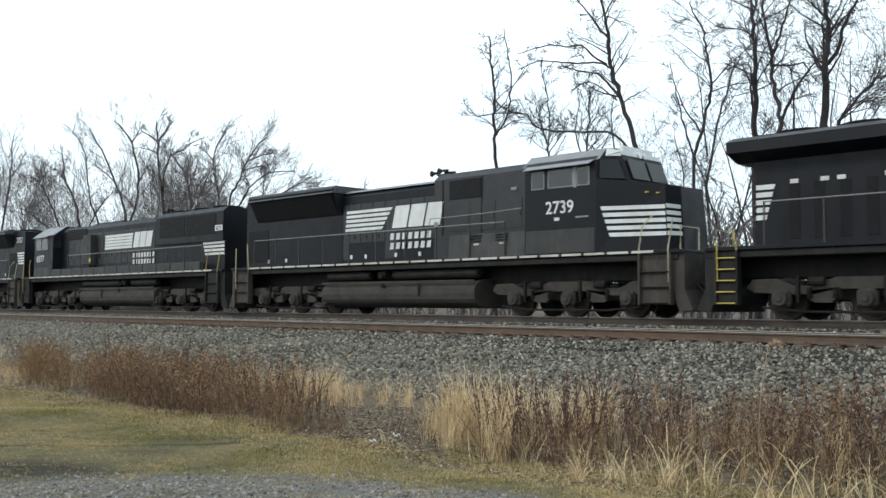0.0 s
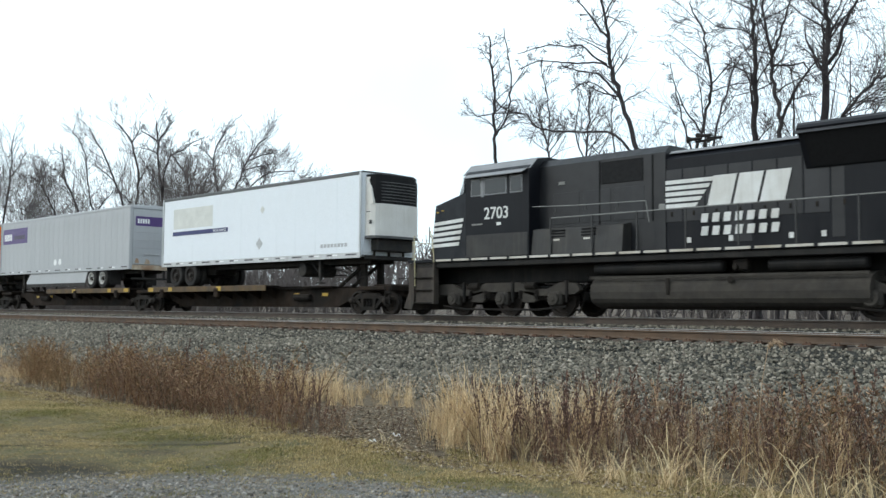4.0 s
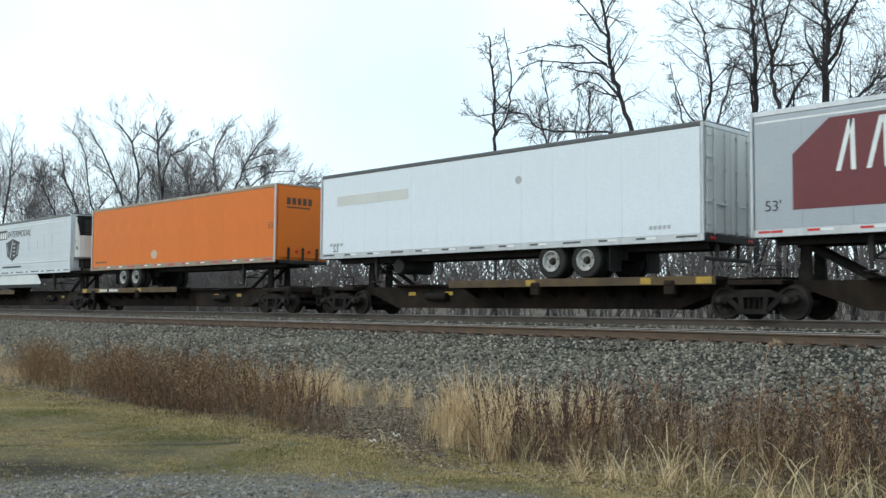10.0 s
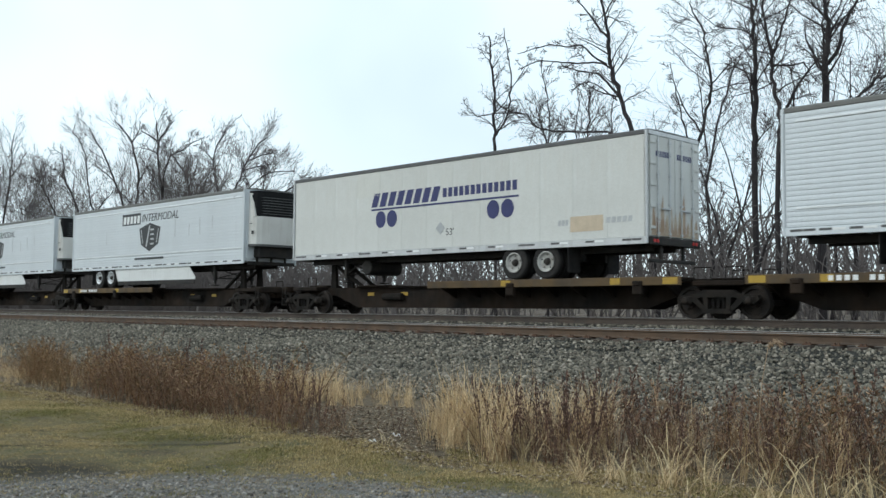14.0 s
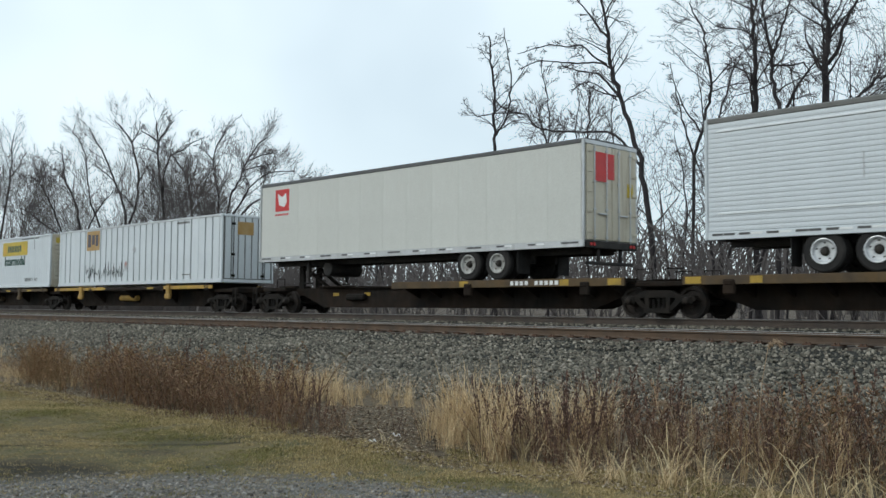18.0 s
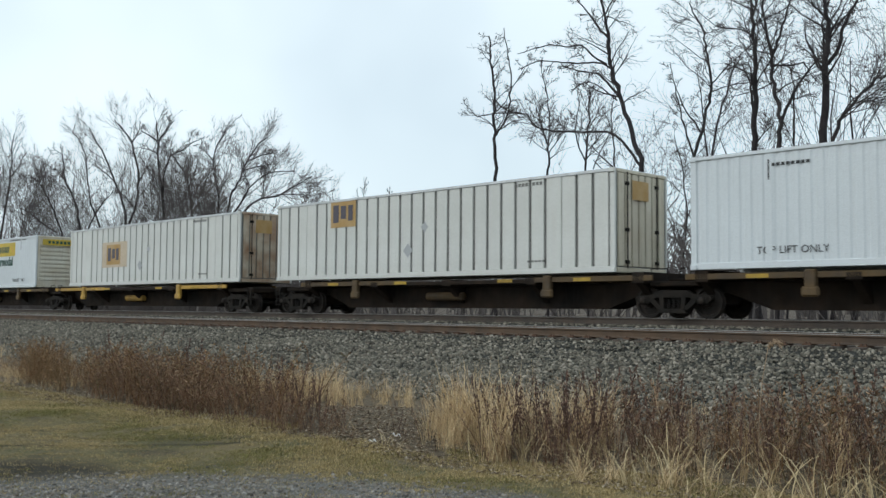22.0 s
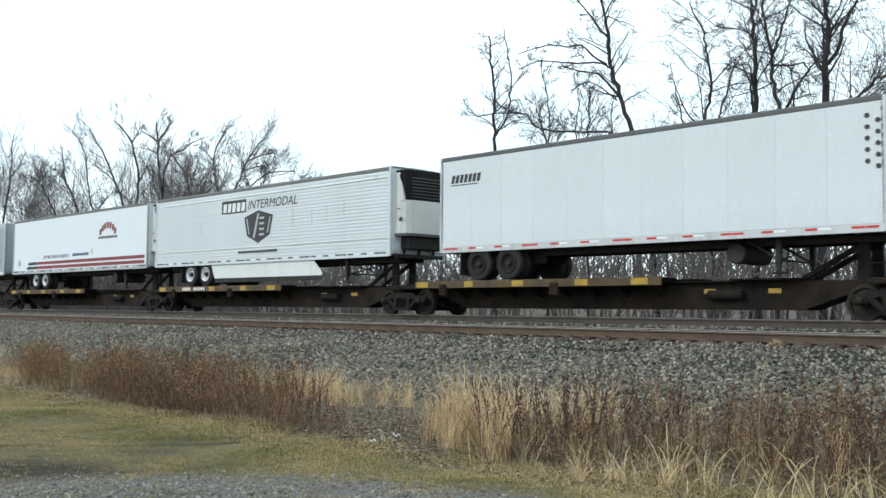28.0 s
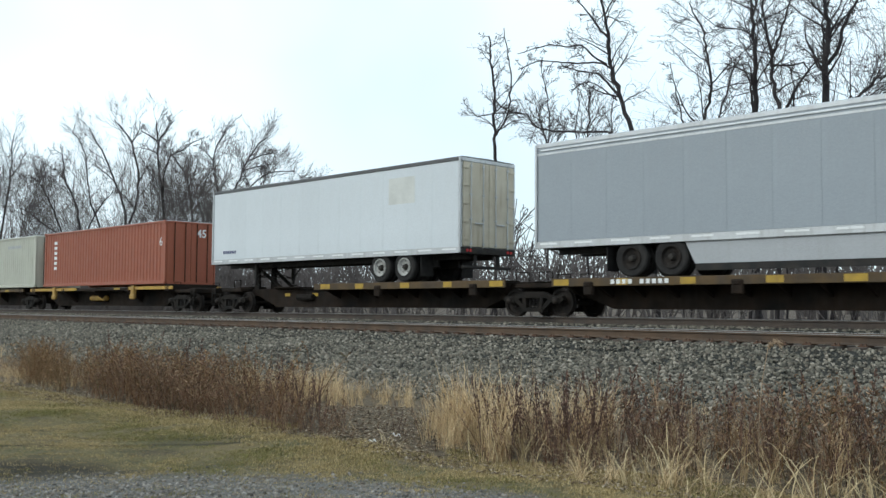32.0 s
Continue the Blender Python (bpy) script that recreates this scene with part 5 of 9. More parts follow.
            for x in (-3.4, -2.6, -1.0, 0.2, 1.2, -8.6, -7.4):
                part("marker_plate", Mesh().box(X(x) - 0.06, X(x) + 0.06, ys - 0.006, ys, 1.98, 2.12), LOCO_WHITE, lo, "small white label")
            # rear end with its number and stripes
            if d < 0:
                stripes(lo, 9.3, 10.12, 2.62, 3.30, (-0.25, 0.0), -HY - 0.028)
                lettering("number", number, 0.31, LOCO_WHITE, lo, (9.36, -HY - 0.026, 3.88), label="white hood number", bold=0.004)
    else:
        # narrow-nosed cab and long hood with a flat radiator end
        roof_z = 4.40
        m = Mesh().prism([(-HY, 1.8), (HY, 1.8), (HY, roof_z - 0.22), (HY - 0.2, roof_z), (-HY + 0.2, roof_z), (-HY, roof_z - 0.22)], "x", X(6.35), X(-9.85))
        hood = part("hood", m, BLACK, lo, "black long hood")
        part("radiator_hood", Mesh().prism([(-HY - 0.12, 3.05), (HY + 0.12, 3.05), (HY + 0.12, 4.30), (HY - 0.1, 4.50), (-HY + 0.1, 4.50), (-HY - 0.12, 4.30)], "x", X(-4.1), X(-9.86)), BLACK, hood)
        for a, b in ((-4.5, -6.7), (-6.85, -9.3)):
            g = part("radiator_grille", Mesh().box(X(a), X(b), -HY - 0.14, -HY - 0.10, 3.35, 4.24, 0.01), GRILLE, hood, "black radiator grille")
        for k in range(14):
            x = -3.5 + k * 0.66
            part("hood_door", Mesh().box(X(x) - 0.31, X(x) + 0.31, -HY - 0.012, -HY + 0.01, 2.35, 3.95, 0.008), BLACK_DOOR, hood)
            part("latch", Mesh().box(X(x) - 0.03, X(x) + 0.03, -HY - 0.03, -HY - 0.01, 2.7, 2.82, 0.005), TRUCK, hood)
        for k in range(3):
            part("radiator_fan", Mesh().lathe([(0.66, 0.0), (0.68, 0.13), (0.58, 0.16), (0.20, 0.10)], "z", (X(-5.3 - k * 1.6), 0, 4.49), 20), GRILLE, hood)
        part("exhaust_hatch", Mesh().prism([(-0.7, 4.38), (0.7, 4.38), (0.55, 4.52), (-0.55, 4.52)], "x", X(0.2), X(3.2)), BLACK_DIRTY, hood)
        part("intake_screen", Mesh().box(X(3.3), X(5.6), -HY - 0.03, -HY - 0.01, 3.70, 4.25, 0.01), GRILLE, hood)
        part("blower_duct", Mesh().prism([(X(2.15), 2.35), (X(3.25), 2.35), (X(3.05), 3.85), (X(2.25), 3.85)], "y", -1.30, -HY), BLACK_DUST, lo, "slanting blower duct")
        part("side_box", Mesh().box(X(2.2), X(3.2), -1.36, -HY, 1.8, 2.3, 0.03), BLACK_DIRTY, lo)
        part("warning_plate", Mesh().box(X(2.25) - 0.08, X(2.25) + 0.08, -1.312, -1.30, 2.45, 2.65), YELLOW_SIGN, lo, "small yellow plate")
        for q in (-1, 1):       # low boxes along the edge of the walkway
            for k in range(12):
                x = -8.7 + k * 1.27
                part("side_box", Mesh().box(X(x), X(x + 1.22), min(q * 1.30, q * 1.49), max(q * 1.30, q * 1.49), 1.8, 2.16, 0.02), BLACK_DUST, lo)
            part("cab_side_panel", Mesh().box(X(6.6), X(8.72), q * 1.486 - 0.008, q * 1.486 + 0.008, 1.82, 2.30, 0.006), BLACK_DUST, lo, "dust-filmed lower cab panel")
        hn = part("horn", Mesh().box(X(-3.5) - 0.3, X(-3.5) + 0.3, -0.05, 0.05, 4.66, 4.72, 0.02).box(X(-3.5) - 0.04, X(-3.5) + 0.04, -0.04, 0.04, 4.38, 4.70), TRUCK_BLACK, lo, "black air horn")
        for k, (x, z) in enumerate(((-0.25, 4.75), (0.0, 4.83), (0.25, 4.75))):
            part("trumpet", Mesh().lathe([(0.11, -0.22), (0.05, -0.1), (0.035, 0.22)], "x", (X(-3.5) + x, -0.1 + 0.1 * k, z), 10), TRUCK_BLACK, hn)
        cabw = 1.48
        m = Mesh().prism([(-cabw, 1.8), (cabw, 1.8), (cabw, 4.02), (0.75, 4.52), (-0.75, 4.52), (-cabw, 4.02)], "x", X(6.35), X(8.75))
        cab = part("cab", m, BLACK, lo, "black angular cab")
        for q in (-1, 1):
            part("roof_edge", Mesh().prism([(q * (cabw + 0.02), 4.02), (q * 0.75, 4.54), (q * 0.75, 4.525), (q * cabw, 4.00)], "x", X(6.3), X(8.8)), LOCO_ROOF, cab, "grey sloping cab roof")
            part("sunshade", Mesh().prism([(q * cabw, 4.02), (q * (cabw + 0.2), 3.92), (q * (cabw + 0.2), 3.90), (q * cabw, 3.99)], "x", X(6.9), X(8.6)), LOCO_ROOF, cab)
            for a, b in ((7.0, 7.72), (7.82, 8.5)):
                w = part("window_frame", Mesh().box(X(a), X(b), q * (cabw + 0.006) - 0.012, q * (cabw + 0.006) + 0.012, 3.25, 3.88, 0.01), LOCO_ROOF, cab)
                part("pane", Mesh().box(X(a + 0.05), X(b - 0.05), q * (cabw + 0.018) - 0.006, q * (cabw + 0.018) + 0.006, 3.30, 3.84), GLASS, w)
            part("nose_pane", Mesh().box(X(8.75), X(8.77), q * 0.5 - 0.3, q * 0.5 + 0.3, 3.3, 3.9, 0.005), GLASS, cab)
            part("pane", Mesh().box(X(6.33), X(6.35), min(q * 1.02, q * 1.4), max(q * 1.02, q * 1.4), 3.3, 3.85), GLASS, cab)
        ns = part("nose", Mesh().prism([(X(8.75), 1.8), (X(9.85), 1.8), (X(9.85), 3.0), (X(9.6), 3.2), (X(8.75), 3.2)], "y", -0.85, 0.85), BLACK, lo, "black short nose")
        for k in range(5):
            part("stripe", Mesh().box(X(8.9), X(9.8), -0.858, -0.85, 2.35 + k * 0.17, 2.45 + k * 0.17), LOCO_WHITE, ns, "white painted stripe")
        lettering("number", number, 0.34, LOCO_WHITE, lo, (X(7.95), -cabw - 0.004, 2.62), label="white cab number", bold=0.006)
        ys = -HY - 0.022
        stripes(lo, -1.2, 1.6, 3.05, 3.76, (0.0, 0.18), ys, pitch=1.22)
        emblem(lo, 1.75, 3.05, 1.75, 0.73, ys - 0.008)
        name_bars(lo, 1.75, 3.95, 2.25, 2.78, ys - 0.008, LOCO_WHITE, 8, 2, "white block lettering")
        stripes(lo, 8.35, 9.85, 2.45, 3.18, (-0.40, 0.0), -HY - 0.03)
        part("number_board", Mesh().box(9.28, 9.85, -HY - 0.16, -HY - 0.135, 3.46, 3.70, 0.02), LOCO_WHITE, lo, "white number board")
        lettering("number", number, 0.15, INK, lo, (9.565, -HY - 0.162, 3.505), label="black number on the board", bold=0.003)
        for x in (6.3, 7.3):
            part("marker_plate", Mesh().box(x - 0.10, x + 0.10, ys - 0.006, ys, 3.10, 3.26), LOCO_WHITE, lo, "small white label")
    MOVERS.append((lo, uc))
    return lo


locomotive("2739", -24.1, 1, "wide", "black wide-cab diesel locomotive with white stripes on the rails")
locomotive("6577", -45.8, -1, "spartan", "black narrow-nosed diesel locomotive with white stripes on the rails")
locomotive("2703", -67.3, -1, "wide", "black wide-cab diesel locomotive trailing its cab on the rails")
locomotive("", -2.4, 1, "gullwing", "black locomotive with an overhanging radiator roof on the rails")


DOOR_DARK = mat("dark_dirty_door", (0.075, 0.055, 0.045), 0.6, col2=(0.13, 0.10, 0.08), scale=1.5, var=0.9, streak=0.5, scol=(0.2, 0.16, 0.12))
# ---- the train: cars and their loads, from the engines backwards ----
CAR_A = (-80.3, -96.7, -113.45, -130.6, -147.6, -163.85)
CAR_B = (-168.1, -185.5, -203.9, -221.35)
CAR_C = (-225.4, -243.05, -261.5, -279.2)
CAR_D = (-282.9, -299.7, -316.75, -333.3)
CAR_E = (-337.5, -355.3, -373.6, -391.1)
CAR_F = (-395.1, -411.5, -428.6, -445.8, -462.5, -478.95)
CAR_G = (-482.9, -499.6, -516.5)
# where each trailer's wheels stand: 1 at the leading end, -1 at the trailing end, 0 for a container
for posts, ends, edge in ((CAR_A, (-1, 1, 1, 1, 1), SILL_EDGE), (CAR_B, (-1, -1, 1), SILL_EDGE), (CAR_C, (-1, -1, 1), SILL_EDGE), (CAR_D, (0, 0, 0), SILL_YELLOW),
                          (CAR_E, (0, 0, 0), SILL_YELLOW), (CAR_F, (-1, -1, -1, -1, 1), SILL_EDGE), (CAR_G, (0, 0), SILL_YELLOW)):
    for k, w in enumerate(ends):
        spine_car(posts[k + 1], posts[k], w, first=k == 0, last=k == len(ends) - 1, load="trailer" if w else "container", edge=edge if w or k == 0 else SILL_EDGE)

ww, ww_h = trailer(-94.5, -80.5, 1, WHITE_BRIGHT, 1.76, "white refrigerated trailer with a thin navy stripe", front="reefer", tape=TAPE_D, top=DARK_TRIM, tank=True, rim=RIM_D)
fed, fed_h = trailer(-113.75, -97.65, -1, GREY_PAINT, 3.5, "pale grey ribbed trailer with purple sign panels", seams="ribbed", skirt=GREY_PAINT, doors=GREY_PAINT, rollup=True, tape=TAPE_D, rail=GREY_PAINT, top=GREY_PAINT)
oran, oran_h = trailer(-130.7, -114.6, -1, ORANGE, 3.2, "bright orange trailer with grey rails on a spine car", doors=ORANGE, tape=TAPE_R, rail=RAIL_DULL, top=RAIL_DULL)
nem, nem_h = trailer(-147.5, -131.65, -1, ALU, 3.5, "silver trailer with a maroon and white emblem", doors=DOOR_DARK)
wht, wht_h = trailer(-164.7, -148.8, -1, WHITE_BRIGHT, 4.4, "plain bright white trailer on a spine car", tape=TAPE_D, top=DARK_TRIM, tank=True, doors=WHITE_WORN)
tit, tit_h = trailer(-183.6, -167.6, 1, ORANGE, 4.0, "orange trailer with a pale corner post", tape=TAPE_R, rim=RIM_W, post=RAIL_ALU, rail=RAIL_DULL, top=RAIL_DULL)
PRIME = []
for a, b in ((-202.0, -186.1), (-241.1, -225.1), (-259.9, -243.5), (-428.05, -411.85)):
    PRIME.append(trailer(a, b, 1, WHITE, 3.65, "white ribbed refrigerated trailer with a dark shield emblem", rim=RIM_A, seams="horizontal", front="reefer", skirt=True, tape=TAPE_D, rail=WHITE, post=WHITE, top=STRIPE_DARK))
alli, alli_h = trailer(-221.7, -205.8, -1, WHITE_WORN, 4.15, "worn white trailer with navy dots and rusty doors", tape=TAPE_D, doors=WHITE_WORN, top=DARK_TRIM, tank=True)
wbt, wbt_h = trailer(-279.8, -263.75, -1, WHITE_GREY, 3.95, "cream-white trailer with a small red square emblem", tape=TAPE_D, doors=DOOR_TAN, top=DARK_TRIM, tank=True)
mar, mar_h = trailer(-409.4, -395.25, 1, WHITE, 2.27, "white refrigerated trailer with a perforated front corner", front="reefer", tape=TAPE_R, top=DARK_TRIM, tank=True, rim=RIM_D)
cen, cen_h = trailer(-444.8, -428.85, 1, WHITE_BRIGHT, 3.85, "white trailer with red stripes along its foot", front="reefer", tape=TAPE_D, tank=True, rim=RIM_A, rail=GREY_PAINT, post=GREY_PAINT, top=STRIPE_DARK)
ups, ups_h = trailer(-462.2, -446.1, 1, UPS_GREY, 3.95, "matt grey trailer with a small gold shield emblem", skirt=GREY_PAINT, tape=TAPE_W, rail=RAIL_ALU, top=RAIL_ALU, rim=RIM_D)
wtt, wtt_h = trailer(-480.0, -465.3, -1, WHITE, 3.3, "worn white trailer with stained cream doors", tape=TAPE_W, top=DARK_TRIM)
EMP1, em_h = container(-298.6, -282.6, "white container with dark posts and painted scrawls", "posts", WHITE)
JB1, jb_h = container(-316.05, -299.8, "white corrugated container with a yellow sign panel", "fine", WHITE, end=END_CREAM)
EMP2, _ = container(-334.3, -318.4, "stained white container with dark posts and a gold panel", "posts", WHITE_WORN, end=DOOR_TAN)
EMP3, _ = container(-352.95, -336.95, "white container with dark posts, rusty doors and a gold panel", "posts", WHITE_WORN, end=WORN_TAN)
JB2, _ = container(-373.4, -357.4, "white corrugated container with a yellow sign panel", "fine", WHITE, end=END_CREAM)
JB3, _ = container(-392.2, -376.0, "white corrugated container with a yellow sign panel", "fine", WHITE, end=END_CREAM)
REDC, red_h = container(-497.2, -484.0, "red oxide corrugated steel container on a spine car", "deep", RUST_BOX)
BEI, bei_h = container(-514.5, -498.4, "beige corrugated steel container on a spine car", "deep", BEIGE)


# ---- markings on the loads ----
def diamond(parent, x, z, r, y, material=RAIL_ALU, label="placard"):
    part("placard", Mesh().prism([(x - r, z), (x, z - r), (x + r, z), (x, z + r)], "y", y - 0.006, y), material, parent, label)


def disc(parent, name, x, z, rx, rz, y, material, label=""):
    part(name, Mesh().prism([(x + rx * math.cos(k * math.pi / 12), z + rz * math.sin(k * math.pi / 12)) for k in range(24)], "y", y - 0.006, y), material, parent, label)


def word_bars(parent, x0, x1, z0, z1, n, material, y, lean=0.12, label="lettering as plain bars"):
    w = (x1 - x0) / n
    for k in range(n):
        part("marking", Mesh().prism([(x0 + k * w, z0), (x0 + (k + 0.72) * w, z0), (x0 + (k + 0.72) * w + lean * (z1 - z0), z1), (x0 + k * w + lean * (z1 - z0), z1)], "y", y - 0.006, y), material, parent, label)


SIDE = -HALF - 0.011       # face of flat side panels
RIB = -HALF - 0.019        # face of ribbed side panels
GHOST = mat("sun_faded_patch", (0.63, 0.635, 0.60), 0.5, scale=2)
TAN_PATCH = mat("tan_patch", (0.55, 0.45, 0.33), 0.6, scale=3)
WORN_RED = mat("faded_red_placard", (0.32, 0.10, 0.085), 0.6, col2=(0.5, 0.42, 0.4), scale=9, var=0.9)
SHIELD = mat("charcoal_emblem", (0.018, 0.020, 0.023), 0.45, scale=3)
SHIELD_LIGHT = mat("pale_grey_emblem", (0.45, 0.46, 0.47), 0.45, scale=3)

# white trailer with the navy stripe
plate("ghost_letters", -6.05, -2.8, 3.66, 4.55, GHOST, ww, SIDE, "faded patch where lettering was removed")
plate("stripe", -6.1, -2.85, 3.36, 3.54, NAVY, ww, SIDE - 0.004, "navy stripe")
plate("sign", -2.85, -1.6, 3.36, 3.54, NAVY, ww, SIDE - 0.004, "navy name plate")
lettering("word", "WORLDWIDE", 0.12, LETTER, ww, (-2.23, SIDE - 0.012, 3.39), label="small white word")
diamond(ww, 0.72, 2.75, 0.24, SIDE, SHIELD_LIGHT)
diamond(ww, 0.9, 4.1, 0.16, SIDE, GHOST)
word_bars(ww, 4.7, 6.3, 2.42, 2.55, 8, GREY_PAINT, SIDE)
# grey ribbed trailer with purple panels
plate("sign_panel", -7.72, -4.2, 3.78, 4.66, PURPLE, fed, RIB, "purple sign panel")
word_bars(fed, -7.5, -6.35, 3.98, 4.36, 5, LETTER, RIB - 0.007, 0.0)
word_bars(fed, -6.05, -4.5, 4.02, 4.24, 10, BLUE_INK, RIB - 0.007, 0.0)
part("sign_panel", Mesh().box(fed_h + 0.036, fed_h + 0.044, -1.05, 0.75, 4.10, 4.56), PURPLE, fed, "purple sign panel")
for k in range(5):
    part("marking", Mesh().box(fed_h + 0.044, fed_h + 0.05, -0.95 + k * 0.13, -0.86 + k * 0.13, 4.22, 4.44), LETTER, fed)
disc(fed, "sticker", -0.35, 2.55, 0.18, 0.17, RIB, LETTER, "round white sticker")
disc(fed, "sticker", 0.25, 2.55, 0.18, 0.17, RIB, LETTER, "round white sticker")
# orange trailers
plate("sticker", 2.94, 3.2, 2.62, 2.82, LETTER, oran, SIDE, "small white sticker")
part("patch", Mesh().prism([(-0.3, 2.95), (-0.1, 3.05), (0.35, 2.65), (0.2, 2.55), (-0.05, 2.6)], "y", SIDE - 0.005, SIDE), TAN_PATCH, oran, "scraped tan patch")
for x in (-4.5, -1.2, 4.0, 4.35):
    plate("scuff", x, x + 0.05, 2.35, 2.7, BROWN, oran, SIDE)
lettering("length_mark", "53", 0.24, BROWN, tit, (7.66, SIDE - 0.004, 3.33), label="dark length mark")
word_bars(tit, -7.5, -6.3, 2.35, 2.43, 6, BROWN, SIDE)
disc(tit, "patch", -1.6, 2.62, 0.28, 0.2, SIDE, TAN_PATCH, "scraped tan patch")
for k in range(5):
    part("marking", Mesh().box(tit_h + 0.021, tit_h + 0.027, -0.8 + k * 0.26, -0.62 + k * 0.26, 4.3, 4.58), BROWN, tit, "faded dark lettering")
part("marking", Mesh().box(tit_h + 0.021, tit_h + 0.027, -0.8, 0.35, 4.16, 4.22), BROWN, tit)
for k in range(8):
    part("marking", Mesh().box(tit_h - 0.05, tit_h + 0.0, -HALF - 0.024, -HALF - 0.018, 4.45 - k * 0.13, 4.53 - k * 0.13), INK, tit)
# silver trailer with the maroon emblem
part("emblem", Mesh().prism([(-6.85, 2.62), (-4.25, 2.62), (-2.95, 4.45), (-3.1, 4.72), (-5.95, 4.72), (-6.85, 3.95)], "y", SIDE - 0.005, SIDE), MAROON, nem, "maroon slanting emblem panel")
for k, a in enumerate((-5.80, -5.45, -5.10, -4.70, -4.35, -4.0, -3.65, -3.25)):
    t = 0.30 if k % 2 == 0 else -0.02
    part("emblem_bar", Mesh().prism([(a, 3.45), (a + 0.11, 3.45), (a + 0.11 + t, 4.62), (a + t, 4.62)], "y", SIDE - 0.011, SIDE - 0.004), LETTER, nem, "white emblem bar")
lettering("length_mark", "53'", 0.26, SHIELD, nem, (-7.35, SIDE - 0.004, 2.62), label="dark length mark")
for x in (-0.45, 0.05, 0.58):
    diamond(nem, x, 2.78, 0.21, SIDE, LETTER)
plate("sticker", 4.4, 4.64, 2.5, 2.72, YELLOW_SIGN, nem, SIDE, "yellow sticker")
plate("sticker", 4.70, 4.90, 2.5, 2.70, SHIELD, nem, SIDE, "dark sticker")
plate("sticker", -3.6, -3.3, 2.66, 2.88, RED, nem, SIDE, "red sticker")
plate("bright_line", -7.8, 7.8, 4.78, 4.83, LETTER, nem, SIDE, "bright upper moulding")
part("emblem", Mesh().box(nem_h + 0.036, nem_h + 0.042, -1.18, 0.8, 3.9, 4.85), MAROON, nem, "maroon emblem on the doors")
for k in range(5):
    part("emblem_bar", Mesh().box(nem_h + 0.042, nem_h + 0.048, -0.85 + k * 0.32, -0.75 + k * 0.32, 4.1, 4.7), LETTER, nem)
# plain white trailer
disc(wht, "patch", 1.7, 4.1, 0.13, 0.12, SIDE, GREY_PAINT, "small round patch")
plate("ghost_letters", -7.0, -3.2, 3.9, 4.25, WHITE_GREY, wht, SIDE, "faint ghost of removed lettering")
word_bars(wht, 6.3, 7.0, 2.35, 2.45, 5, GREY_PAINT, SIDE)
lettering("length_mark", "53", 0.22, INK, wht, (-7.05, SIDE - 0.004, 2.24), label="dark length mark")
word_bars(wht, -7.4, -6.6, 2.45, 2.55, 4, GREY_PAINT, SIDE)
# trailers with the shield
for tr, h in PRIME:
    plate("name_block", -2.55, -0.75, 4.08, 4.62, SHIELD, tr, RIB, "dark name block")
    for k in range(5):
        a = -2.45 + k * 0.34
        part("emblem_bar", Mesh().prism([(a, 4.14), (a + 0.24, 4.14), (a + 0.28, 4.50), (a + 0.04, 4.50)], "y", RIB - 0.008, RIB - 0.002), LETTER, tr)
    lettering("word", "INTERMODAL", 0.36, SHIELD, tr, (1.05, RIB - 0.004, 4.18), label="dark slanting word", shear=0.2, stretch=1.05, bold=0.0)
    part("shield", Mesh().prism([(-0.85, 3.86), (0.15, 4.10), (1.15, 3.86), (0.95, 3.10), (0.15, 2.78), (-0.65, 3.10)], "y", RIB - 0.005, RIB), SHIELD, tr, "charcoal shield emblem")
    part("shield_border", Mesh().prism([(-0.70, 3.80), (-0.64, 3.80), (-0.46, 3.18), (-0.52, 3.16)], "y", RIB - 0.010, RIB - 0.004), SHIELD_LIGHT, tr)
    part("shield_border", Mesh().prism([(1.00, 3.80), (0.94, 3.80), (0.76, 3.18), (0.82, 3.16)], "y", RIB - 0.010, RIB - 0.004), SHIELD_LIGHT, tr)
    part("shield_border", Mesh().prism([(0.10, 3.98), (0.20, 3.98), (-0.10, 2.98), (-0.22, 3.02)], "y", RIB - 0.010, RIB - 0.004), SHIELD_LIGHT, tr)
    for k in range(4):
        part("shield_rung", Mesh().box(0.22, 0.55, RIB - 0.010, RIB - 0.004, 3.08 + k * 0.22, 3.16 + k * 0.22), SHIELD_LIGHT, tr)
    word_bars(tr, -1.25, 1.5, 2.40, 2.50, 16, SHIELD, -HALF - 0.028)
    for k in range(9):
        part("marking", Mesh().box(h - 0.06, h - 0.0, -HALF - 0.024, -HALF - 0.018, 3.7 - k * 0.14, 3.78 - k * 0.14), INK, tr)
    disc(tr, "sticker", h - 0.75, 4.75, 0.10, 0.07, RIB, SHIELD_LIGHT)
    for x, z, g in ((2.45, 3.75, 0.80), (3.65, 3.60, 0.55), (4.55, 3.72, 0.75), (5.55, 3.85, 0.50), (-4.2, 3.55, 0.60)):
        part("panel_scar", Mesh().box(x, x + 0.03, RIB - 0.006, RIB, z - g / 2, z + g / 2), SHIELD_LIGHT, tr, "thin grey scuff across the ribs")
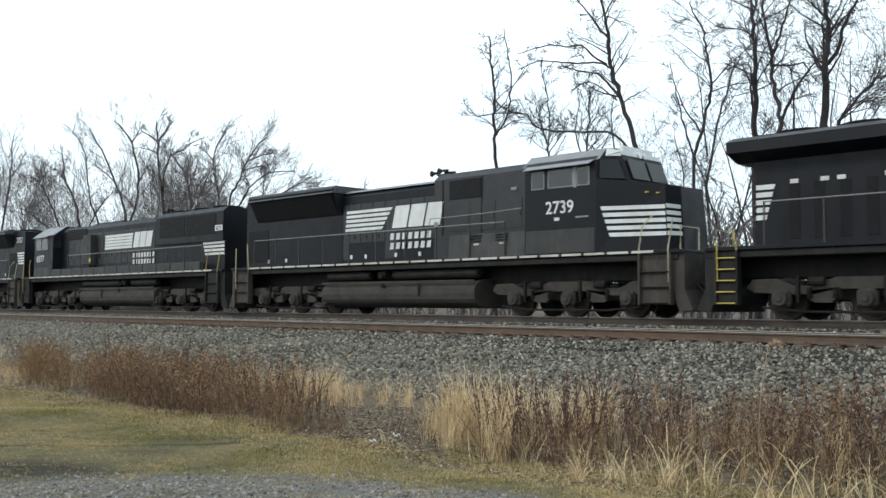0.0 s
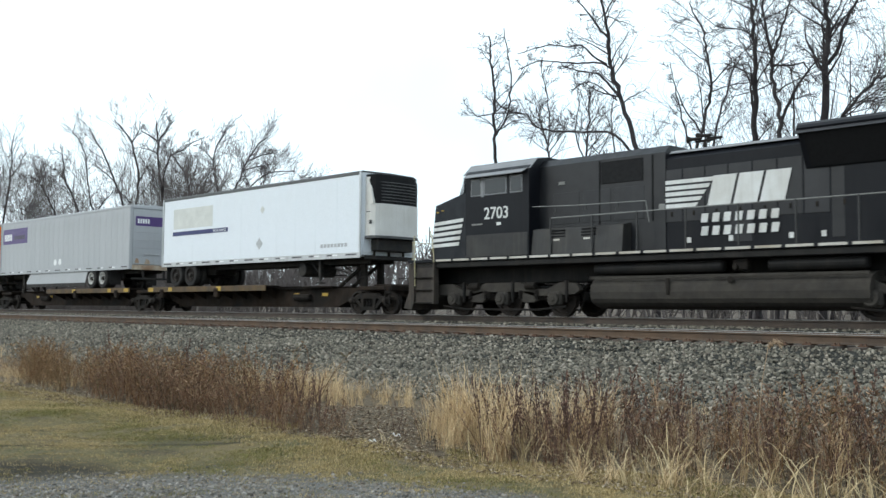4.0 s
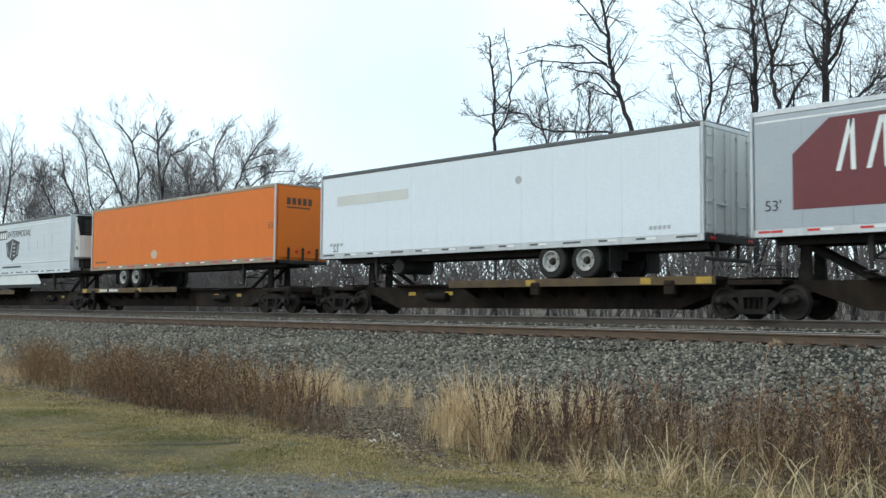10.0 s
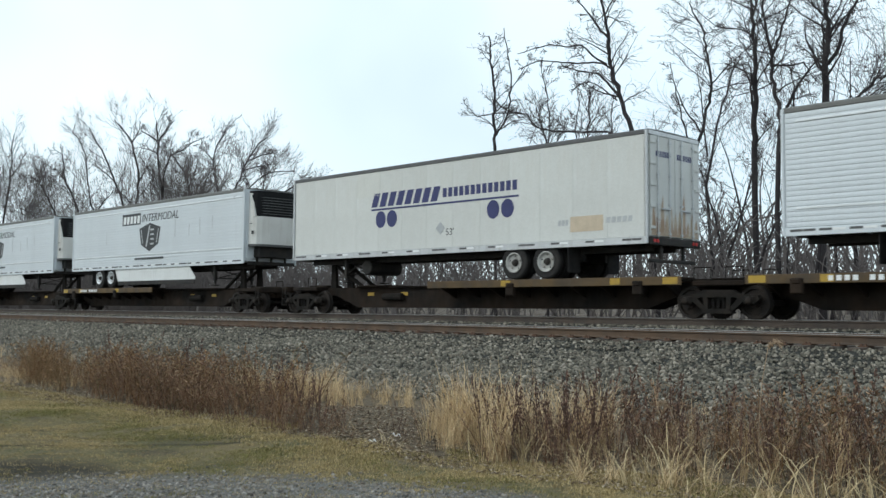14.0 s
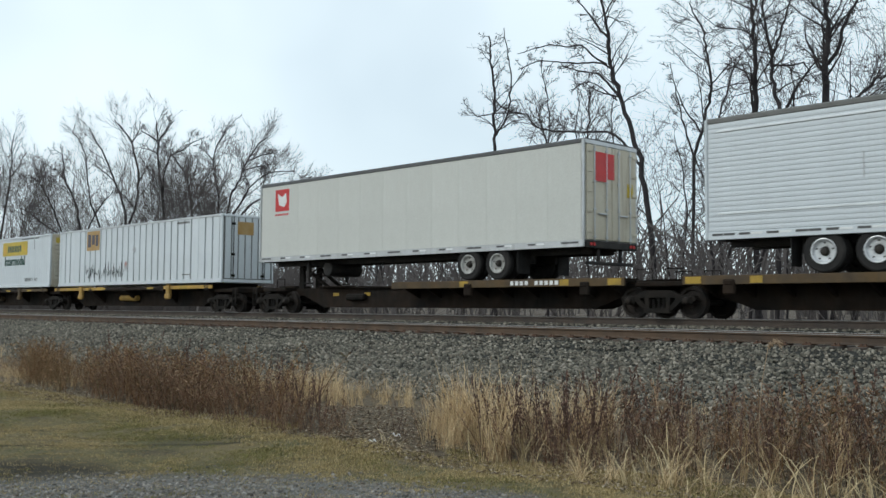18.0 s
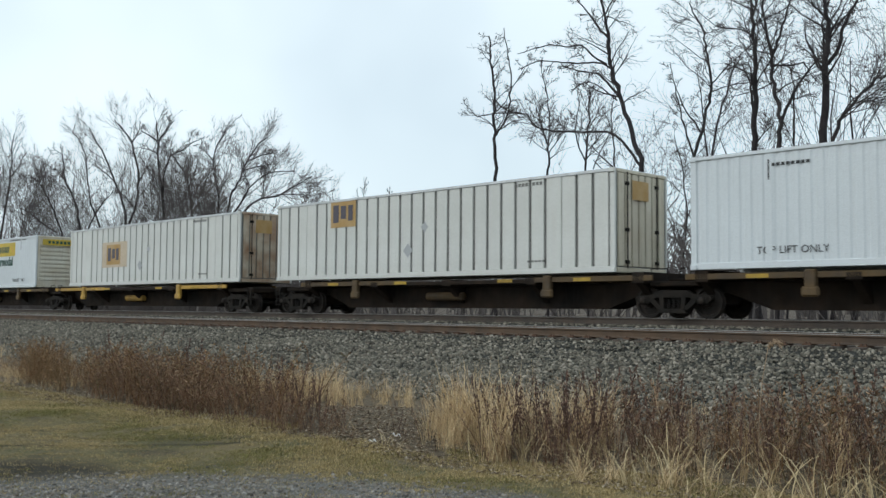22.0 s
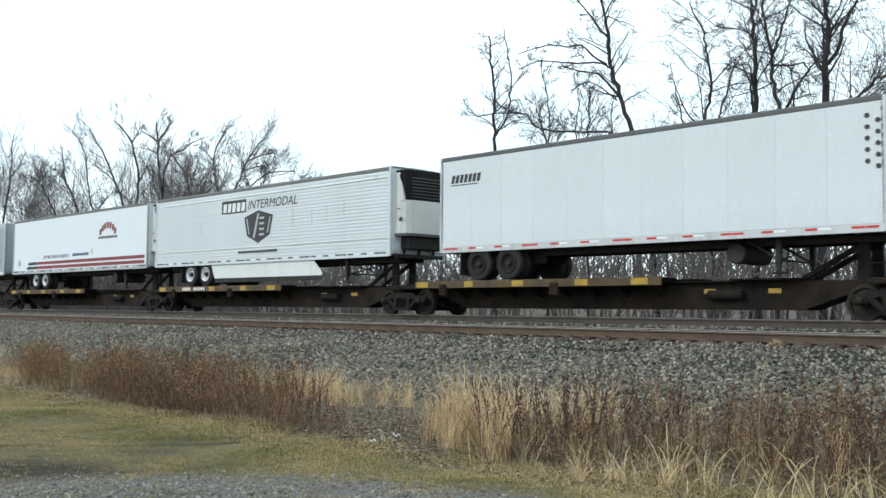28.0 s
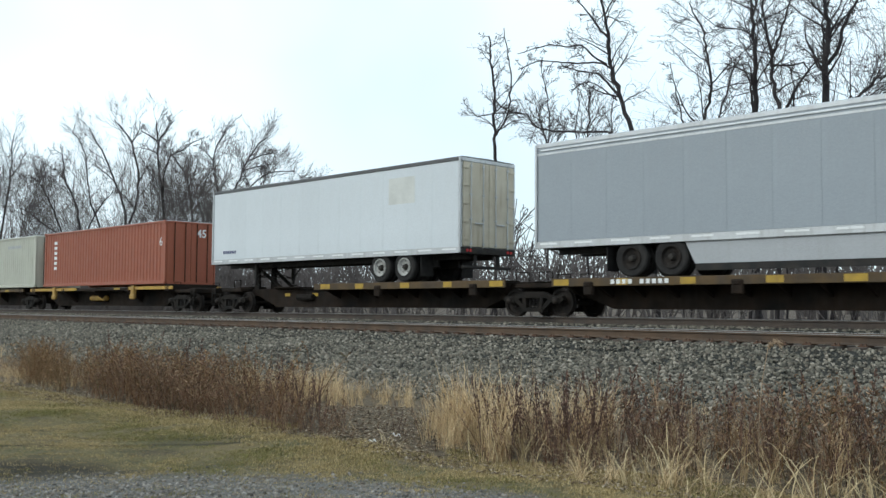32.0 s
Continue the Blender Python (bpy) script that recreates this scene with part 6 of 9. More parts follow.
# worn white trailer with navy dots
word_bars(alli, -3.4, 0.0, 3.72, 4.20, 8, NAVY, SIDE, 0.35)
plate("underline", -3.4, 3.4, 3.60, 3.66, NAVY, alli, SIDE, "navy underline")
word_bars(alli, 0.15, 3.4, 3.82, 4.12, 13, NAVY, SIDE, 0.0)
for x in (-2.9, -2.32, 2.36, 2.95):
    disc(alli, "dot", x, 3.28, 0.26, 0.29, SIDE, NAVY, "navy dot")
ru = random.Random(29)
for k in range(11):
    y, w, z = -1.18 + k * 0.215, 0.215, ru.uniform(0.35, 1.25)
    part("rust_patch", Mesh().prism([(y, Z0 + 0.24), (y + w, Z0 + 0.24), (y + w * 0.9, Z0 + 0.24 + z * 0.5), (y + w * 0.6, Z0 + 0.24 + z), (y + w * 0.2, Z0 + 0.24 + z * 0.7)], "x", alli_h + 0.036, alli_h + 0.040), WORN_TAN, alli, "rusty stain at the foot of the doors")
for k in range(2):
    for j in range(7):
        part("marking", Mesh().box(alli_h + 0.036, alli_h + 0.041, -0.95 + k * 1.05 + j * 0.11, -0.88 + k * 1.05 + j * 0.11, 4.38, 4.54), NAVY, alli, "navy lettering as plain bars")
diamond(alli, 0.05, 2.82, 0.21, SIDE, GREY_PAINT)
lettering("length_mark", "53'", 0.22, INK, alli, (0.48, SIDE - 0.004, 2.58), label="dark length mark")
plate("patch", -4.2, -2.95, 4.1, 4.95, WHITE_GREY, alli, SIDE, "riveted repair panel")
plate("patch", 5.35, 6.5, 2.42, 2.86, TAN_PATCH, alli, SIDE, "tan repair panel")
word_bars(alli, 4.9, 5.3, 2.62, 2.78, 3, SHIELD_LIGHT, SIDE)
word_bars(alli, 6.6, 7.5, 2.62, 2.78, 5, SHIELD_LIGHT, SIDE)
# cream trailer with the red square
plate("emblem", -7.0, -6.1, 3.95, 4.80, RED, wbt, SIDE, "red square emblem")
part("emblem_shape", Mesh().prism([(-6.85, 4.65), (-6.55, 4.5), (-6.3, 4.65), (-6.25, 4.3), (-6.4, 4.1), (-6.75, 4.2)], "y", SIDE - 0.010, SIDE - 0.004), LETTER, wbt)
word_bars(wbt, -7.0, -6.1, 3.78, 3.86, 6, RED, SIDE)
part("emblem", Mesh().box(wbt_h + 0.066, wbt_h + 0.072, -0.85, -0.32, 3.9, 4.75), RED, wbt, "red emblem on a door")
part("emblem", Mesh().box(wbt_h + 0.036, wbt_h + 0.042, -0.25, 0.1, 4.0, 4.75), RED, wbt, "red emblem on a door")
part("sticker", Mesh().box(wbt_h + 0.036, wbt_h + 0.042, 0.75, 1.05, 3.55, 3.95), YELLOW_SIGN, wbt, "yellow sticker")
# containers with shade-dark side recesses
CP = -HALF - 0.009
for ct, px, pz, gold, back in ((EMP1, -4.72, 3.02, EMP_GOLD, None), (EMP2, -4.62, 3.12, EMP_GOLD, None), (EMP3, -3.85, 2.25, EMP_GOLD, (-4.35, -1.75, 2.12, 3.36))):
    if back:
        plate("ghost_panel", back[0], back[1], back[2], back[3], TAN_PATCH, ct, CP, "faded tan backing panel")
    plate("sign_panel", px, px + 1.42, pz, pz + 0.98, gold, ct, CP - 0.006, "faded gold sign panel")
    for a, b, c, e in ((0.14, 0.46, 0.18, 0.82), (0.58, 0.88, 0.30, 0.78), (1.00, 1.26, 0.22, 0.78)):
        plate("emblem_bar", px + a, px + b, pz + c, pz + e, BLUE_INK, ct, CP - 0.013)
    diamond(ct, -0.45, 2.15, 0.24, CP, GREY_PAINT)
    diamond(ct, 0.35, 2.9, 0.18, CP, GREY_PAINT)
    word_bars(ct, 4.3, 5.4, 3.88, 3.98, 8, STRIPE_DARK, CP, 0.0)
    word_bars(ct, 4.8, 5.5, 1.60, 1.66, 5, STRIPE_DARK, CP, 0.0)
    part("sign_panel", Mesh().box(em_h + 0.0, em_h + 0.006, -0.55, 0.25, 3.3, 3.85), EMP_GOLD, ct, "faded gold sign panel")
diamond(EMP1, -0.46, 2.25, 0.15, CP - 0.006, WORN_RED, "red placard")
rs = random.Random(17)
x = -4.8
while x < -0.9:       # painted scrawls
    w = rs.uniform(0.25, 0.55)
    pts = [(x + w * k / 7, CP - 0.008, 1.55 + 0.72 * abs(math.sin(k * 1.35 + x)) * rs.uniform(0.3, 1.2)) for k in range(8)]
    part("scrawl", Mesh().tube(pts, 0.009, 4), SHIELD, EMP1, "dark spray-painted scrawl")
    x += w + 0.05
# corrugated white containers
for ct in (JB1, JB2, JB3):
    plate("sign_panel", 1.42, 5.0, 3.10, 3.88, YELLOW_SIGN, ct, -HALF - 0.004, "yellow sign panel", 0.012)
    word_bars(ct, 2.2, 4.2, 3.30, 3.66, 8, GREEN_INK, -HALF - 0.014, 0.0)
    part("emblem_bar", Mesh().prism([(1.55, 3.2), (2.0, 3.3), (1.95, 3.75), (1.6, 3.6)], "y", -HALF - 0.022, -HALF - 0.015), GOLD, ct)
    part("emblem_bar", Mesh().prism([(4.4, 3.7), (4.9, 3.3), (4.85, 3.22), (4.35, 3.55)], "y", -HALF - 0.022, -HALF - 0.015), GOLD, ct)
    lettering("word", "Intermodal", 0.50, GREEN_INK, ct, (3.2, -HALF - 0.008, 2.55), label="dark green word", stretch=0.94, bold=0.022)
    for x in (5.6, -5.4):
        words("TOP LIFT ONLY", 0.18, INK, ct, (x, -HALF - 0.008, 1.60), "black handling note")
    word_bars(ct, -5.9, -4.9, 3.72, 3.80, 8, INK, -HALF - 0.004, 0.0)
    word_bars(ct, 4.2, 6.6, 3.96, 4.02, 12, INK, -HALF - 0.004, 0.0)
    diamond(ct, -0.6, 2.1, 0.2, -HALF - 0.004, WHITE_GREY)
    part("sign_panel", Mesh().box(jb_h + 0.0, jb_h + 0.02, -1.0, 0.9, 3.62, 3.95), YELLOW_SIGN, ct, "yellow sign panel")
    for k in range(6):
        part("marking", Mesh().box(jb_h + 0.02, jb_h + 0.028, -0.7 + k * 0.22, -0.55 + k * 0.22, 3.70, 3.86), GREEN_INK, ct)
# white trailer with the perforated corner
word_bars(mar, -6.6, -5.3, 4.22, 4.48, 7, SHIELD, SIDE, 0.25)
plate("underline", -6.6, -5.4, 4.14, 4.17, SHIELD, mar, SIDE)
for k in range(5):
    for j in (0, 1):
        part("hole", Mesh().cyl("y", (mar_h - 0.42 + j * 0.24, -HALF - 0.005, 4.65 - k * 0.26 - j * 0.13), 0.06, -0.02, 0.0, 10), INK, mar, "round hole")
        part("hole", Mesh().cyl("x", (mar_h + 0.0, 1.10 + j * 0.1, 4.65 - k * 0.26), 0.05, 0.0, 0.03, 10), INK, mar, "round hole")
for k in range(7):
    part("marking", Mesh().box(mar_h - 0.10, mar_h - 0.02, -HALF - 0.024, -HALF - 0.018, 4.7 - k * 0.2, 4.82 - k * 0.2), SHIELD, mar)
# matt grey trailer: bright rub rail under the roof
part("rub_rail", Mesh().box(-ups_h + 0.2, ups_h - 0.2, SIDE - 0.025, SIDE + 0.004, 4.86, 4.91, 0.006), RAIL_WHITE, ups, "bright rub rail")
# white trailer with red stripes
for za, zb, a in ((2.48, 2.64, -4.55), (2.24, 2.40, -4.75)):
    plate("stripe", a, 7.7, za, zb, STRIPE_RED, cen, SIDE, "dull red stripe")
    for k in range(9):
        x = a - 1.22 + k * 0.135
        part("emblem_bar", Mesh().prism([(x, za), (x + 0.095, za), (x + 0.185, zb), (x + 0.09, zb)], "y", SIDE - 0.010, SIDE - 0.003), INK, cen, "short black slanting bar")
disc(cen, "sticker", -7.0, 2.62, 0.19, 0.19, SIDE, GREY_PAINT, "round grey sticker")
for k in range(7):
    a = -0.75 + k * 0.25
    x, z = 3.9 + 1.15 * math.sin(a), 3.05 + 1.15 * math.cos(a)
    part("marking", Mesh().prism([(x - 0.12, z - 0.12), (x + 0.09, z - 0.10), (x + 0.12, z + 0.2), (x - 0.10, z + 0.18)], "y", SIDE - 0.006, SIDE), STRIPE_RED, cen, "red arched lettering as plain bars")
word_bars(cen, 2.9, 4.95, 3.58, 3.70, 14, SHIELD, SIDE, 0.0)
words("SERVING NORTH AMERICA", 0.19, NAVY, cen, (-2.1, SIDE - 0.004, 2.78), "navy word")
word_bars(cen, -0.05, 1.85, 2.82, 2.96, 16, NAVY, SIDE, 0.0)
diamond(cen, 2.2, 2.98, 0.21, SIDE, WHITE_GREY)
# grey trailer with the gold shield
part("shield", Mesh().prism([(5.72, 4.25), (6.2, 4.33), (6.68, 4.25), (6.70, 3.62), (6.2, 3.12), (5.70, 3.62)], "y", SIDE - 0.005, SIDE), GOLD, ups, "gold shield emblem")
part("shield_top", Mesh().prism([(5.80, 4.18), (6.2, 4.26), (6.62, 4.20), (6.5, 4.02), (5.80, 3.85)], "y", SIDE - 0.010, SIDE - 0.004), BROWN, ups)
for k in range(3):
    plate("emblem_bar", 5.86 + k * 0.25, 6.04 + k * 0.25, 3.42 - 0.08 * (k == 1), 3.78, BROWN, ups, SIDE - 0.004)
lettering("length_mark", "53", 0.22, INK, ups, (7.3, SIDE - 0.004, 2.72), label="dark length mark")
plate("bright_line", -8.0, 8.0, 4.74, 4.80, RAIL_ALU, ups, SIDE, "bright upper moulding")
# worn white trailer
word_bars(wtt, -6.5, -5.5, 2.42, 2.54, 6, NAVY, SIDE, 0.0)
plate("ghost_letters", 3.9, 5.2, 3.75, 4.65, GHOST, wtt, SIDE, "faded square patch")
# red oxide container
lettering("number", "45", 0.36, LETTER, REDC, (red_h + 0.0, 0.55, 3.45), face="+x", label="white length mark", bold=0.01)
lettering("number", "6", 0.40, LETTER, REDC, (red_h - 0.42, -HALF - 0.004, 3.0), label="white figure")
for k in range(6):
    plate("marking", -5.35, -5.0, 3.5 - k * 0.27, 3.66 - k * 0.27, LETTER, REDC, -HALF - 0.002, "white mark")
word_bars(BEI, 4.0, 6.0, 3.5, 3.66, 9, GREY_PAINT, -HALF - 0.002, 0.0)


# ---- ground and tracks ----
def ground_height(x, y):
    """Lawn, ditch of weeds, ballast banks of the two tracks, and the flat behind them."""
    pts = ((-400, ZG), (9.5, ZG), (11.0, ZG - 0.05), (12.6, ZG), (17.3, -0.65), (18.05, -0.505), (18.36, -0.505), (18.50, -0.60), (18.85, -0.60), (19.1, -0.47), (20.9, -0.47), (21.5, -0.30), (22.1, -0.215), (24.9, -0.215), (25.6, -0.30), (28.5, -1.15), (34, -0.95), (56, -0.6), (112, 2.0), (400, 4.0))
    for (a, p), (b, q) in zip(pts, pts[1:]):
        if y <= b:
            return p + (q - p) * (y - a) / (b - a)
    return pts[-1][1]


def ground_material():
    m = bpy.data.materials.new("lawn_soil_and_gravel")
    m.use_nodes = True
    n, l = m.node_tree.nodes, m.node_tree.links
    b = n["Principled BSDF"]
    b.inputs["Roughness"].default_value = 0.95
    b.inputs["Specular IOR Level"].default_value = 0.2
    tc = n.new("ShaderNodeTexCoord")
    sep = n.new("ShaderNodeSeparateXYZ")
    l.new(tc.outputs["Object"], sep.inputs[0])

    def nz(sc, det=6.0):
        t = n.new("ShaderNodeTexNoise")
        t.inputs["Scale"].default_value, t.inputs["Detail"].default_value = sc, det
        l.new(tc.outputs["Object"], t.inputs["Vector"])
        return t.outputs[0]

    def rng(v, a, b_, c=0.0, d=1.0):
        r = n.new("ShaderNodeMapRange")
        for k, q in enumerate((a, b_, c, d)):
            r.inputs[k + 1].default_value = q
        l.new(v, r.inputs[0])
        return r.outputs[0]

    def mix(f, a, c):
        x = n.new("ShaderNodeMix")
        x.data_type = "RGBA"
        l.new(f, x.inputs[0])
        for k, s in ((6, a), (7, c)):
            if isinstance(s, tuple):
                x.inputs[k].default_value = (*s, 1)
            else:
                l.new(s, x.inputs[k])
        return x.outputs[2]

    def plus(a, c, k=1.0):
        x = n.new("ShaderNodeMath")
        x.operation = "MULTIPLY_ADD"
        l.new(c, x.inputs[0])
        x.inputs[1].default_value = k
        l.new(a, x.inputs[2])
        return x.outputs[0]

    y = plus(sep.outputs[1], nz(0.55), 1.6)
    # lawn: straw, dull green, bare earth
    lawn = mix(rng(nz(0.8), 0.35, 0.62), (0.155, 0.122, 0.062), (0.088, 0.084, 0.038))
    lawn = mix(rng(nz(1.7), 0.52, 0.68, 0.0, 0.75), lawn, (0.055, 0.046, 0.030))
    lawn = mix(rng(nz(30.0), 0.42, 0.75, 0.0, 0.45), lawn, (0.28, 0.22, 0.12))
    # darker lines and a darker patch
    def away(x0, y0, k, wide):
        """0 on a darker line through (x0, y0) that runs k metres across for each metre ahead, 1 beside it."""
        a = n.new("ShaderNodeMath")
        a.operation = "MULTIPLY_ADD"
        l.new(sep.outputs[1], a.inputs[0])
        a.inputs[1].default_value, a.inputs[2].default_value = -k, k * y0 - x0
        d = n.new("ShaderNodeMath")
        d.operation = "ABSOLUTE"
        l.new(plus(plus(a.outputs[0], sep.outputs[0]), nz(1.3), 0.5), d.inputs[0])
        return rng(plus(d.outputs[0], nz(5.0), wide), wide * 0.5, wide * 1.6)

    dark_tone = (0.040, 0.034, 0.022)
    for x0, y0, k, wide in ((-11.75, 4.35, 0.50, 0.16), (-10.45, 3.84, 0.70, 0.13), (-10.3, 5.1, 1.1, 0.10)):
        lawn = mix(away(x0, y0, k, wide), dark_tone, lawn)
    spot = n.new("ShaderNodeVectorMath")
    spot.operation = "DISTANCE"
    l.new(tc.outputs["Object"], spot.inputs[0])
    spot.inputs[1].default_value = (-8.9, 3.3, ZG)
    lawn = mix(rng(plus(spot.outputs["Value"], nz(1.6), 1.4), 1.35, 2.0), dark_tone, lawn)
    # driveway gravel in front
    grav = mix(rng(nz(45.0), 0.35, 0.65), (0.075, 0.071, 0.064), (0.22, 0.212, 0.196))
    vec = n.new("ShaderNodeVectorMath")
    vec.operation = "DISTANCE"
    sc = n.new("ShaderNodeMapping")
    sc.inputs["Scale"].default_value = (0.303, 0.465, 0.0)
    l.new(tc.outputs["Object"], sc.inputs["Vector"])
    l.new(sc.outputs[0], vec.inputs[0])
    vec.inputs[1].default_value = (-5.0 * 0.303, 3.6 * 0.465, 0)
    c = mix(rng(plus(vec.outputs["Value"], nz(0.9), 0.55), 1.22, 1.42), grav, lawn)
    # earth under the weeds
    soil = mix(rng(nz(9.0), 0.3, 0.7), (0.085, 0.066, 0.044), (0.19, 0.150, 0.102))
    c = mix(rng(y, 7.1, 7.8), c, soil)
    # ballast: ground below the stones coloured dark, as shade in their gaps
    bal = mix(rng(nz(22.0), 0.3, 0.7), (0.018, 0.018, 0.016), (0.060, 0.060, 0.052))
    bal = mix(rng(nz(0.7), 0.45, 0.7, 0.0, 0.5), bal, (0.055, 0.049, 0.040))
    c = mix(rng(y, 12.6, 13.6), c, bal)
    # leaf litter behind the line
    leaf = mix(rng(nz(3.0), 0.35, 0.65), (0.09, 0.072, 0.056), (0.20, 0.17, 0.14))
    c = mix(rng(y, 28.0, 29.5), c, leaf)
    l.new(c, b.inputs["Base Color"])
    bp = n.new("ShaderNodeBump")
    bp.inputs["Strength"].default_value, bp.inputs["Distance"].default_value = 1.0, 0.05
    l.new(nz(26.0), bp.inputs["Height"])
    l.new(bp.outputs[0], b.inputs["Normal"])
    return m


def build_ground():
    xs = [-3000, -800, -400, -250, -160] + [-120 + 1.0 * k for k in range(90)] + [-30 + 0.4 * k for k in range(76)] + [0.8 + 1.5 * k for k in range(20)] + [60, 120, 250, 600, 2000]
    ys = [-2000, -600, -200, -60, -20, -8] + [-4 + 0.3 * k for k in range(131)] + [17.9, 18.05, 18.25, 18.40, 18.52, 18.64, 18.78] + [36, 39, 42, 48, 56, 70, 100, 160, 300, 700, 3000]
    ys.sort()
    vs, fs = [], []
    for y in ys:
        for x in xs:
            z = ground_height(x, y)
            if -8 < y < 34:
                flat = 1.0 if not 17.4 < y < 25.8 else 0.25
                z += flat * (0.10 * noise.noise((x * 0.35, y * 0.35, 0)) + 0.03 * noise.noise((x * 0.8, y * 0.8, 4)))
            vs.append((x, y, z))
    w = len(xs)
    for j in range(len(ys) - 1):
        for i in range(w - 1):
            fs.append((j * w + i, j * w + i + 1, (j + 1) * w + i + 1, (j + 1) * w + i))
    me = bpy.data.meshes.new("ground")
    me.from_pydata(vs, [], fs)
    me.materials.append(ground_material())
    me.polygons.foreach_set("use_smooth", [True] * len(me.polygons))
    tagged(new("ground", me), "dry winter lawn, gravel drive and stone ballast banks", "ground", kind="structure")


build_ground()

RAIL_HEAD = mat("worn_rail_head", (0.42, 0.41, 0.40), 0.32, 0.8, scale=3)
RUSTY = mat("rusty_rail_steel", (0.105, 0.066, 0.040), 0.85, 0.0, col2=(0.060, 0.042, 0.030), scale=2.2, var=0.9, bump=0.2)
RUSTY_DARK = mat("brown_rail_steel", (0.075, 0.055, 0.042), 0.8, 0.1, col2=(0.05, 0.04, 0.034), scale=2.2, var=0.9, bump=0.2)
TIE = mat("weathered_timber_tie", (0.085, 0.065, 0.05), 0.9, col2=(0.05, 0.04, 0.033), scale=5, var=0.9, bump=0.5, each=0.25)
PLATE = mat("rusty_tie_plate", (0.11, 0.06, 0.038), 0.8, 0.2, scale=6)

RX0, RX1 = -190.0, 45.0


def track(name, yc, zr, steel):
    tr = tagged(new(name), "rusty steel rails on weathered timber ties in ballast", "railway track", kind="structure")
    tr.location = (0, yc, zr)
    for q in (-1, 1):
        y = q * 0.755
        prof = [(-0.078, -0.195), (0.078, -0.195), (0.078, -0.182), (0.014, -0.155), (0.010, -0.055), (0.038, -0.042), (0.038, -0.004), (-0.038, -0.004), (-0.038, -0.042), (-0.010, -0.055), (-0.014, -0.155), (-0.078, -0.182)]
        r = part("rail", Mesh().prism([(y + a, z) for a, z in prof], "x", RX0, RX1), steel, tr)
        part("running_surface", Mesh().box(RX0, RX1, y - 0.040, y + 0.036, -0.012, 0.0, 0.004), RAIL_HEAD, r, "worn bright rail head")
    tm = Mesh().box(-0.115, 0.115, -1.30, 1.30, -0.39, -0.218, 0.012).mesh("tie", TIE)
    pm = Mesh().box(-0.09, 0.09, -0.17, 0.17, -0.218, -0.193, 0.004).box(-0.05, -0.025, -0.13, -0.08, -0.20, -0.155).box(0.03, 0.055, 0.08, 0.13, -0.20, -0.155).box(0.03, 0.055, -0.13, -0.08, -0.20, -0.16).mesh("tie_plate", PLATE)
    rnd = random.Random(5)
    k = 0
    x = -95.0
    while x < 6.0:
        t = part("tie", tm, None, tr, at=(x + rnd.uniform(-0.03, 0.03), rnd.uniform(-0.05, 0.05), rnd.uniform(-0.012, 0.0)))
        t.rotation_euler = (0, 0, rnd.uniform(-0.02, 0.02))
        if x > -45 and yc < 21:
            part("tie_plate", pm, None, t, at=(0, -0.755, 0))
        x += 0.53
    return tr


track("track_near", YN, ZN, RUSTY)
track("track_far", YT, 0.0, RUSTY_DARK)


# ---- bare trees ----
BARK = mat("dark_grey_bark", (0.022, 0.018, 0.020), 0.9, col2=(0.045, 0.038, 0.038), scale=2.5, var=0.8, bump=0.5, bscale=18)
TWIG = mat("grey_brown_twigs", (0.040, 0.033, 0.034), 0.9, col2=(0.07, 0.058, 0.056), scale=0.5, var=0.9)
TWIG_PALE = mat("pale_grey_twigs", (0.10, 0.086, 0.082), 0.9, col2=(0.15, 0.13, 0.122), scale=0.5, var=0.9)
TWIG_GREY = mat("grey_winter_twigs", (0.085, 0.074, 0.076), 0.9, col2=(0.13, 0.114, 0.114), scale=0.5, var=0.9)
BARK_GREY = mat("grey_bark", (0.06, 0.052, 0.05), 0.9, col2=(0.09, 0.078, 0.072), scale=2.5, var=0.8, bump=0.4, bscale=18)


class Limbs:
    """Gathers tapering branches as one mesh."""

    def __init__(self):
        self.sets = {}

    def add(self, pts, radii, n):
        self.sets.setdefault((len(pts), n), []).append(([tuple(p) for p in pts], radii))

    def mesh(self, name, material):
        V, F, base = [], [], 0
        for (m, n), items in self.sets.items():
            P = np.array([p for p, _ in items])
            R = np.array([r for _, r in items])
            d = np.gradient(P, axis=1)
            d /= np.linalg.norm(d, axis=2, keepdims=True) + 1e-9
            a = np.cross(d, np.array((0.31, 0.87, 0.38)))
            a /= np.linalg.norm(a, axis=2, keepdims=True) + 1e-9
            b = np.cross(d, a)
            t = np.arange(n) * 2 * np.pi / n
            ring = P[:, :, None, :] + R[:, :, None, None] * (a[:, :, None, :] * np.cos(t)[:, None] + b[:, :, None, :] * np.sin(t)[:, None])
            i = np.arange(n)
            j = (i + 1) % n
            rows = (np.arange(m - 1) * n)[:, None]
            q = np.stack([rows + i, rows + j, rows + n + j, rows + n + i], -1).reshape(-1, 4)
            F.append((q[None] + (np.arange(len(items)) * m * n)[:, None, None]).reshape(-1, 4) + base)
            V.append(ring.reshape(-1, 3))
            base += len(items) * m * n
        v, f = np.concatenate(V), np.concatenate(F)
        me = bpy.data.meshes.new(name)
        me.vertices.add(len(v))
        me.vertices.foreach_set("co", v.ravel())
        me.loops.add(f.size)
        me.loops.foreach_set("vertex_index", f.ravel().astype(np.int32))
        me.polygons.add(len(f))
        me.polygons.foreach_set("loop_start", np.arange(0, f.size, 4, dtype=np.int32))
        me.update()
        me.polygons.foreach_set("use_smooth", np.ones(len(f), dtype=bool))
        me.materials.append(material)
        return me


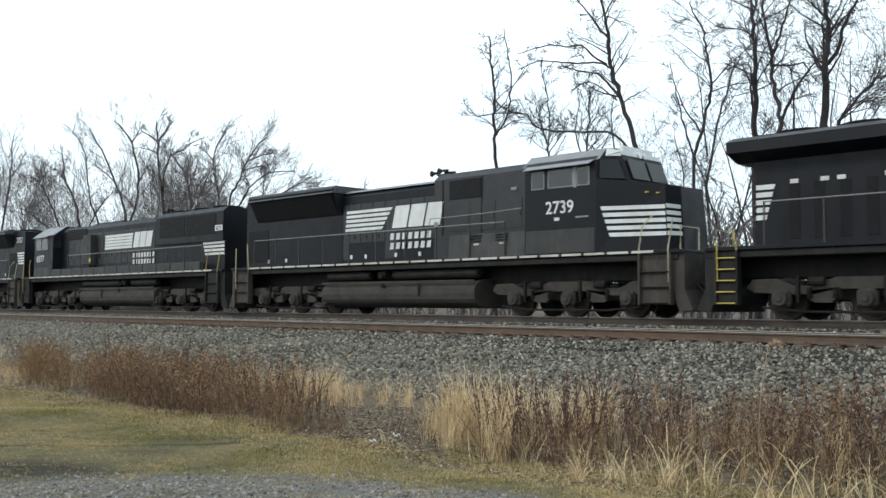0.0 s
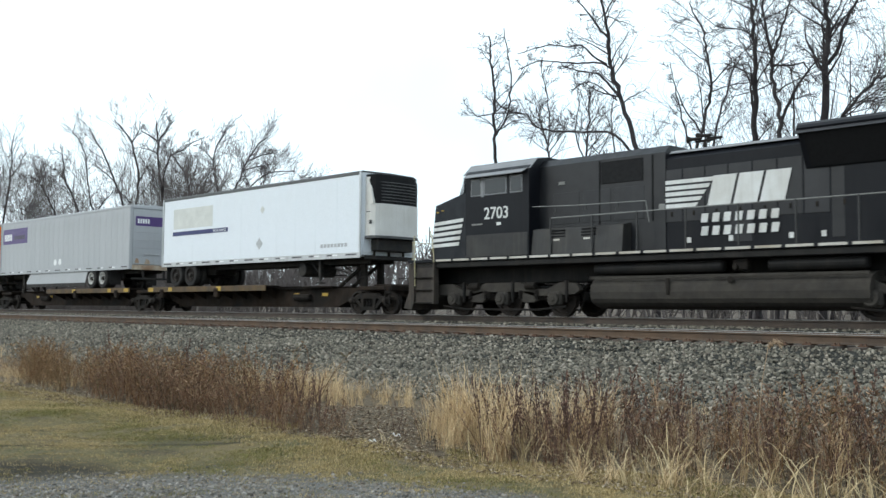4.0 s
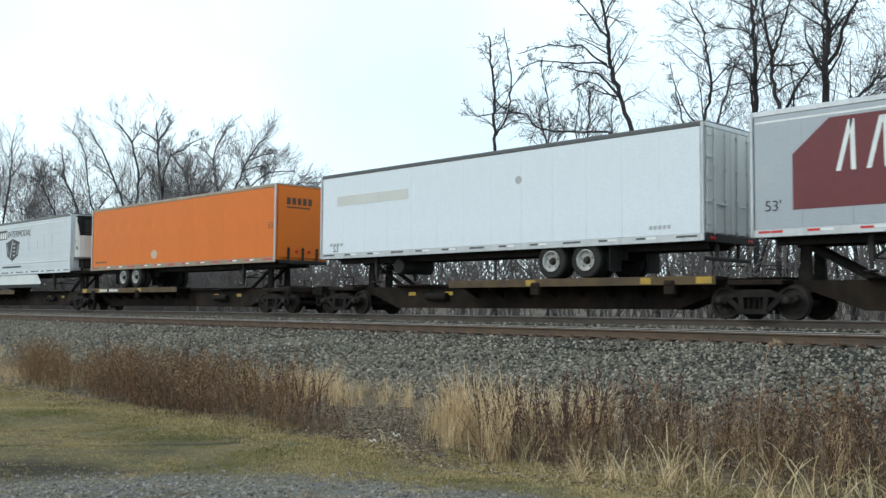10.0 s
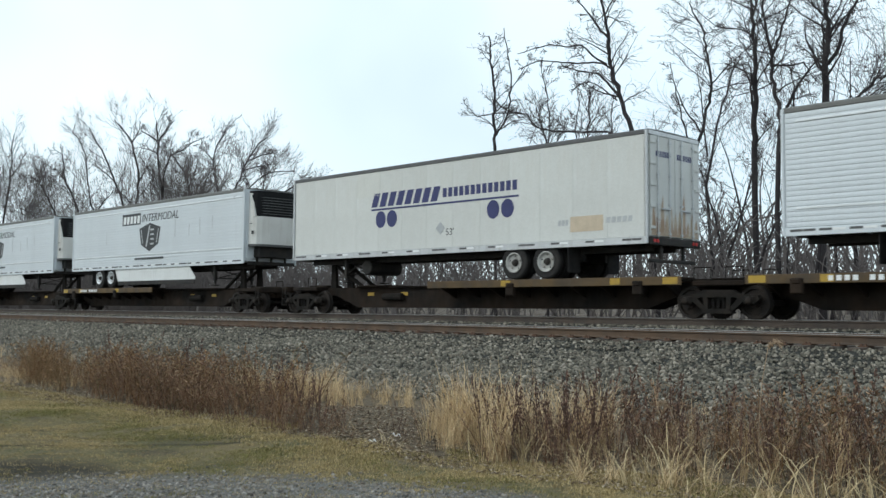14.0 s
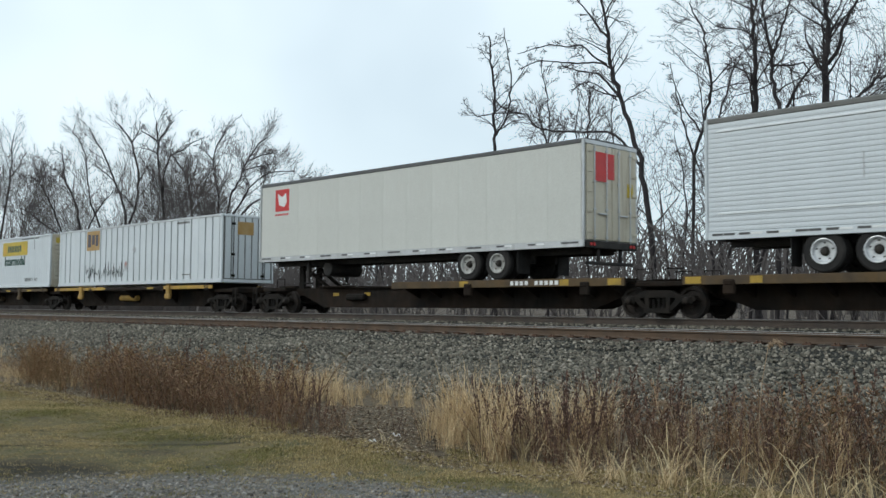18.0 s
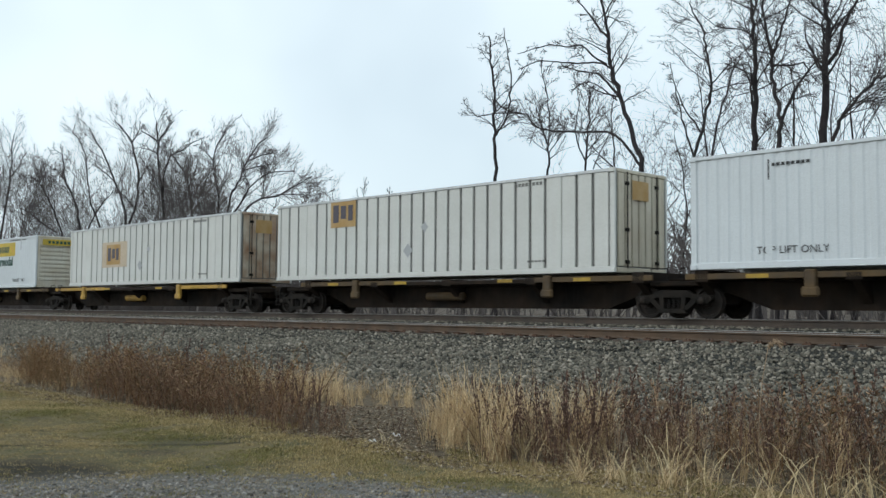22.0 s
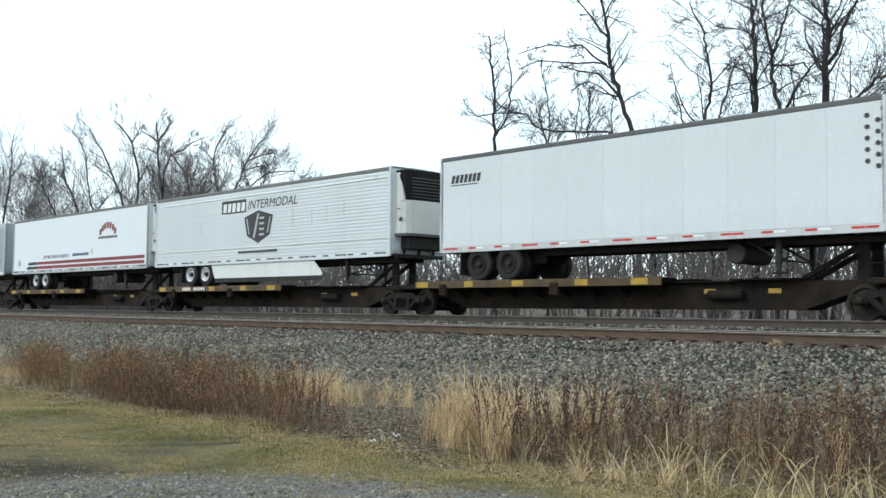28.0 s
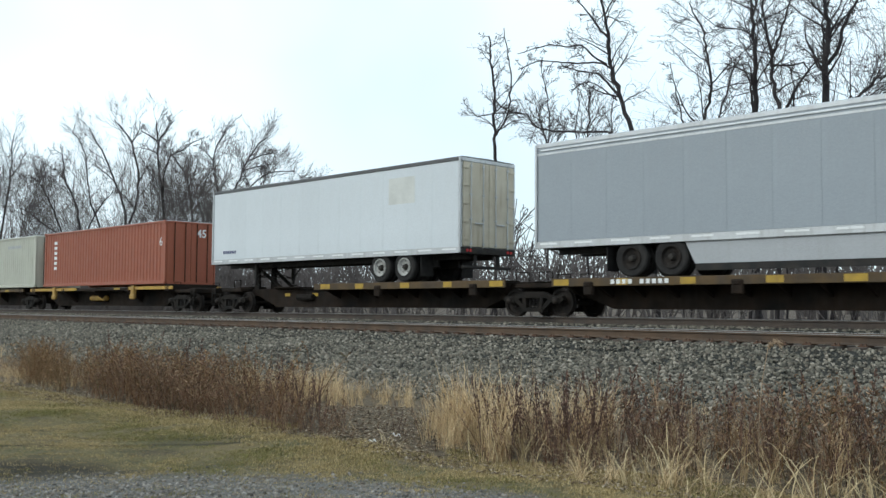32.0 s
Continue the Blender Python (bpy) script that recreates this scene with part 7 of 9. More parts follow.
def grow(rng, wood, fine, start, way, length, r, level, top, kids, lift, bend=0.22, thin=0.012, spread=(0.45, 0.95), reach=(0.36, 0.62)):
    """One branch and its own branches: wood holds trunk and limbs, fine the twigs."""
    steps = 5 if level < 2 else (3 if level < top else 2)
    p, d = Vector(start), Vector(way)
    pts, rad = [p.copy()], [r]
    end = max(r * (0.12 if level == 0 else 0.30), thin * 0.7)
    for k in range(steps):
        d = d + Vector((rng.gauss(0, bend), rng.gauss(0, bend), rng.gauss(0, bend * 0.6) + lift))
        d.normalize()
        p = p + d * (length / steps)
        pts.append(p.copy())
        rad.append(r + (end - r) * (k + 1) / steps)
    (wood if level < 2 else fine).add(pts, rad, 8 if level == 0 else (5 if level == 1 else 3))
    if level >= top:
        return
    branch_off(rng, wood, fine, pts, rad, length, level, top, kids, lift, bend, thin, spread, 0.30 if level == 0 else 0.18, reach)


def branch_off(rng, wood, fine, pts, rad, length, level, top, kids, lift, bend, thin, spread, low, reach=(0.36, 0.62), fade=0.45):
    for k in range(kids[level]):
        f = low + (1 - low) * (k + rng.random()) / kids[level]
        x = f * (len(pts) - 1)
        i = min(int(x), len(pts) - 2)
        w = x - i
        a = pts[i].lerp(pts[i + 1], w)
        d = (pts[i + 1] - pts[i]).normalized()
        side = Vector((rng.gauss(0, 1), rng.gauss(0, 1), rng.gauss(0, 0.6)))
        side = (side - d * side.dot(d)).normalized()
        ang = rng.uniform(*spread)
        nd = d * math.cos(ang) + side * math.sin(ang)
        r0 = rad[i] * (1 - w) + rad[i + 1] * w
        grow(rng, wood, fine, a, nd, length * rng.uniform(*reach) * (1.15 - fade * f), max(r0 * rng.uniform(0.34, 0.54), thin), level + 1, top, kids, lift, bend, thin, spread, reach)


def bare_tree(x, y, h, r, seed, kids=(9, 6, 5, 4), top=4, lift=0.06, lean=(0, 0), thin=0.016, bark=BARK, label="bare winter tree with fine grey twigs beside the line", spread=(0.4, 0.9), forks=1, reach=(0.36, 0.62), twig=TWIG, bend=0.10):
    rng = random.Random(seed)
    t = thing("tree", label, "tree", "bare trees behind the track", (x, y, ground_height(x, y) - 0.1))
    wood, fine = Limbs(), Limbs()
    for k in range(forks):
        a = rng.uniform(0, 6.3)
        sp = 0.0 if forks == 1 else 0.28
        grow(rng, wood, fine, (0, 0, 0), (lean[0] + sp * math.cos(a), lean[1] + sp * math.sin(a), 1), h * rng.uniform(0.78, 0.95), r * (1 if forks == 1 else 0.75), 0, top, kids, lift, bend, thin, spread, reach)
    part("trunk", wood.mesh("trunk", bark), None, t)
    part("crown", fine.mesh("crown", twig), None, t)
    return t


def drawn_tree(x, y, stems, seed, label, kids=(12, 6, 4), thin=0.009, bark=BARK, spread=(0.4, 1.0), lift=0.05, size=0.22, bend=0.22, twig=TWIG, reach=(0.34, 0.62)):
    """A tree whose main stems follow given bends: each is (radius at its foot, where its twigs begin, points of x and z)."""
    rng = random.Random(seed)
    z0 = ground_height(x, y) - 0.1
    t = thing("tree", label, "tree", "bare trees behind the track", (x, y, z0))
    wood, fine = Limbs(), Limbs()
    for j, (r, low, pts) in enumerate(stems):
        out = 0.0 if j == 0 else rng.uniform(-0.05, 0.05)
        P = [Vector((a - x, out * k, z - z0)) for k, (a, z) in enumerate(pts)]
        ln = sum((b - a).length for a, b in zip(P, P[1:]))
        line = []
        for a, b in zip(P, P[1:]):
            for k in range(3):
                g = 0.0 if k == 0 else min(0.05, r * 0.5)
                line.append(a.lerp(b, k / 3) + Vector((rng.gauss(0, g), rng.gauss(0, g), rng.gauss(0, g * 0.5))))
        line.append(P[-1])
        tip = max(r * 0.36, thin)
        rad = [tip + (r - tip) * (1 - k / (len(line) - 1)) ** 0.8 for k in range(len(line))]
        wood.add(line, rad, 8 if r > 0.08 else 6)
        many = (max(5, round(kids[0] * min(1.3, ln / 8.0))),) + tuple(kids[1:])
        branch_off(rng, wood, fine, line, rad, max(ln, 5.0) * size * 2.0, 0, 3, many, lift, bend, thin, spread, low, reach, 0.66)
    part("trunk", wood.mesh("trunk", bark), None, t)
    part("crown", fine.mesh("crown", twig), None, t)
    return t


def left_tree(x, stems, seed):
    stems = [(r, low, tuple((a, z if z < 8 else 8 + (z - 8) * 0.92) for a, z in pts)) for r, low, pts in stems]
    return drawn_tree(x, 44, stems, seed, "spreading bare tree with dark crooked limbs behind the track", kids=(11, 7, 6), thin=0.0085, spread=(0.35, 0.75), lift=0.06, size=0.19, bend=0.085, twig=TWIG_GREY, reach=(0.38, 0.70))


drawn_tree(-36.3, 40, ((0.110, 0.35, ((-36.3, -1), (-36.39, 7.44), (-36.4, 9.21), (-36.49, 10.49), (-36.45, 11.76), (-36.59, 13.38), (-36.72, 14.37), (-36.9, 15.56))),
           (0.063, 0.20, ((-36.31, 9.84), (-35.98, 10.18), (-35.52, 10.68), (-35.28, 11.28), (-35.07, 12.19), (-35.04, 13.12), (-35.25, 14.1), (-35.5, 15.67))),
           (0.047, 0.20, ((-36.45, 11.83), (-35.9, 11.37), (-35.36, 11.04), (-34.54, 10.89))),
           (0.034, 0.20, ((-35.24, 12.28), (-34.67, 12.75), (-34.18, 13.41))),
           (0.039, 0.20, ((-35.98, 10.14), (-35.19, 10.45), (-34.38, 10.5))),), 300, "slender bare tree with a forked stem behind the track", kids=(14, 6, 4), size=0.10, spread=(0.6, 1.25), lift=0.03)
drawn_tree(-25.8, 40, ((0.137, 0.35, ((-25.8, -1), (-26.62, 6.18), (-26.77, 7.57), (-27.29, 8.74), (-27.78, 9.93), (-28.11, 10.97), (-28.51, 12.03), (-28.68, 12.78), (-28.68, 13.78), (-28.88, 14.69), (-29.02, 15.45), (-29.36, 16.69))),
           (0.068, 0.20, ((-28.71, 13.85), (-29.23, 14.33), (-29.72, 15.01), (-30.37, 15.83), (-31.17, 16.78))),
           (0.048, 0.20, ((-28.91, 15.1), (-28.67, 15.51), (-28.25, 16.06))),
           (0.068, 0.30, ((-26.71, 6.88), (-27.29, 7.77), (-27.95, 8.54), (-28.46, 8.94), (-28.9, 9.14), (-30.02, 9.28), (-31.48, 9.49), (-32.61, 9.66), (-33.38, 9.88), (-33.86, 10.09), (-34.18, 10.47), (-34.5, 10.86), (-35.4, 11.04), (-37.09, 11.25), (-38.28, 11.22), (-38.96, 11.8))),
           (0.055, 0.25, ((-28.54, 12.26), (-29.13, 12.65), (-29.73, 12.82), (-30.74, 12.93), (-31.47, 13.12), (-32.42, 13.35), (-33.39, 13.58), (-34.18, 13.54), (-35.08, 13.38))),
           (0.055, 0.25, ((-28.82, 12.54), (-29.66, 13.1), (-30.16, 13.63), (-30.55, 13.85), (-31.47, 13.93), (-32.42, 14.23), (-33.59, 14.24), (-34.79, 14.15))),
           (0.068, 0.30, ((-28.14, 10.83), (-28.69, 11.48), (-29.13, 11.96), (-29.48, 12.19), (-30.37, 12.43), (-31.1, 12.7), (-31.77, 13))),
           (0.041, 0.30, ((-28.21, 10.61), (-28.96, 11.24), (-29.48, 11.61), (-30.02, 11.84), (-30.67, 11.77), (-31.11, 11.45))),), 301, "leaning bare tree with a long arching limb behind the track", kids=(14, 7, 4), size=0.145, spread=(0.5, 1.2), lift=0.03)
drawn_tree(-33.4, 41, ((0.069, 0.30, ((-33.4, -1), (-33.5, 7.41), (-33.35, 8.37), (-33.42, 9.06), (-33.7, 9.71), (-34.02, 10.56), (-34.26, 11.28))),
           (0.038, 0.20, ((-33.35, 8.68), (-32.84, 9.24), (-32.19, 10.01))),
           (0.038, 0.20, ((-33.38, 9.06), (-33.35, 10.38), (-33.5, 11.8), (-33.9, 12.95), (-34.02, 13.82))),), 302, "slim bare tree with fanned thin stems behind the track", kids=(16, 6, 4), size=0.18, spread=(0.35, 0.8), lift=0.08)
drawn_tree(-30.8, 41, ((0.066, 0.30, ((-30.8, -1), (-30.89, 7.11), (-30.85, 8.41), (-30.77, 9.29), (-30.7, 10.48), (-30.66, 11.82))),
           (0.044, 0.20, ((-30.85, 7.82), (-31.33, 8.7), (-31.59, 9.69), (-31.32, 10.86), (-31.4, 11.78))),
           (0.052, 0.20, ((-28.83, 6.46), (-29.07, 7.35), (-29.98, 8.14), (-30.59, 8.8))),
           (0.044, 0.20, ((-29.07, 7.35), (-29.17, 8.81), (-29.34, 10.14), (-29.19, 11.15))),
           (0.037, 0.20, ((-30.42, 7.48), (-29.98, 8.32), (-29.41, 9.28))),), 303, "slim bare tree with crossing thin stems behind the track", kids=(16, 6, 4), size=0.18, spread=(0.35, 0.85), lift=0.08)
drawn_tree(-24.7, 41, ((0.081, 0.35, ((-24.7, -1), (-24.52, 7.56), (-24.15, 8.49), (-23.9, 9.4), (-23.68, 10.31), (-23.58, 11.11), (-23.72, 11.94), (-23.81, 12.77), (-24.01, 13.63), (-24.34, 14.24), (-24.7, 15.01))),
           (0.047, 0.20, ((-24.55, 7.56), (-24.91, 8.58), (-25.21, 9.44), (-25.36, 10.29), (-25.66, 11.45), (-25.82, 12.31))),
           (0.047, 0.20, ((-24.09, 8.59), (-24.69, 9.43), (-25.17, 10.32), (-25.48, 11.14))),
           (0.040, 0.20, ((-23.59, 10.84), (-22.94, 11.4), (-22.35, 11.83), (-21.56, 12.35))),
           (0.047, 0.20, ((-23.8, 7.43), (-23.97, 8.68), (-24.08, 9.83), (-24.36, 11.78))),), 304, "bare tree with a knotted forked stem behind the track", kids=(12, 7, 5), size=0.19, spread=(0.4, 1.0), lift=0.05)
drawn_tree(-20.8, 40, ((0.138, 0.35, ((-20.8, -1), (-20.9, 7.36), (-20.91, 8.72), (-20.84, 9.98), (-20.77, 10.99), (-20.84, 11.76), (-20.91, 12.67), (-20.96, 13.57), (-21.02, 14.67))),
           (0.063, 0.20, ((-20.9, 13.36), (-20.73, 13.91), (-20.51, 14.45))),
           (0.063, 0.25, ((-20.91, 8.83), (-21, 9.88), (-21.13, 10.54), (-21.48, 11.31))),
           (0.038, 0.20, ((-20.94, 12.5), (-21.51, 12.87), (-22.07, 13.03), (-22.78, 13.28), (-23.74, 14.22))),
           (0.038, 0.20, ((-20.87, 7.51), (-20.44, 8.01), (-19.91, 8.47))),), 305, "tall straight bare tree behind the track", kids=(12, 7, 5), size=0.19, spread=(0.5, 1.1), lift=0.04)
drawn_tree(-19.5, 39, ((0.108, 0.40, ((-19.5, -1), (-19.27, 7.15), (-19.13, 8.1), (-19.2, 8.72), (-19.44, 9.6), (-19.56, 10.35), (-19.52, 11.08), (-19.71, 11.98), (-19.86, 12.87), (-19.95, 14.08))),
           (0.072, 0.20, ((-19.52, 11.03), (-19.28, 11.65), (-19.02, 12.33), (-18.76, 13), (-18.52, 13.68))),
           (0.078, 0.25, ((-19.1, 8.29), (-18.74, 8.96), (-18.44, 9.45), (-17.94, 10.08), (-17.4, 10.7))),
           (0.048, 0.25, ((-19.53, 10.69), (-18.92, 10.58), (-18.13, 10.59), (-17.94, 10.18), (-17.42, 9.52))),
           (0.048, 0.25, ((-18.62, 7.18), (-18.58, 8.51), (-18.58, 9.71), (-18.8, 10.51))),), 306, "bare tree with a steep fork behind the track", kids=(12, 7, 5), size=0.19, spread=(0.5, 1.1), lift=0.04)
drawn_tree(-17.9, 40, ((0.178, 0.40, ((-17.9, -1), (-17.79, 7.3), (-17.69, 8.53), (-17.62, 9.72), (-17.66, 10.57), (-17.55, 11.39), (-17.49, 12.11), (-17.57, 12.85), (-17.7, 13.85))),
           (0.095, 0.20, ((-17.54, 10.57), (-17.17, 10.96), (-16.92, 11.52), (-16.67, 12.18), (-16.31, 12.77), (-16.05, 13.42))),
           (0.047, 0.20, ((-17.54, 11.63), (-17.2, 12.1), (-16.76, 12.44))),
           (0.047, 0.25, ((-17.67, 10.21), (-18, 10.56), (-18.19, 11.13), (-18.23, 11.77))),), 307, "stout bare tree with dark bark behind the track", kids=(13, 7, 5), size=0.20, spread=(0.5, 1.1), lift=0.04)
drawn_tree(-17.7, 38, ((0.084, 0.25, ((-17.7, -1), (-16.51, 6.99), (-16.25, 7.7), (-15.79, 8.2), (-15.34, 8.69), (-14.9, 9.06), (-14.41, 9.27), (-13.74, 9.59))),
           (0.034, 0.20, ((-15.72, 8.23), (-15.24, 8.45), (-14.6, 8.42))),), 308, "leaning bare tree behind the track", kids=(12, 6, 4), size=0.24, spread=(0.5, 1.1), lift=0.04)
drawn_tree(-22.4, 39, ((0.075, 0.30, ((-22.4, -1), (-22.38, 2.21), (-22.59, 3.98), (-22.71, 5.76), (-22.35, 7.5), (-21.98, 8.98), (-21.55, 10.18), (-21.21, 11.26))),
           (0.063, 0.25, ((-21.8, -1), (-21.7, 2.31), (-21.14, 3.9), (-20.58, 5.58), (-20.12, 6.88))),
           (0.063, 0.25, ((-21.9, -1), (-22, 2.32), (-22.33, 4.47), (-22.93, 6.29), (-23.5, 7.58))),
           (0.050, 0.25, ((-19, -1), (-18.97, 2.12), (-18.77, 4.24), (-18.49, 6.11), (-18.61, 7.68))),
           (0.050, 0.25, ((-23.9, -1), (-23.89, 2.63), (-23.64, 4.55), (-23.8, 6.37), (-24.26, 8.24))),), 309, "clump of slim bare stems from one root behind the track", kids=(12, 6, 4), size=0.17, spread=(0.4, 0.95), lift=0.06)
left_tree(-118.4, ((0.133, 0.30, ((-118.4, -1), (-118.7, 8.3), (-117.6, 12.2), (-116.5, 15.4), (-116.2, 18.7), (-115.7, 21.3))), (0.080, 0.20, ((-116.6, 15.8), (-113.8, 16.8), (-112.2, 18.1))),), 400)
left_tree(-100.6, ((0.120, 0.35, ((-100.6, -1), (-101.8, 7.9), (-104, 10.6), (-106.5, 13), (-108.7, 14.6), (-111.3, 15.6))), (0.072, 0.20, ((-106.5, 13), (-108.1, 14.8), (-110.2, 17.5))), (0.084, 0.25, ((-103.2, 8), (-107.7, 9.6), (-110.9, 11), (-113.9, 11.7))),), 401)
left_tree(-97.3, ((0.139, 0.35, ((-97.3, -1), (-97.5, 8.1), (-98.1, 10.2), (-100, 12.6), (-102, 14.4), (-104.1, 15.6))), (0.093, 0.20, ((-99.6, 12.1), (-101.2, 13.5), (-101.8, 15.3), (-102.2, 17), (-104.8, 18.2))),), 402)
left_tree(-92.5, ((0.101, 0.30, ((-92.5, -1), (-93.1, 8.1), (-94.5, 10), (-95.6, 11.8), (-96.2, 14.1), (-96.7, 16.4), (-98.4, 18.4), (-100.1, 19.6))), (0.090, 0.30, ((-95.6, 8), (-94, 9.6), (-92.1, 10.9), (-90.2, 11.8))),), 403)
left_tree(-87.6, ((0.130, 0.30, ((-87.6, -1), (-87.7, 8.1), (-87.8, 9.4), (-88.8, 11.2), (-90.1, 12.7), (-91.2, 14.2), (-93.2, 16.6), (-94.5, 17.7), (-96.1, 19.4))), (0.076, 0.20, ((-90.1, 12.7), (-91.8, 13.7), (-94, 14.8))),), 404)
left_tree(-87.7, ((0.129, 0.30, ((-87.7, -1), (-86.9, 8.1), (-85.7, 9.6), (-85.3, 11.2), (-85.3, 12.8), (-86.2, 15.1), (-87, 16.8), (-88.7, 18.1), (-90.5, 19.4))), (0.075, 0.20, ((-86.8, 16.4), (-85.8, 17.1), (-85.2, 18))), (0.086, 0.20, ((-85.9, 9.5), (-87.8, 10.9), (-89.9, 12.1))),), 405)
left_tree(-80.3, ((0.133, 0.30, ((-80.3, -1), (-80.3, 7.9), (-80.6, 10.1), (-81.2, 12.2), (-81.7, 14.3), (-81.8, 16.1), (-82.1, 18.1))), (0.082, 0.20, ((-81.6, 15.8), (-83.4, 16.8), (-85, 17.4))), (0.082, 0.20, ((-81.6, 16), (-80.2, 16.7), (-79, 17.5))), (0.082, 0.25, ((-80.7, 10.6), (-80.6, 12.6), (-79.6, 14.3), (-77.7, 14.6), (-75.8, 15.2), (-74.1, 15.4))), (0.061, 0.20, ((-81.6, 14.7), (-83.6, 15.4), (-85.6, 15.8))),), 406)
left_tree(-75.4, ((0.108, 0.30, ((-75.4, -1), (-75.4, 8), (-75.8, 9.7), (-76.3, 11.2), (-77.4, 12.8), (-78.8, 14.1))), (0.078, 0.25, ((-75.5, 8.1), (-74.5, 9.6), (-73.3, 11.3), (-72.2, 12.4))), (0.059, 0.20, ((-76.2, 10.7), (-75.2, 12.1), (-74.7, 13.6))),), 407)
left_tree(-71.1, ((0.104, 0.30, ((-71.1, -1), (-71.1, 7.4), (-71.2, 9.6), (-71.8, 11.3), (-72.2, 13), (-71.7, 14.3), (-70.5, 15.4))), (0.066, 0.20, ((-72.1, 12.8), (-73.3, 13.8), (-74.2, 14.5))), (0.057, 0.20, ((-71.3, 9.6), (-70.5, 10.6), (-69.3, 11.6))),), 408)
left_tree(-70.7, ((0.103, 0.30, ((-70.7, -1), (-70.2, 7.3), (-69.4, 9.5), (-68.5, 10.5), (-67.5, 11.8), (-66.8, 12.7), (-65.7, 13.5), (-64.3, 14.1))), (0.066, 0.20, ((-67.2, 12.3), (-65.3, 12.6), (-62.8, 12.6))), (0.056, 0.20, ((-67.7, 11.6), (-65.7, 11.7), (-63.7, 11.7))),), 409)
left_tree(-70.8, ((0.084, 0.30, ((-70.8, -1), (-69.6, 7.3), (-68, 8.6), (-66.8, 9.9), (-65.6, 10.5), (-64.5, 10.9), (-63.2, 11), (-60.7, 10.8))), (0.056, 0.20, ((-64.7, 8.9), (-64.7, 10.1), (-64.3, 11.2))),), 410)
left_tree(-69.5, ((0.101, 0.30, ((-69.5, -1), (-68, 7.5), (-66.4, 8.5), (-64.8, 8.9), (-62.9, 8.9), (-61.8, 9.2), (-60.3, 9.6), (-58.6, 10.1))), (0.055, 0.20, ((-62.9, 9), (-61, 8.9), (-59.2, 8.7))),), 411)
for k, (x, y, h, r, lean) in enumerate(((-31.6, 43, 11.6, 0.07, (0.04, 0)), (-30.2, 43, 11.4, 0.07, (-0.03, 0)), (-24.4, 42, 13.0, 0.09, (0.05, 0)), (-25.0, 47, 14.5, 0.15, (0.05, 0)), (-22.6, 44, 14.0, 0.14, (-0.05, 0)), (-19.2, 46, 17.0, 0.18, (0.04, 0)),
                                        (-16.2, 44, 15.5, 0.15, (0, 0)), (-22.0, 50, 16.5, 0.17, (0, 0)), (-13.5, 46, 16.0, 0.18, (-0.05, 0)), (-10.5, 42, 14.0, 0.16, (0, 0)), (-6.0, 44, 15.0, 0.17, (0, 0)), (-26.8, 42, 10.5, 0.10, (-0.08, 0)))):
    bare_tree(x, y, h * 0.92, r * 0.7, 60 + k, lean=lean, bend=0.17, kids=(9, 6, 4) if r > 0.1 else (7, 5, 4), top=3, thin=0.009, reach=(0.42, 0.66), label="slim bare tree with fine twigs behind the track")
for k, (x, y, h, r, lean, forks) in enumerate(((-116, 46, 15.0, 0.18, (0, 0), 2), (-99, 44, 14.4, 0.14, (0.05, 0), 2), (-94, 50, 13.0, 0.14, (0, 0), 2), (-83, 47, 12.6, 0.14, (0, 0), 2), (-77, 45, 12.0, 0.14, (0.08, 0), 2),
                                               (-71.5, 45, 10.6, 0.13, (0, 0), 2), (-66.0, 44, 10.6, 0.11, (0.08, 0), 2), (-62.0, 43, 9.0, 0.10, (0.12, 0), 2), (-127, 48, 16.5, 0.2, (0, 0), 2), (-108, 47, 15.5, 0.15, (0.03, 0), 2), (-88, 48, 14.2, 0.14, (0, 0), 2))):
    bare_tree(x, y, h, r, 90 + k, lean=lean, forks=forks, kids=(8, 6, 4, 3), lift=0.06, thin=0.012, bark=BARK_GREY, twig=TWIG_PALE, reach=(0.46, 0.70), spread=(0.35, 0.75), bend=0.11, label="broad bare tree with a fan of fine grey twigs")
for k, (x, y, h) in enumerate(((-52.5, 43, 8.2), (-48.6, 42, 7.6), (-46.8, 41, 8.6), (-44.5, 46, 6.5), (-40.5, 44, 6.8))):
    bare_tree(x, y, h, 0.07, 120 + k, kids=(7, 4, 3, 2), thin=0.022, label="small thin bare sapling behind the track")


def thicket(name, label, x0, x1, y0, y1, count, h0, h1, seed, thin, category="thicket", kids=(0, 6, 3, 0), top=3):
    """A belt of thin bare stems."""
    rng = random.Random(seed)
    lm = Limbs()
    for k in range(count):
        x, y = rng.uniform(x0, x1), y0 + (y1 - y0) * rng.random() ** 1.3
        h = rng.uniform(h0, h1) * (0.6 + 0.5 * noise.noise((x * 0.12, y * 0.1, seed)) + 0.3)
        grow(rng, lm, lm, (x, y, ground_height(x, y) - 0.1), (rng.gauss(0, 0.12), rng.gauss(0, 0.12), 1), h, thin * rng.uniform(1.2, 2.6), 1, top, kids, 0.05, 0.16, thin, (0.35, 0.8), (0.42, 0.7))
    tagged(new(name, lm.mesh(name, TWIG_PALE)), label, category, kind="stuff")


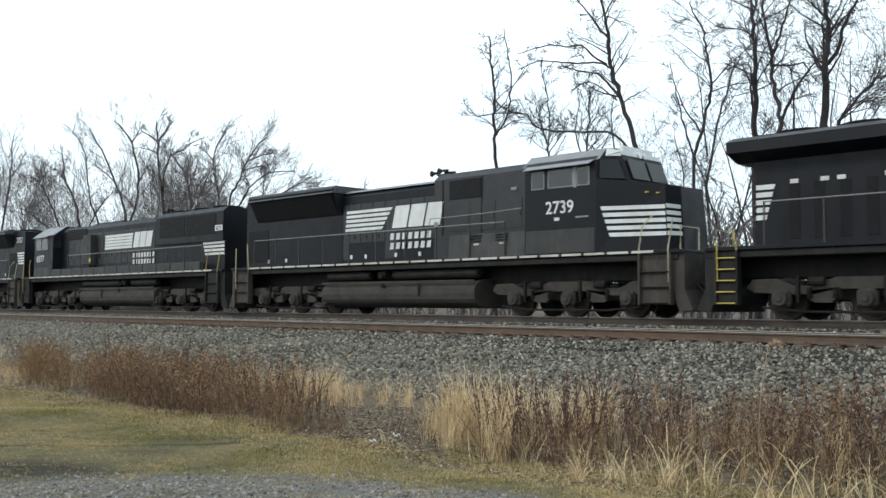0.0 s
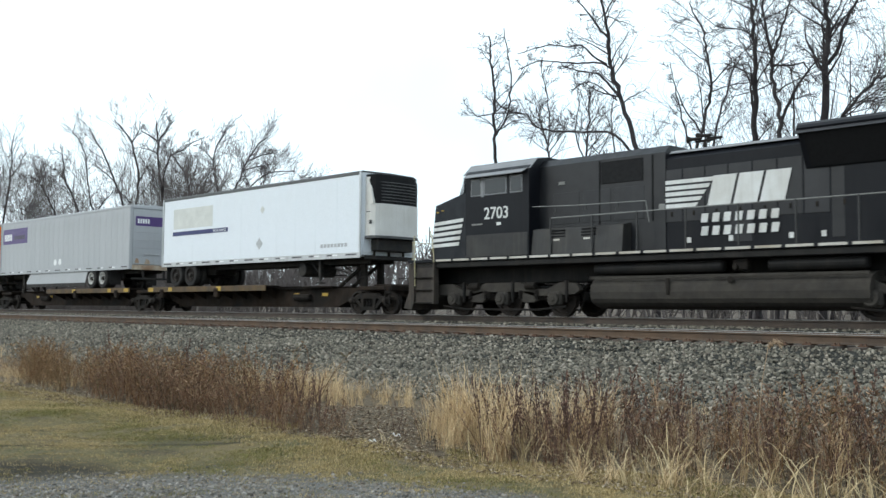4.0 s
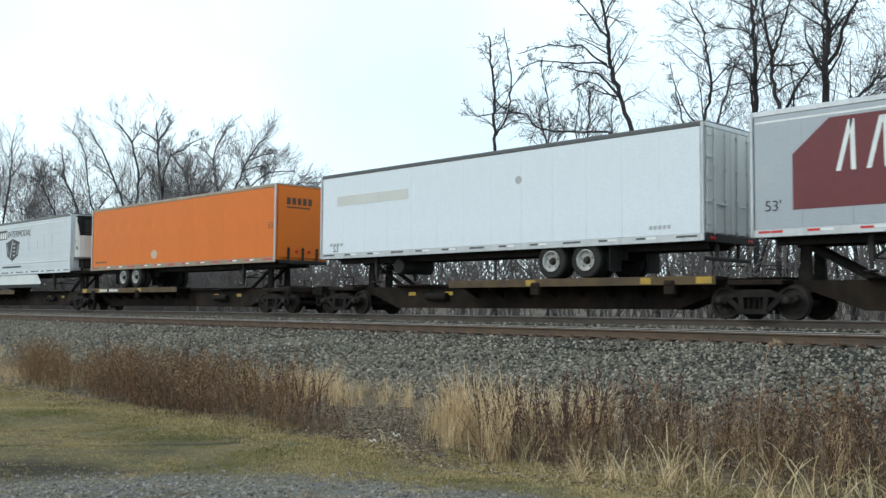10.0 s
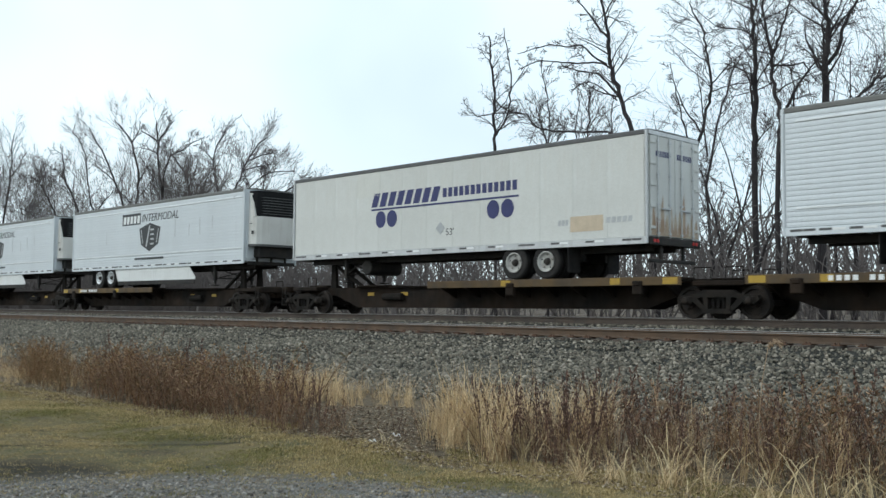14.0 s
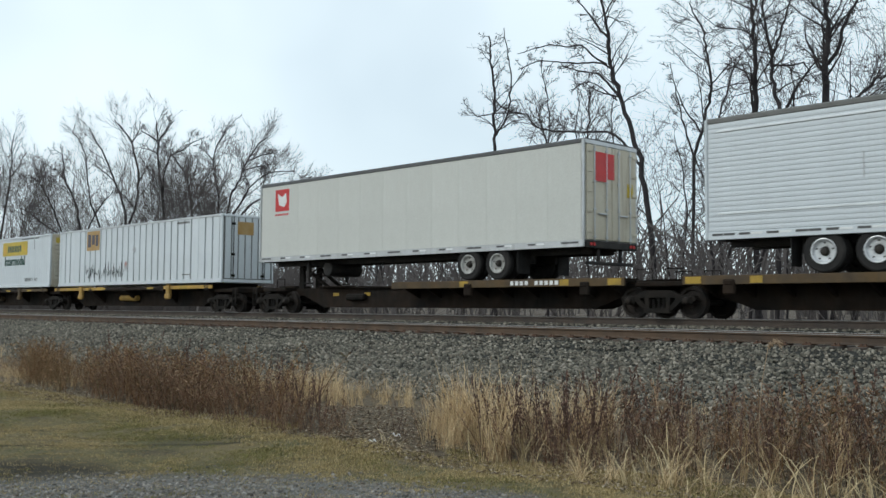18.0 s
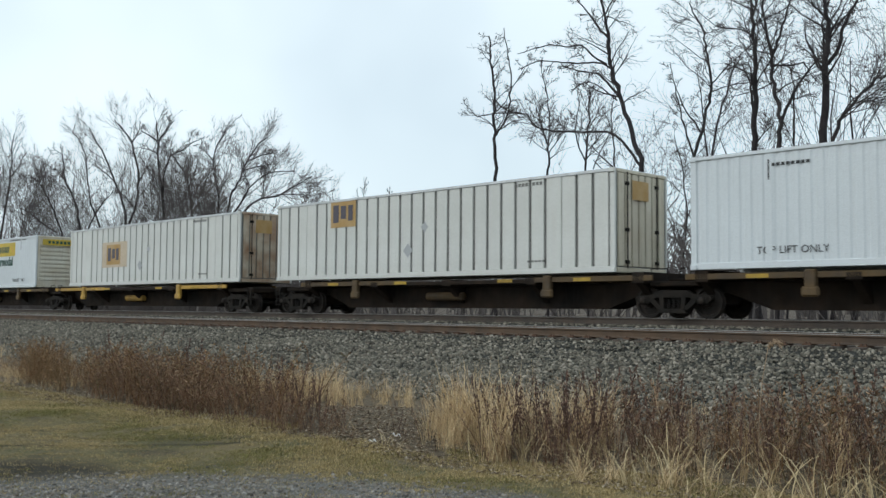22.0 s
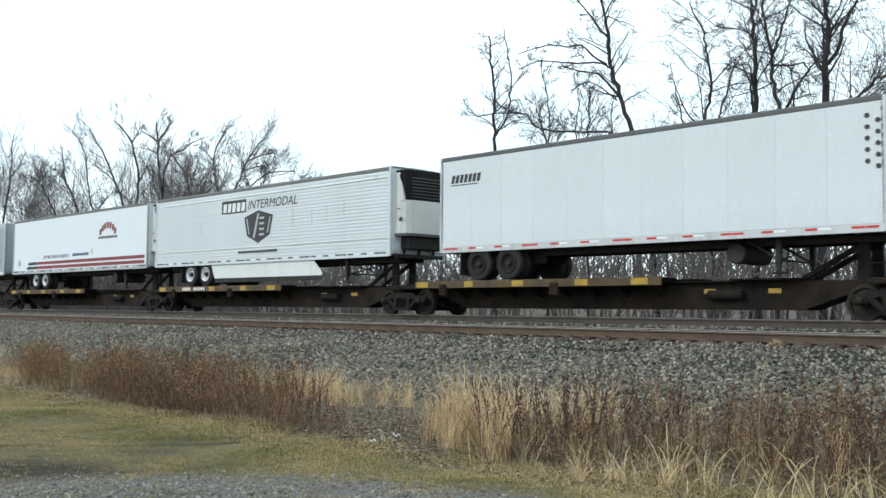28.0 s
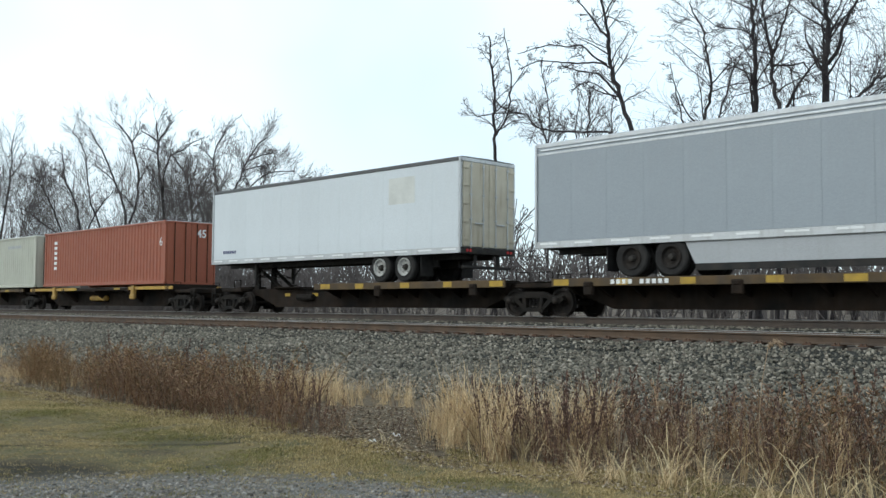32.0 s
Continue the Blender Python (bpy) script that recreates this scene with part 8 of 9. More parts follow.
thicket("thicket", "belt of thin bare brush behind the track", -125, 12, 31.5, 44, 560, 2.2, 5.2, 7, 0.022)
thicket("undergrowth", "dense bare brush below the bare trees", -135, -50, 33, 47, 380, 2.4, 4.6, 8, 0.022)
thicket("tall_brush", "tall grey brush among the bare trees", -136, -70, 45, 54, 150, 6.0, 11.5, 10, 0.016, kids=(0, 8, 4, 0))
thicket("far_woods", "distant grey-brown bare woods", -260, 20, 50, 110, 1150, 4.5, 8.0, 9, 0.060, "woods", (0, 5, 0, 0), 2)


# ---- loose stones, grass and weeds ----
def scatter(name, protos, places, material, label, category):
    """Joins many turned and scaled copies of a few small shapes. protos: (vertices, triangles); places: (which, x, y, z, turn, size, height, leanx, leany)."""
    V, F, k = [], [], 0
    for w, x, y, z, a, s, hz, lx, ly in places:
        v, f = protos[w]
        c, q = math.cos(a), math.sin(a)
        X = v[:, 0] * c - v[:, 1] * q
        Y = v[:, 0] * q + v[:, 1] * c
        Z = v[:, 2] * hz
        V.append(np.stack([X * s + x + lx * Z, Y * s + y + ly * Z, Z + z], -1))
        F.append(f + k)
        k += len(v)
    v, f = np.concatenate(V), np.concatenate(F)
    me = bpy.data.meshes.new(name)
    me.vertices.add(len(v))
    me.vertices.foreach_set("co", v.ravel())
    me.loops.add(f.size)
    me.loops.foreach_set("vertex_index", f.ravel().astype(np.int32))
    me.polygons.add(len(f))
    me.polygons.foreach_set("loop_start", np.arange(0, f.size, 3, dtype=np.int32))
    me.update()
    me.materials.append(material)
    return tagged(new(name, me), label, category, kind="stuff")


def island_mat(name, cols, rough=0.9, translucent=0.0):
    """A colour of its own for each loose piece, out of a range."""
    m = bpy.data.materials.new(name)
    m.use_nodes = True
    n, l = m.node_tree.nodes, m.node_tree.links
    b = n["Principled BSDF"]
    g = n.new("ShaderNodeNewGeometry")
    r = n.new("ShaderNodeValToRGB")
    el = r.color_ramp.elements
    while len(el) < len(cols):
        el.new(0.5)
    for k, c in enumerate(cols):
        el[k].position = k / (len(cols) - 1)
        el[k].color = (*c, 1)
    l.new(g.outputs["Random Per Island"], r.inputs[0])
    tc = n.new("ShaderNodeTexCoord")
    nz = n.new("ShaderNodeTexNoise")
    nz.inputs["Scale"].default_value = 35.0
    l.new(tc.outputs["Object"], nz.inputs["Vector"])
    mr = n.new("ShaderNodeMapRange")
    mr.inputs[1].default_value, mr.inputs[2].default_value, mr.inputs[3].default_value, mr.inputs[4].default_value = 0.3, 0.7, 0.75, 1.2
    l.new(nz.outputs[0], mr.inputs[0])
    mx = n.new("ShaderNodeMix")
    mx.data_type, mx.blend_type = "RGBA", "MULTIPLY"
    mx.inputs[0].default_value = 1.0
    l.new(r.outputs[0], mx.inputs[6])
    l.new(mr.outputs[0], mx.inputs[7])
    l.new(mx.outputs[2], b.inputs["Base Color"])
    b.inputs["Roughness"].default_value = rough
    b.inputs["Specular IOR Level"].default_value = 0.25
    return m


def stone_protos(rng, count):
    """Broken angular stones: eight jittered corners with cut faces."""
    tri = np.array([(4, 5, 6), (4, 6, 7), (0, 1, 5), (0, 5, 4), (1, 2, 6), (1, 6, 5), (2, 3, 7), (2, 7, 6), (3, 0, 4), (3, 4, 7)])
    base = np.array([(-1, -1, -1), (1, -1, -1), (1, 1, -1), (-1, 1, -1), (-1, -1, 1), (1, -1, 1), (1, 1, 1), (-1, 1, 1)], float)
    out = []
    for k in range(count):
        v = base * np.array([[rng.uniform(0.35, 1.0) for _ in range(3)] for _ in range(8)]) * np.array((1.2, 0.85, 0.75))
        a, b = rng.uniform(-0.6, 0.6), rng.uniform(-0.6, 0.6)
        ca, sa, cb, sb = math.cos(a), math.sin(a), math.cos(b), math.sin(b)
        v = v @ np.array([(1, 0, 0), (0, ca, -sa), (0, sa, ca)]) @ np.array([(cb, 0, sb), (0, 1, 0), (-sb, 0, cb)])
        out.append((v, tri))
    return out


def surf(x, y):
    z = ground_height(x, y)
    flat = 1.0 if not 17.4 < y < 25.8 else 0.25
    return z + flat * (0.10 * noise.noise((x * 0.35, y * 0.35, 0)) + 0.03 * noise.noise((x * 0.8, y * 0.8, 4)))


def build_stones():
    rng = random.Random(3)
    pr = stone_protos(rng, 24)
    pl = []
    for k in range(50000):
        y = 18.75 - 7.6 * rng.random() ** 0.92
        if 18.42 < y < 18.72:
            continue
        x = -y * rng.uniform(0.28, 2.85)
        s = rng.uniform(0.020, 0.040) * (1 if rng.random() < 0.94 else 1.45)
        pl.append((rng.randrange(24), x, y, surf(x, y) + s * rng.uniform(0.0, 1.0), rng.uniform(0, 6.3), s, s * rng.uniform(0.8, 1.25), 0, 0))
    for k in range(9000):
        y = rng.uniform(19.0, 22.75)
        x = -y * rng.uniform(0.28, 2.85)
        s = rng.uniform(0.025, 0.05)
        pl.append((rng.randrange(24), x, y, surf(x, y) + s * 0.2, rng.uniform(0, 6.3), s, s, 0, 0))
    for k in range(2200):
        y = rng.uniform(24.6, 27.5)
        x = -y * rng.uniform(0.28, 2.2)
        s = rng.uniform(0.03, 0.06)
        pl.append((rng.randrange(24), x, y, surf(x, y) + s * 0.2, rng.uniform(0, 6.3), s, s, 0, 0))
    scatter("ballast_stones", pr, pl, island_mat("crushed_ballast_stone", ((0.048, 0.044, 0.035), (0.114, 0.106, 0.085), (0.168, 0.153, 0.122), (0.222, 0.199, 0.157), (0.144, 0.121, 0.097), (0.126, 0.119, 0.095), (0.360, 0.320, 0.260), (0.156, 0.144, 0.114), (0.084, 0.077, 0.062))), "crushed grey ballast stones along the tracks", "ballast")
    pl = []
    for k in range(9000):
        x, y = rng.uniform(-11.5, -3.6), rng.uniform(2.4, 6.2)
        if math.hypot((x + 5.0) * 0.303, (y - 3.6) * 0.465) > 1.02 + rng.gauss(0, 0.09):
            continue
        s = rng.uniform(0.007, 0.02)
        pl.append((rng.randrange(24), x, y, surf(x, y) + s * 0.2, rng.uniform(0, 6.3), s, s, 0, 0))
    scatter("driveway_gravel", pr, pl, island_mat("fine_grey_gravel", ((0.084, 0.077, 0.067), (0.185, 0.170, 0.150), (0.308, 0.287, 0.256), (0.150, 0.122, 0.094), (0.238, 0.217, 0.186))), "fine grey gravel on the drive", "gravel")


build_stones()


def blade(pts, w):
    """A thin bent blade as a strip that ends in a point; pts: (x, z) from the foot."""
    v, f = [], []
    n = len(pts)
    for k, (x, z) in enumerate(pts[:-1]):
        ww = w * (1 - 0.7 * k / (n - 1))
        v += [(x, -ww, z), (x, ww, z)]
    v.append((pts[-1][0], 0, pts[-1][1]))
    for k in range(n - 2):
        a = 2 * k
        f += [(a, a + 1, a + 3), (a, a + 3, a + 2)]
    f.append((2 * n - 4, 2 * n - 3, 2 * n - 2))
    return np.array(v), np.array(f)


def join(pieces):
    V, F, k = [], [], 0
    for v, f in pieces:
        V.append(v)
        F.append(f + k)
        k += len(v)
    return np.concatenate(V), np.concatenate(F)


def turned(vf, a, dx=0, dy=0, dz=0):
    v, f = vf
    c, s = math.cos(a), math.sin(a)
    return np.stack([v[:, 0] * c - v[:, 1] * s + dx, v[:, 0] * s + v[:, 1] * c + dy, v[:, 2] + dz], -1), f


def stem3(p0, p1, r0, r1):
    p0, p1 = np.array(p0, float), np.array(p1, float)
    d = p1 - p0
    a = np.cross(d, (0.3, 0.9, 0.2))
    a /= np.linalg.norm(a) + 1e-9
    b = np.cross(d, a)
    b /= np.linalg.norm(b) + 1e-9
    v = [p + r * (a * math.cos(t) + b * math.sin(t)) for p, r in ((p0, r0), (p1, r1)) for t in (0, 2.1, 4.2)]
    f = [(0, 1, 4), (0, 4, 3), (1, 2, 5), (1, 5, 4), (2, 0, 3), (2, 3, 5)]
    return np.array(v), np.array(f)


def spur(p0, p1, r):
    """A short side twig that ends in a point."""
    p0 = np.array(p0, float)
    v = [p0 + r * np.array((math.cos(t), math.sin(t), 0)) for t in (0, 2.1, 4.2)] + [np.array(p1, float)]
    return np.array(v), np.array([(0, 1, 3), (1, 2, 3), (2, 0, 3)])


def weed_protos(rng, count):
    """Dead weeds, one metre high: a crooked stem, spreading side stems, and curled leaves and seed heads."""
    out = []
    tri = np.array([(3, 0, 1), (3, 1, 2), (3, 2, 0)])
    for k in range(count):
        P = []
        p, d = np.zeros(3), np.array((rng.gauss(0, 0.10), rng.gauss(0, 0.10), 1.0))
        line = [p]
        for j in range(4):
            d = d + np.array((rng.gauss(0, 0.16), rng.gauss(0, 0.16), 0.0))
            p = p + d / np.linalg.norm(d) * 0.26
            line.append(p)
        for j in range(4):
            P.append(stem3(line[j], line[j + 1], 0.007 - 0.0012 * j, 0.0058 - 0.0012 * j))
        for j in range(rng.randrange(11, 15)):
            f = rng.uniform(0.25, 3.95)
            i = min(int(f), 3)
            p0 = line[i] + (line[i + 1] - line[i]) * (f - i)
            a = rng.uniform(0, 6.3)
            ln = rng.uniform(0.10, 0.34) * (1.25 - 0.22 * f)
            p1 = p0 + np.array((math.cos(a) * ln * 0.75, math.sin(a) * ln * 0.75, ln * rng.uniform(0.35, 1.0)))
            P.append(spur(p0, p1, 0.0035))
            for q in range(2):
                e = p0 + (p1 - p0) * rng.uniform(0.3, 1.05)
                s = rng.uniform(0.010, 0.024)
                w = np.array((rng.gauss(0, s * 1.6), rng.gauss(0, s * 1.6), s * rng.uniform(-1.5, 2.6)))
                v = np.array([(s * 0.8, 0, 0), (-s * 0.4, s * 0.7, 0), (-s * 0.4, -s * 0.7, 0)]) + e
                P.append((np.concatenate([v, (e + w)[None]]), tri))
        out.append(join(P))
    return out


def tuft_protos(rng, count, arch):
    """Tufts of long dry grass, one metre high, fine and swept over at the tips."""
    out = []
    for k in range(count):
        P = []
        way = rng.uniform(0, 6.3)
        for j in range(rng.randrange(18, 26)):
            a, ln = way + rng.gauss(0, 1.3), rng.uniform(0.45, 1.08)
            b = rng.uniform(0.1, arch)
            pts = [(b * ln * (s ** 1.8), ln * (s - 0.32 * b * s ** 3)) for s in (0, 0.4, 0.75, 1.0)]
            P.append(turned(blade(pts, 0.0036), a, rng.gauss(0, 0.05), rng.gauss(0, 0.05)))
        out.append(join(P))
    return out


def bent_protos(rng, count):
    """Long dry blades, one metre in reach, that have fallen over and lean across one another."""
    out = []
    for k in range(count):
        P = []
        for j in range(rng.randrange(3, 6)):
            a, b = rng.uniform(0, 6.3), rng.uniform(0.5, 1.5)
            ln = rng.uniform(0.6, 1.1)
            pts = [(b * ln * 0.75 * s ** 1.4, ln * (s * 1.05 - 0.60 * min(b, 1.25) * s ** 2.6)) for s in (0, 0.25, 0.5, 0.72, 0.88, 1.0)]
            P.append(turned(blade(pts, 0.0062), a, rng.gauss(0, 0.05), rng.gauss(0, 0.05)))
        out.append(join(P))
    return out


def spike_protos(rng, count):
    """Stiff dead stalks, one metre high, with seeds close along the upper stem."""
    out = []
    for k in range(count):
        P = []
        bx, by = rng.gauss(0, 0.07), rng.gauss(0, 0.07)
        P.append(stem3((0, 0, 0), (bx * 0.4, by * 0.4, 0.5), 0.008, 0.006))
        P.append(stem3((bx * 0.4, by * 0.4, 0.5), (bx, by, 1.0), 0.006, 0.003))
        low = rng.uniform(0.3, 0.55)
        for j in range(rng.randrange(26, 38)):
            z = rng.uniform(low, 1.0)
            q = z ** 1.3
            s = rng.uniform(0.010, 0.022)
            w = 0.022 * (1.15 - z) + 0.006
            e = np.array((bx * q + rng.gauss(0, w), by * q + rng.gauss(0, w), z))
            v = np.array([(0, 0, -s), (s * 0.6, 0, 0), (-s * 0.3, s * 0.5, 0), (-s * 0.3, -s * 0.5, 0), (0, 0, s * 1.5)]) + e
            P.append((v, np.array([(0, 2, 1), (0, 3, 2), (0, 1, 3), (4, 1, 2), (4, 2, 3), (4, 3, 1)])))
        out.append(join(P))
    return out


# stretches of the weed belt by the ratio x / y: from, to, front edge, depth, kind, plants a square metre, height
BELT = (
    (-2.80, -2.52, 6.9, 2.2, "straw", 40, 0.30), (-2.80, -2.52, 7.6, 2.0, "tan", 30, 0.35),
    (-2.52, -2.27, 7.15, 2.2, "tan", 85, 0.70), (-2.52, -2.27, 7.3, 1.2, "straw", 14, 0.35),
    (-2.27, -2.13, 7.5, 1.9, "tan", 70, 0.46), (-2.27, -2.13, 7.8, 1.6, "straw", 22, 0.40),
    (-2.13, -1.92, 6.9, 2.3, "brown", 72, 0.60), (-2.13, -1.60, 8.1, 1.1, "spike", 12, 0.88),
    (-1.92, -1.75, 6.65, 2.3, "brown", 72, 0.66), (-2.13, -1.60, 7.0, 2.0, "tan", 26, 0.74),
    (-1.75, -1.50, 6.5, 2.3, "brown", 64, 0.70), (-1.75, -1.36, 6.9, 2.0, "tan", 30, 0.80),
    (-1.50, -1.36, 6.4, 2.0, "brown", 60, 0.55), (-1.50, -1.30, 6.8, 1.2, "spike", 24, 0.64),
    (-1.36, -1.20, 6.5, 0.9, "brown", 85, 0.38), (-1.36, -1.22, 6.75, 0.9, "spike", 30, 0.48),
    (-1.52, -1.18, 9.0, 1.8, "straw", 30, 0.62), (-1.18, -1.06, 9.8, 1.4, "straw", 16, 0.5),
    (-1.12, -1.03, 7.1, 0.8, "dark", 60, 0.34), (-1.12, -1.03, 7.15, 0.7, "spike", 26, 0.50),
    (-1.03, -0.90, 7.2, 1.7, "straw", 62, 0.84), (-1.03, -0.90, 7.4, 1.6, "brown", 10, 0.55),
    (-0.93, -0.72, 7.05, 1.3, "spike", 48, 0.76), (-0.93, -0.72, 7.0, 1.3, "brown", 62, 0.52), (-0.93, -0.72, 7.9, 1.6, "straw", 30, 0.80),
    (-0.72, -0.58, 7.3, 1.9, "brown", 68, 0.66), (-0.72, -0.34, 7.3, 1.9, "spike", 22, 0.78), (-0.72, -0.34, 7.4, 2.0, "straw", 5, 0.66),
    (-0.58, -0.30, 7.5, 2.2, "brown", 72, 0.70), (-0.58, -0.30, 7.5, 1.5, "tan", 22, 0.70),
)


def build_weeds():
    rng = random.Random(21)
    weeds, tufts, spikes, bent = weed_protos(rng, 16), tuft_protos(rng, 12, 0.85), spike_protos(rng, 12), bent_protos(rng, 10)
    pools = {"brown": [], "tan": [], "dark": [], "straw": [], "spike": [], "bent": []}
    shapes = {"brown": weeds, "tan": weeds, "dark": weeds, "straw": tufts, "spike": spikes, "bent": bent}

    def put(kind, x, y, h, wide=1.0):
        pools[kind].append((rng.randrange(len(shapes[kind])), x, y, surf(x, y) - 0.02, rng.uniform(0, 6.3), h * wide, h, rng.gauss(0, 0.16), rng.gauss(0, 0.16)))

    for q0, q1, edge, depth, kind, many, tall in BELT:
        area = (q1 - q0) * ((edge + depth) ** 2 - edge ** 2) / 2
        for k in range(int(area * many)):
            y = edge + depth * rng.random()
            x = y * (rng.uniform(q0, q1) + rng.gauss(0, 0.02))
            n = noise.noise((x * 1.5, y * 1.5, 8))
            clump = noise.noise((x * 0.75, y * 0.75, 12))
            if y < edge + 0.45 * (n + 0.25) or n < -0.18 and rng.random() < 0.8:
                continue
            put(kind, x, y, min(tall * rng.uniform(0.50, 1.12) * (1.0 + 0.75 * clump), tall * 1.22), 1.2 if kind in ("brown", "tan") else 1.0)
    for k in range(170):    # straw between the weeds and the stones
        y = rng.uniform(9.8, 12.2)
        put("straw", -y * rng.uniform(0.4, 2.75), y, rng.uniform(0.25, 0.5))
    for k in range(190):    # thin weeds on the foot of the ballast
        y = rng.uniform(9.6, 12.6)
        x = -y * rng.uniform(0.35, 2.5)
        put(rng.choice(("brown", "tan", "spike")), x, y, rng.uniform(0.3, 0.6))
    for k in range(50):    # low pale blades bent over the front edge, and a few tall reeds
        y = rng.uniform(6.7, 7.7)
        put("straw", -y * rng.uniform(0.34, 0.84), y, rng.uniform(0.14, 0.32), 1.9)
    for k in range(80):    # long fallen blades along the front of the weeds
        y = rng.uniform(6.75, 7.9)
        put("bent", -y * rng.uniform(0.33, 0.78), y, rng.uniform(0.35, 0.75), 1.25)
    for k in range(40):
        y = rng.uniform(7.0, 8.4)
        put("bent", -y * rng.uniform(0.84, 1.06), y, rng.uniform(0.45, 0.85), 0.8)
    for k in range(70):     # dry blades along the edge of the lawn
        y = rng.uniform(6.6, 7.6)
        put("bent", -y * rng.uniform(1.1, 2.6), y, rng.uniform(0.15, 0.35), 1.4)
    for k in range(3):
        y = rng.uniform(7.2, 8.8)
        put("straw", -y * rng.uniform(0.36, 0.66), y, rng.uniform(0.85, 1.10), 0.8)
    scatter("fallen_blades", bent, pools["bent"], island_mat("pale_fallen_blade", ((0.306, 0.224, 0.117), (0.442, 0.340, 0.187), (0.510, 0.415, 0.250), (0.357, 0.274, 0.148))), "long pale dry blades fallen across the weeds", "grass")
    scatter("brown_weeds", weeds, pools["brown"], island_mat("dead_brown_weed", ((0.075, 0.042, 0.029), (0.163, 0.087, 0.050), (0.251, 0.142, 0.083), (0.106, 0.065, 0.045), (0.376, 0.248, 0.149), (0.094, 0.074, 0.038))), "dead reddish-brown weeds below the ballast", "weeds")
    scatter("tan_weeds", weeds, pools["tan"], island_mat("dead_orange_weed", ((0.109, 0.058, 0.028), (0.217, 0.118, 0.053), (0.319, 0.197, 0.099), (0.148, 0.086, 0.044), (0.120, 0.102, 0.046))), "dead orange-tan weeds below the ballast", "weeds")
    scatter("dark_weeds", weeds, pools["dark"], island_mat("dead_dark_weed", ((0.042, 0.027, 0.023), (0.112, 0.070, 0.057), (0.070, 0.047, 0.039))), "dark dead weeds beside a trodden gap", "weeds")
    scatter("seed_stalks", spikes, pools["spike"], island_mat("dark_seed_stalk", ((0.060, 0.038, 0.031), (0.131, 0.078, 0.059), (0.095, 0.057, 0.046), (0.214, 0.126, 0.090))), "stiff dark seed stalks among the weeds", "weeds")
    scatter("dry_grass", tufts, pools["straw"], island_mat("dry_straw_grass", ((0.380, 0.259, 0.138), (0.575, 0.420, 0.236), (0.736, 0.564, 0.339), (0.483, 0.345, 0.196))), "tall pale dry grass tufts below the ballast", "grass")
    # fallen leaves and broken stalks on the bare earth and along the front of the weeds
    leaf = []
    for k in range(6):
        c, d = rng.uniform(0.1, 0.5), rng.uniform(0.5, 0.8)
        leaf.append((np.array([(-1, 0, 0), (0, -d, c), (1, 0, 0.1), (0, d, c), (0, 0, 0.05)]), np.array([(0, 1, 4), (1, 2, 4), (2, 3, 4), (3, 0, 4)])))
    pl = []
    for k in range(7500):
        if k < 2300:
            y = rng.uniform(6.7, 9.6)
            x = -y * rng.uniform(1.04, 1.30)
        else:
            y = 6.9 + abs(rng.gauss(0, 0.7)) - 0.35
            x = -y * rng.uniform(0.34, 2.7)
        s = rng.uniform(0.012, 0.032)
        pl.append((rng.randrange(6), x, y, surf(x, y) + 0.012, rng.uniform(0, 6.3), s, s, rng.gauss(0, 0.3), rng.gauss(0, 0.3)))
    scatter("fallen_leaves", leaf, pl, island_mat("dry_fallen_leaf", ((0.096, 0.064, 0.041), (0.192, 0.132, 0.082), (0.288, 0.212, 0.136), (0.128, 0.092, 0.062), (0.480, 0.408, 0.312), (0.240, 0.184, 0.117))), "dry brown fallen leaves along the weeds", "leaves")
    # short lawn
    pr = []
    for k in range(10):
        P = []
        for j in range(9):
            ln, b, w = rng.uniform(0.45, 1.0), rng.uniform(0.3, 1.3), 0.075
            v = np.array([(0, -w, 0), (0, w, 0), (0.8 * b * ln, 0, ln * (1 - 0.35 * b))])
            P.append(turned((v, np.array([(0, 1, 2)])), rng.uniform(0, 6.3), rng.gauss(0, 0.7), rng.gauss(0, 0.7)))
        pr.append(join(P))
    green, dry = [], []
    for k in range(98000):
        y = rng.uniform(2.4, 8.2)
        x = -y * rng.uniform(0.30, 2.9)
        n = noise.noise((x * 0.8, y * 0.8, 2))
        turf = noise.noise((x * 0.7, y * 0.7, 6)) + 0.6 * noise.noise((x * 2.0, y * 2.0, 7)) - (0.42 if x < -7.4 and y < 4.6 else 0.0)
        q = x / y
        edge = 7.15 if q < -1.36 else (6.75 if q < -1.2 else (6.95 if q < -1.0 else 7.5))
        # grass thins along the darker lines and over the darker patch
        line_off = min(abs(x + 11.5 - 0.50 * (y - 4.35)), abs(x + 10.2 - 0.70 * (y - 3.84)), abs(x + 10.05 - 1.1 * (y - 5.1))) + 0.10 * noise.noise((y * 2.0, x * 2.0, 5))
        bare = math.hypot(x + 8.9, y - 3.3) + 0.5 * n
        if y > edge + 0.15 * n or y < 6.4 and line_off < 0.12 and rng.random() < 0.8 or bare < 0.95 and rng.random() < 0.75 or turf < -0.24 and rng.random() < 0.65:
            continue
        if math.hypot((x + 5.0) * 0.303, (y - 3.6) * 0.465) < 1.02 + 0.20 * noise.noise((x * 1.5, y * 1.5, 1)) + rng.gauss(0, 0.10):
            if rng.random() > 0.10:
                continue
        near = max(0.0, min(1.0, (y - 5.6) / 1.2))
        s = rng.uniform(0.018, 0.040) * (1.0 + 0.6 * near + 0.5 * max(turf, 0))
        item = (rng.randrange(10), x, y, surf(x, y) - 0.004, rng.uniform(0, 6.3), s, s, 0, 0)
        (green if n + rng.gauss(0, 0.22) > 0.15 + 0.10 * near else dry).append(item)
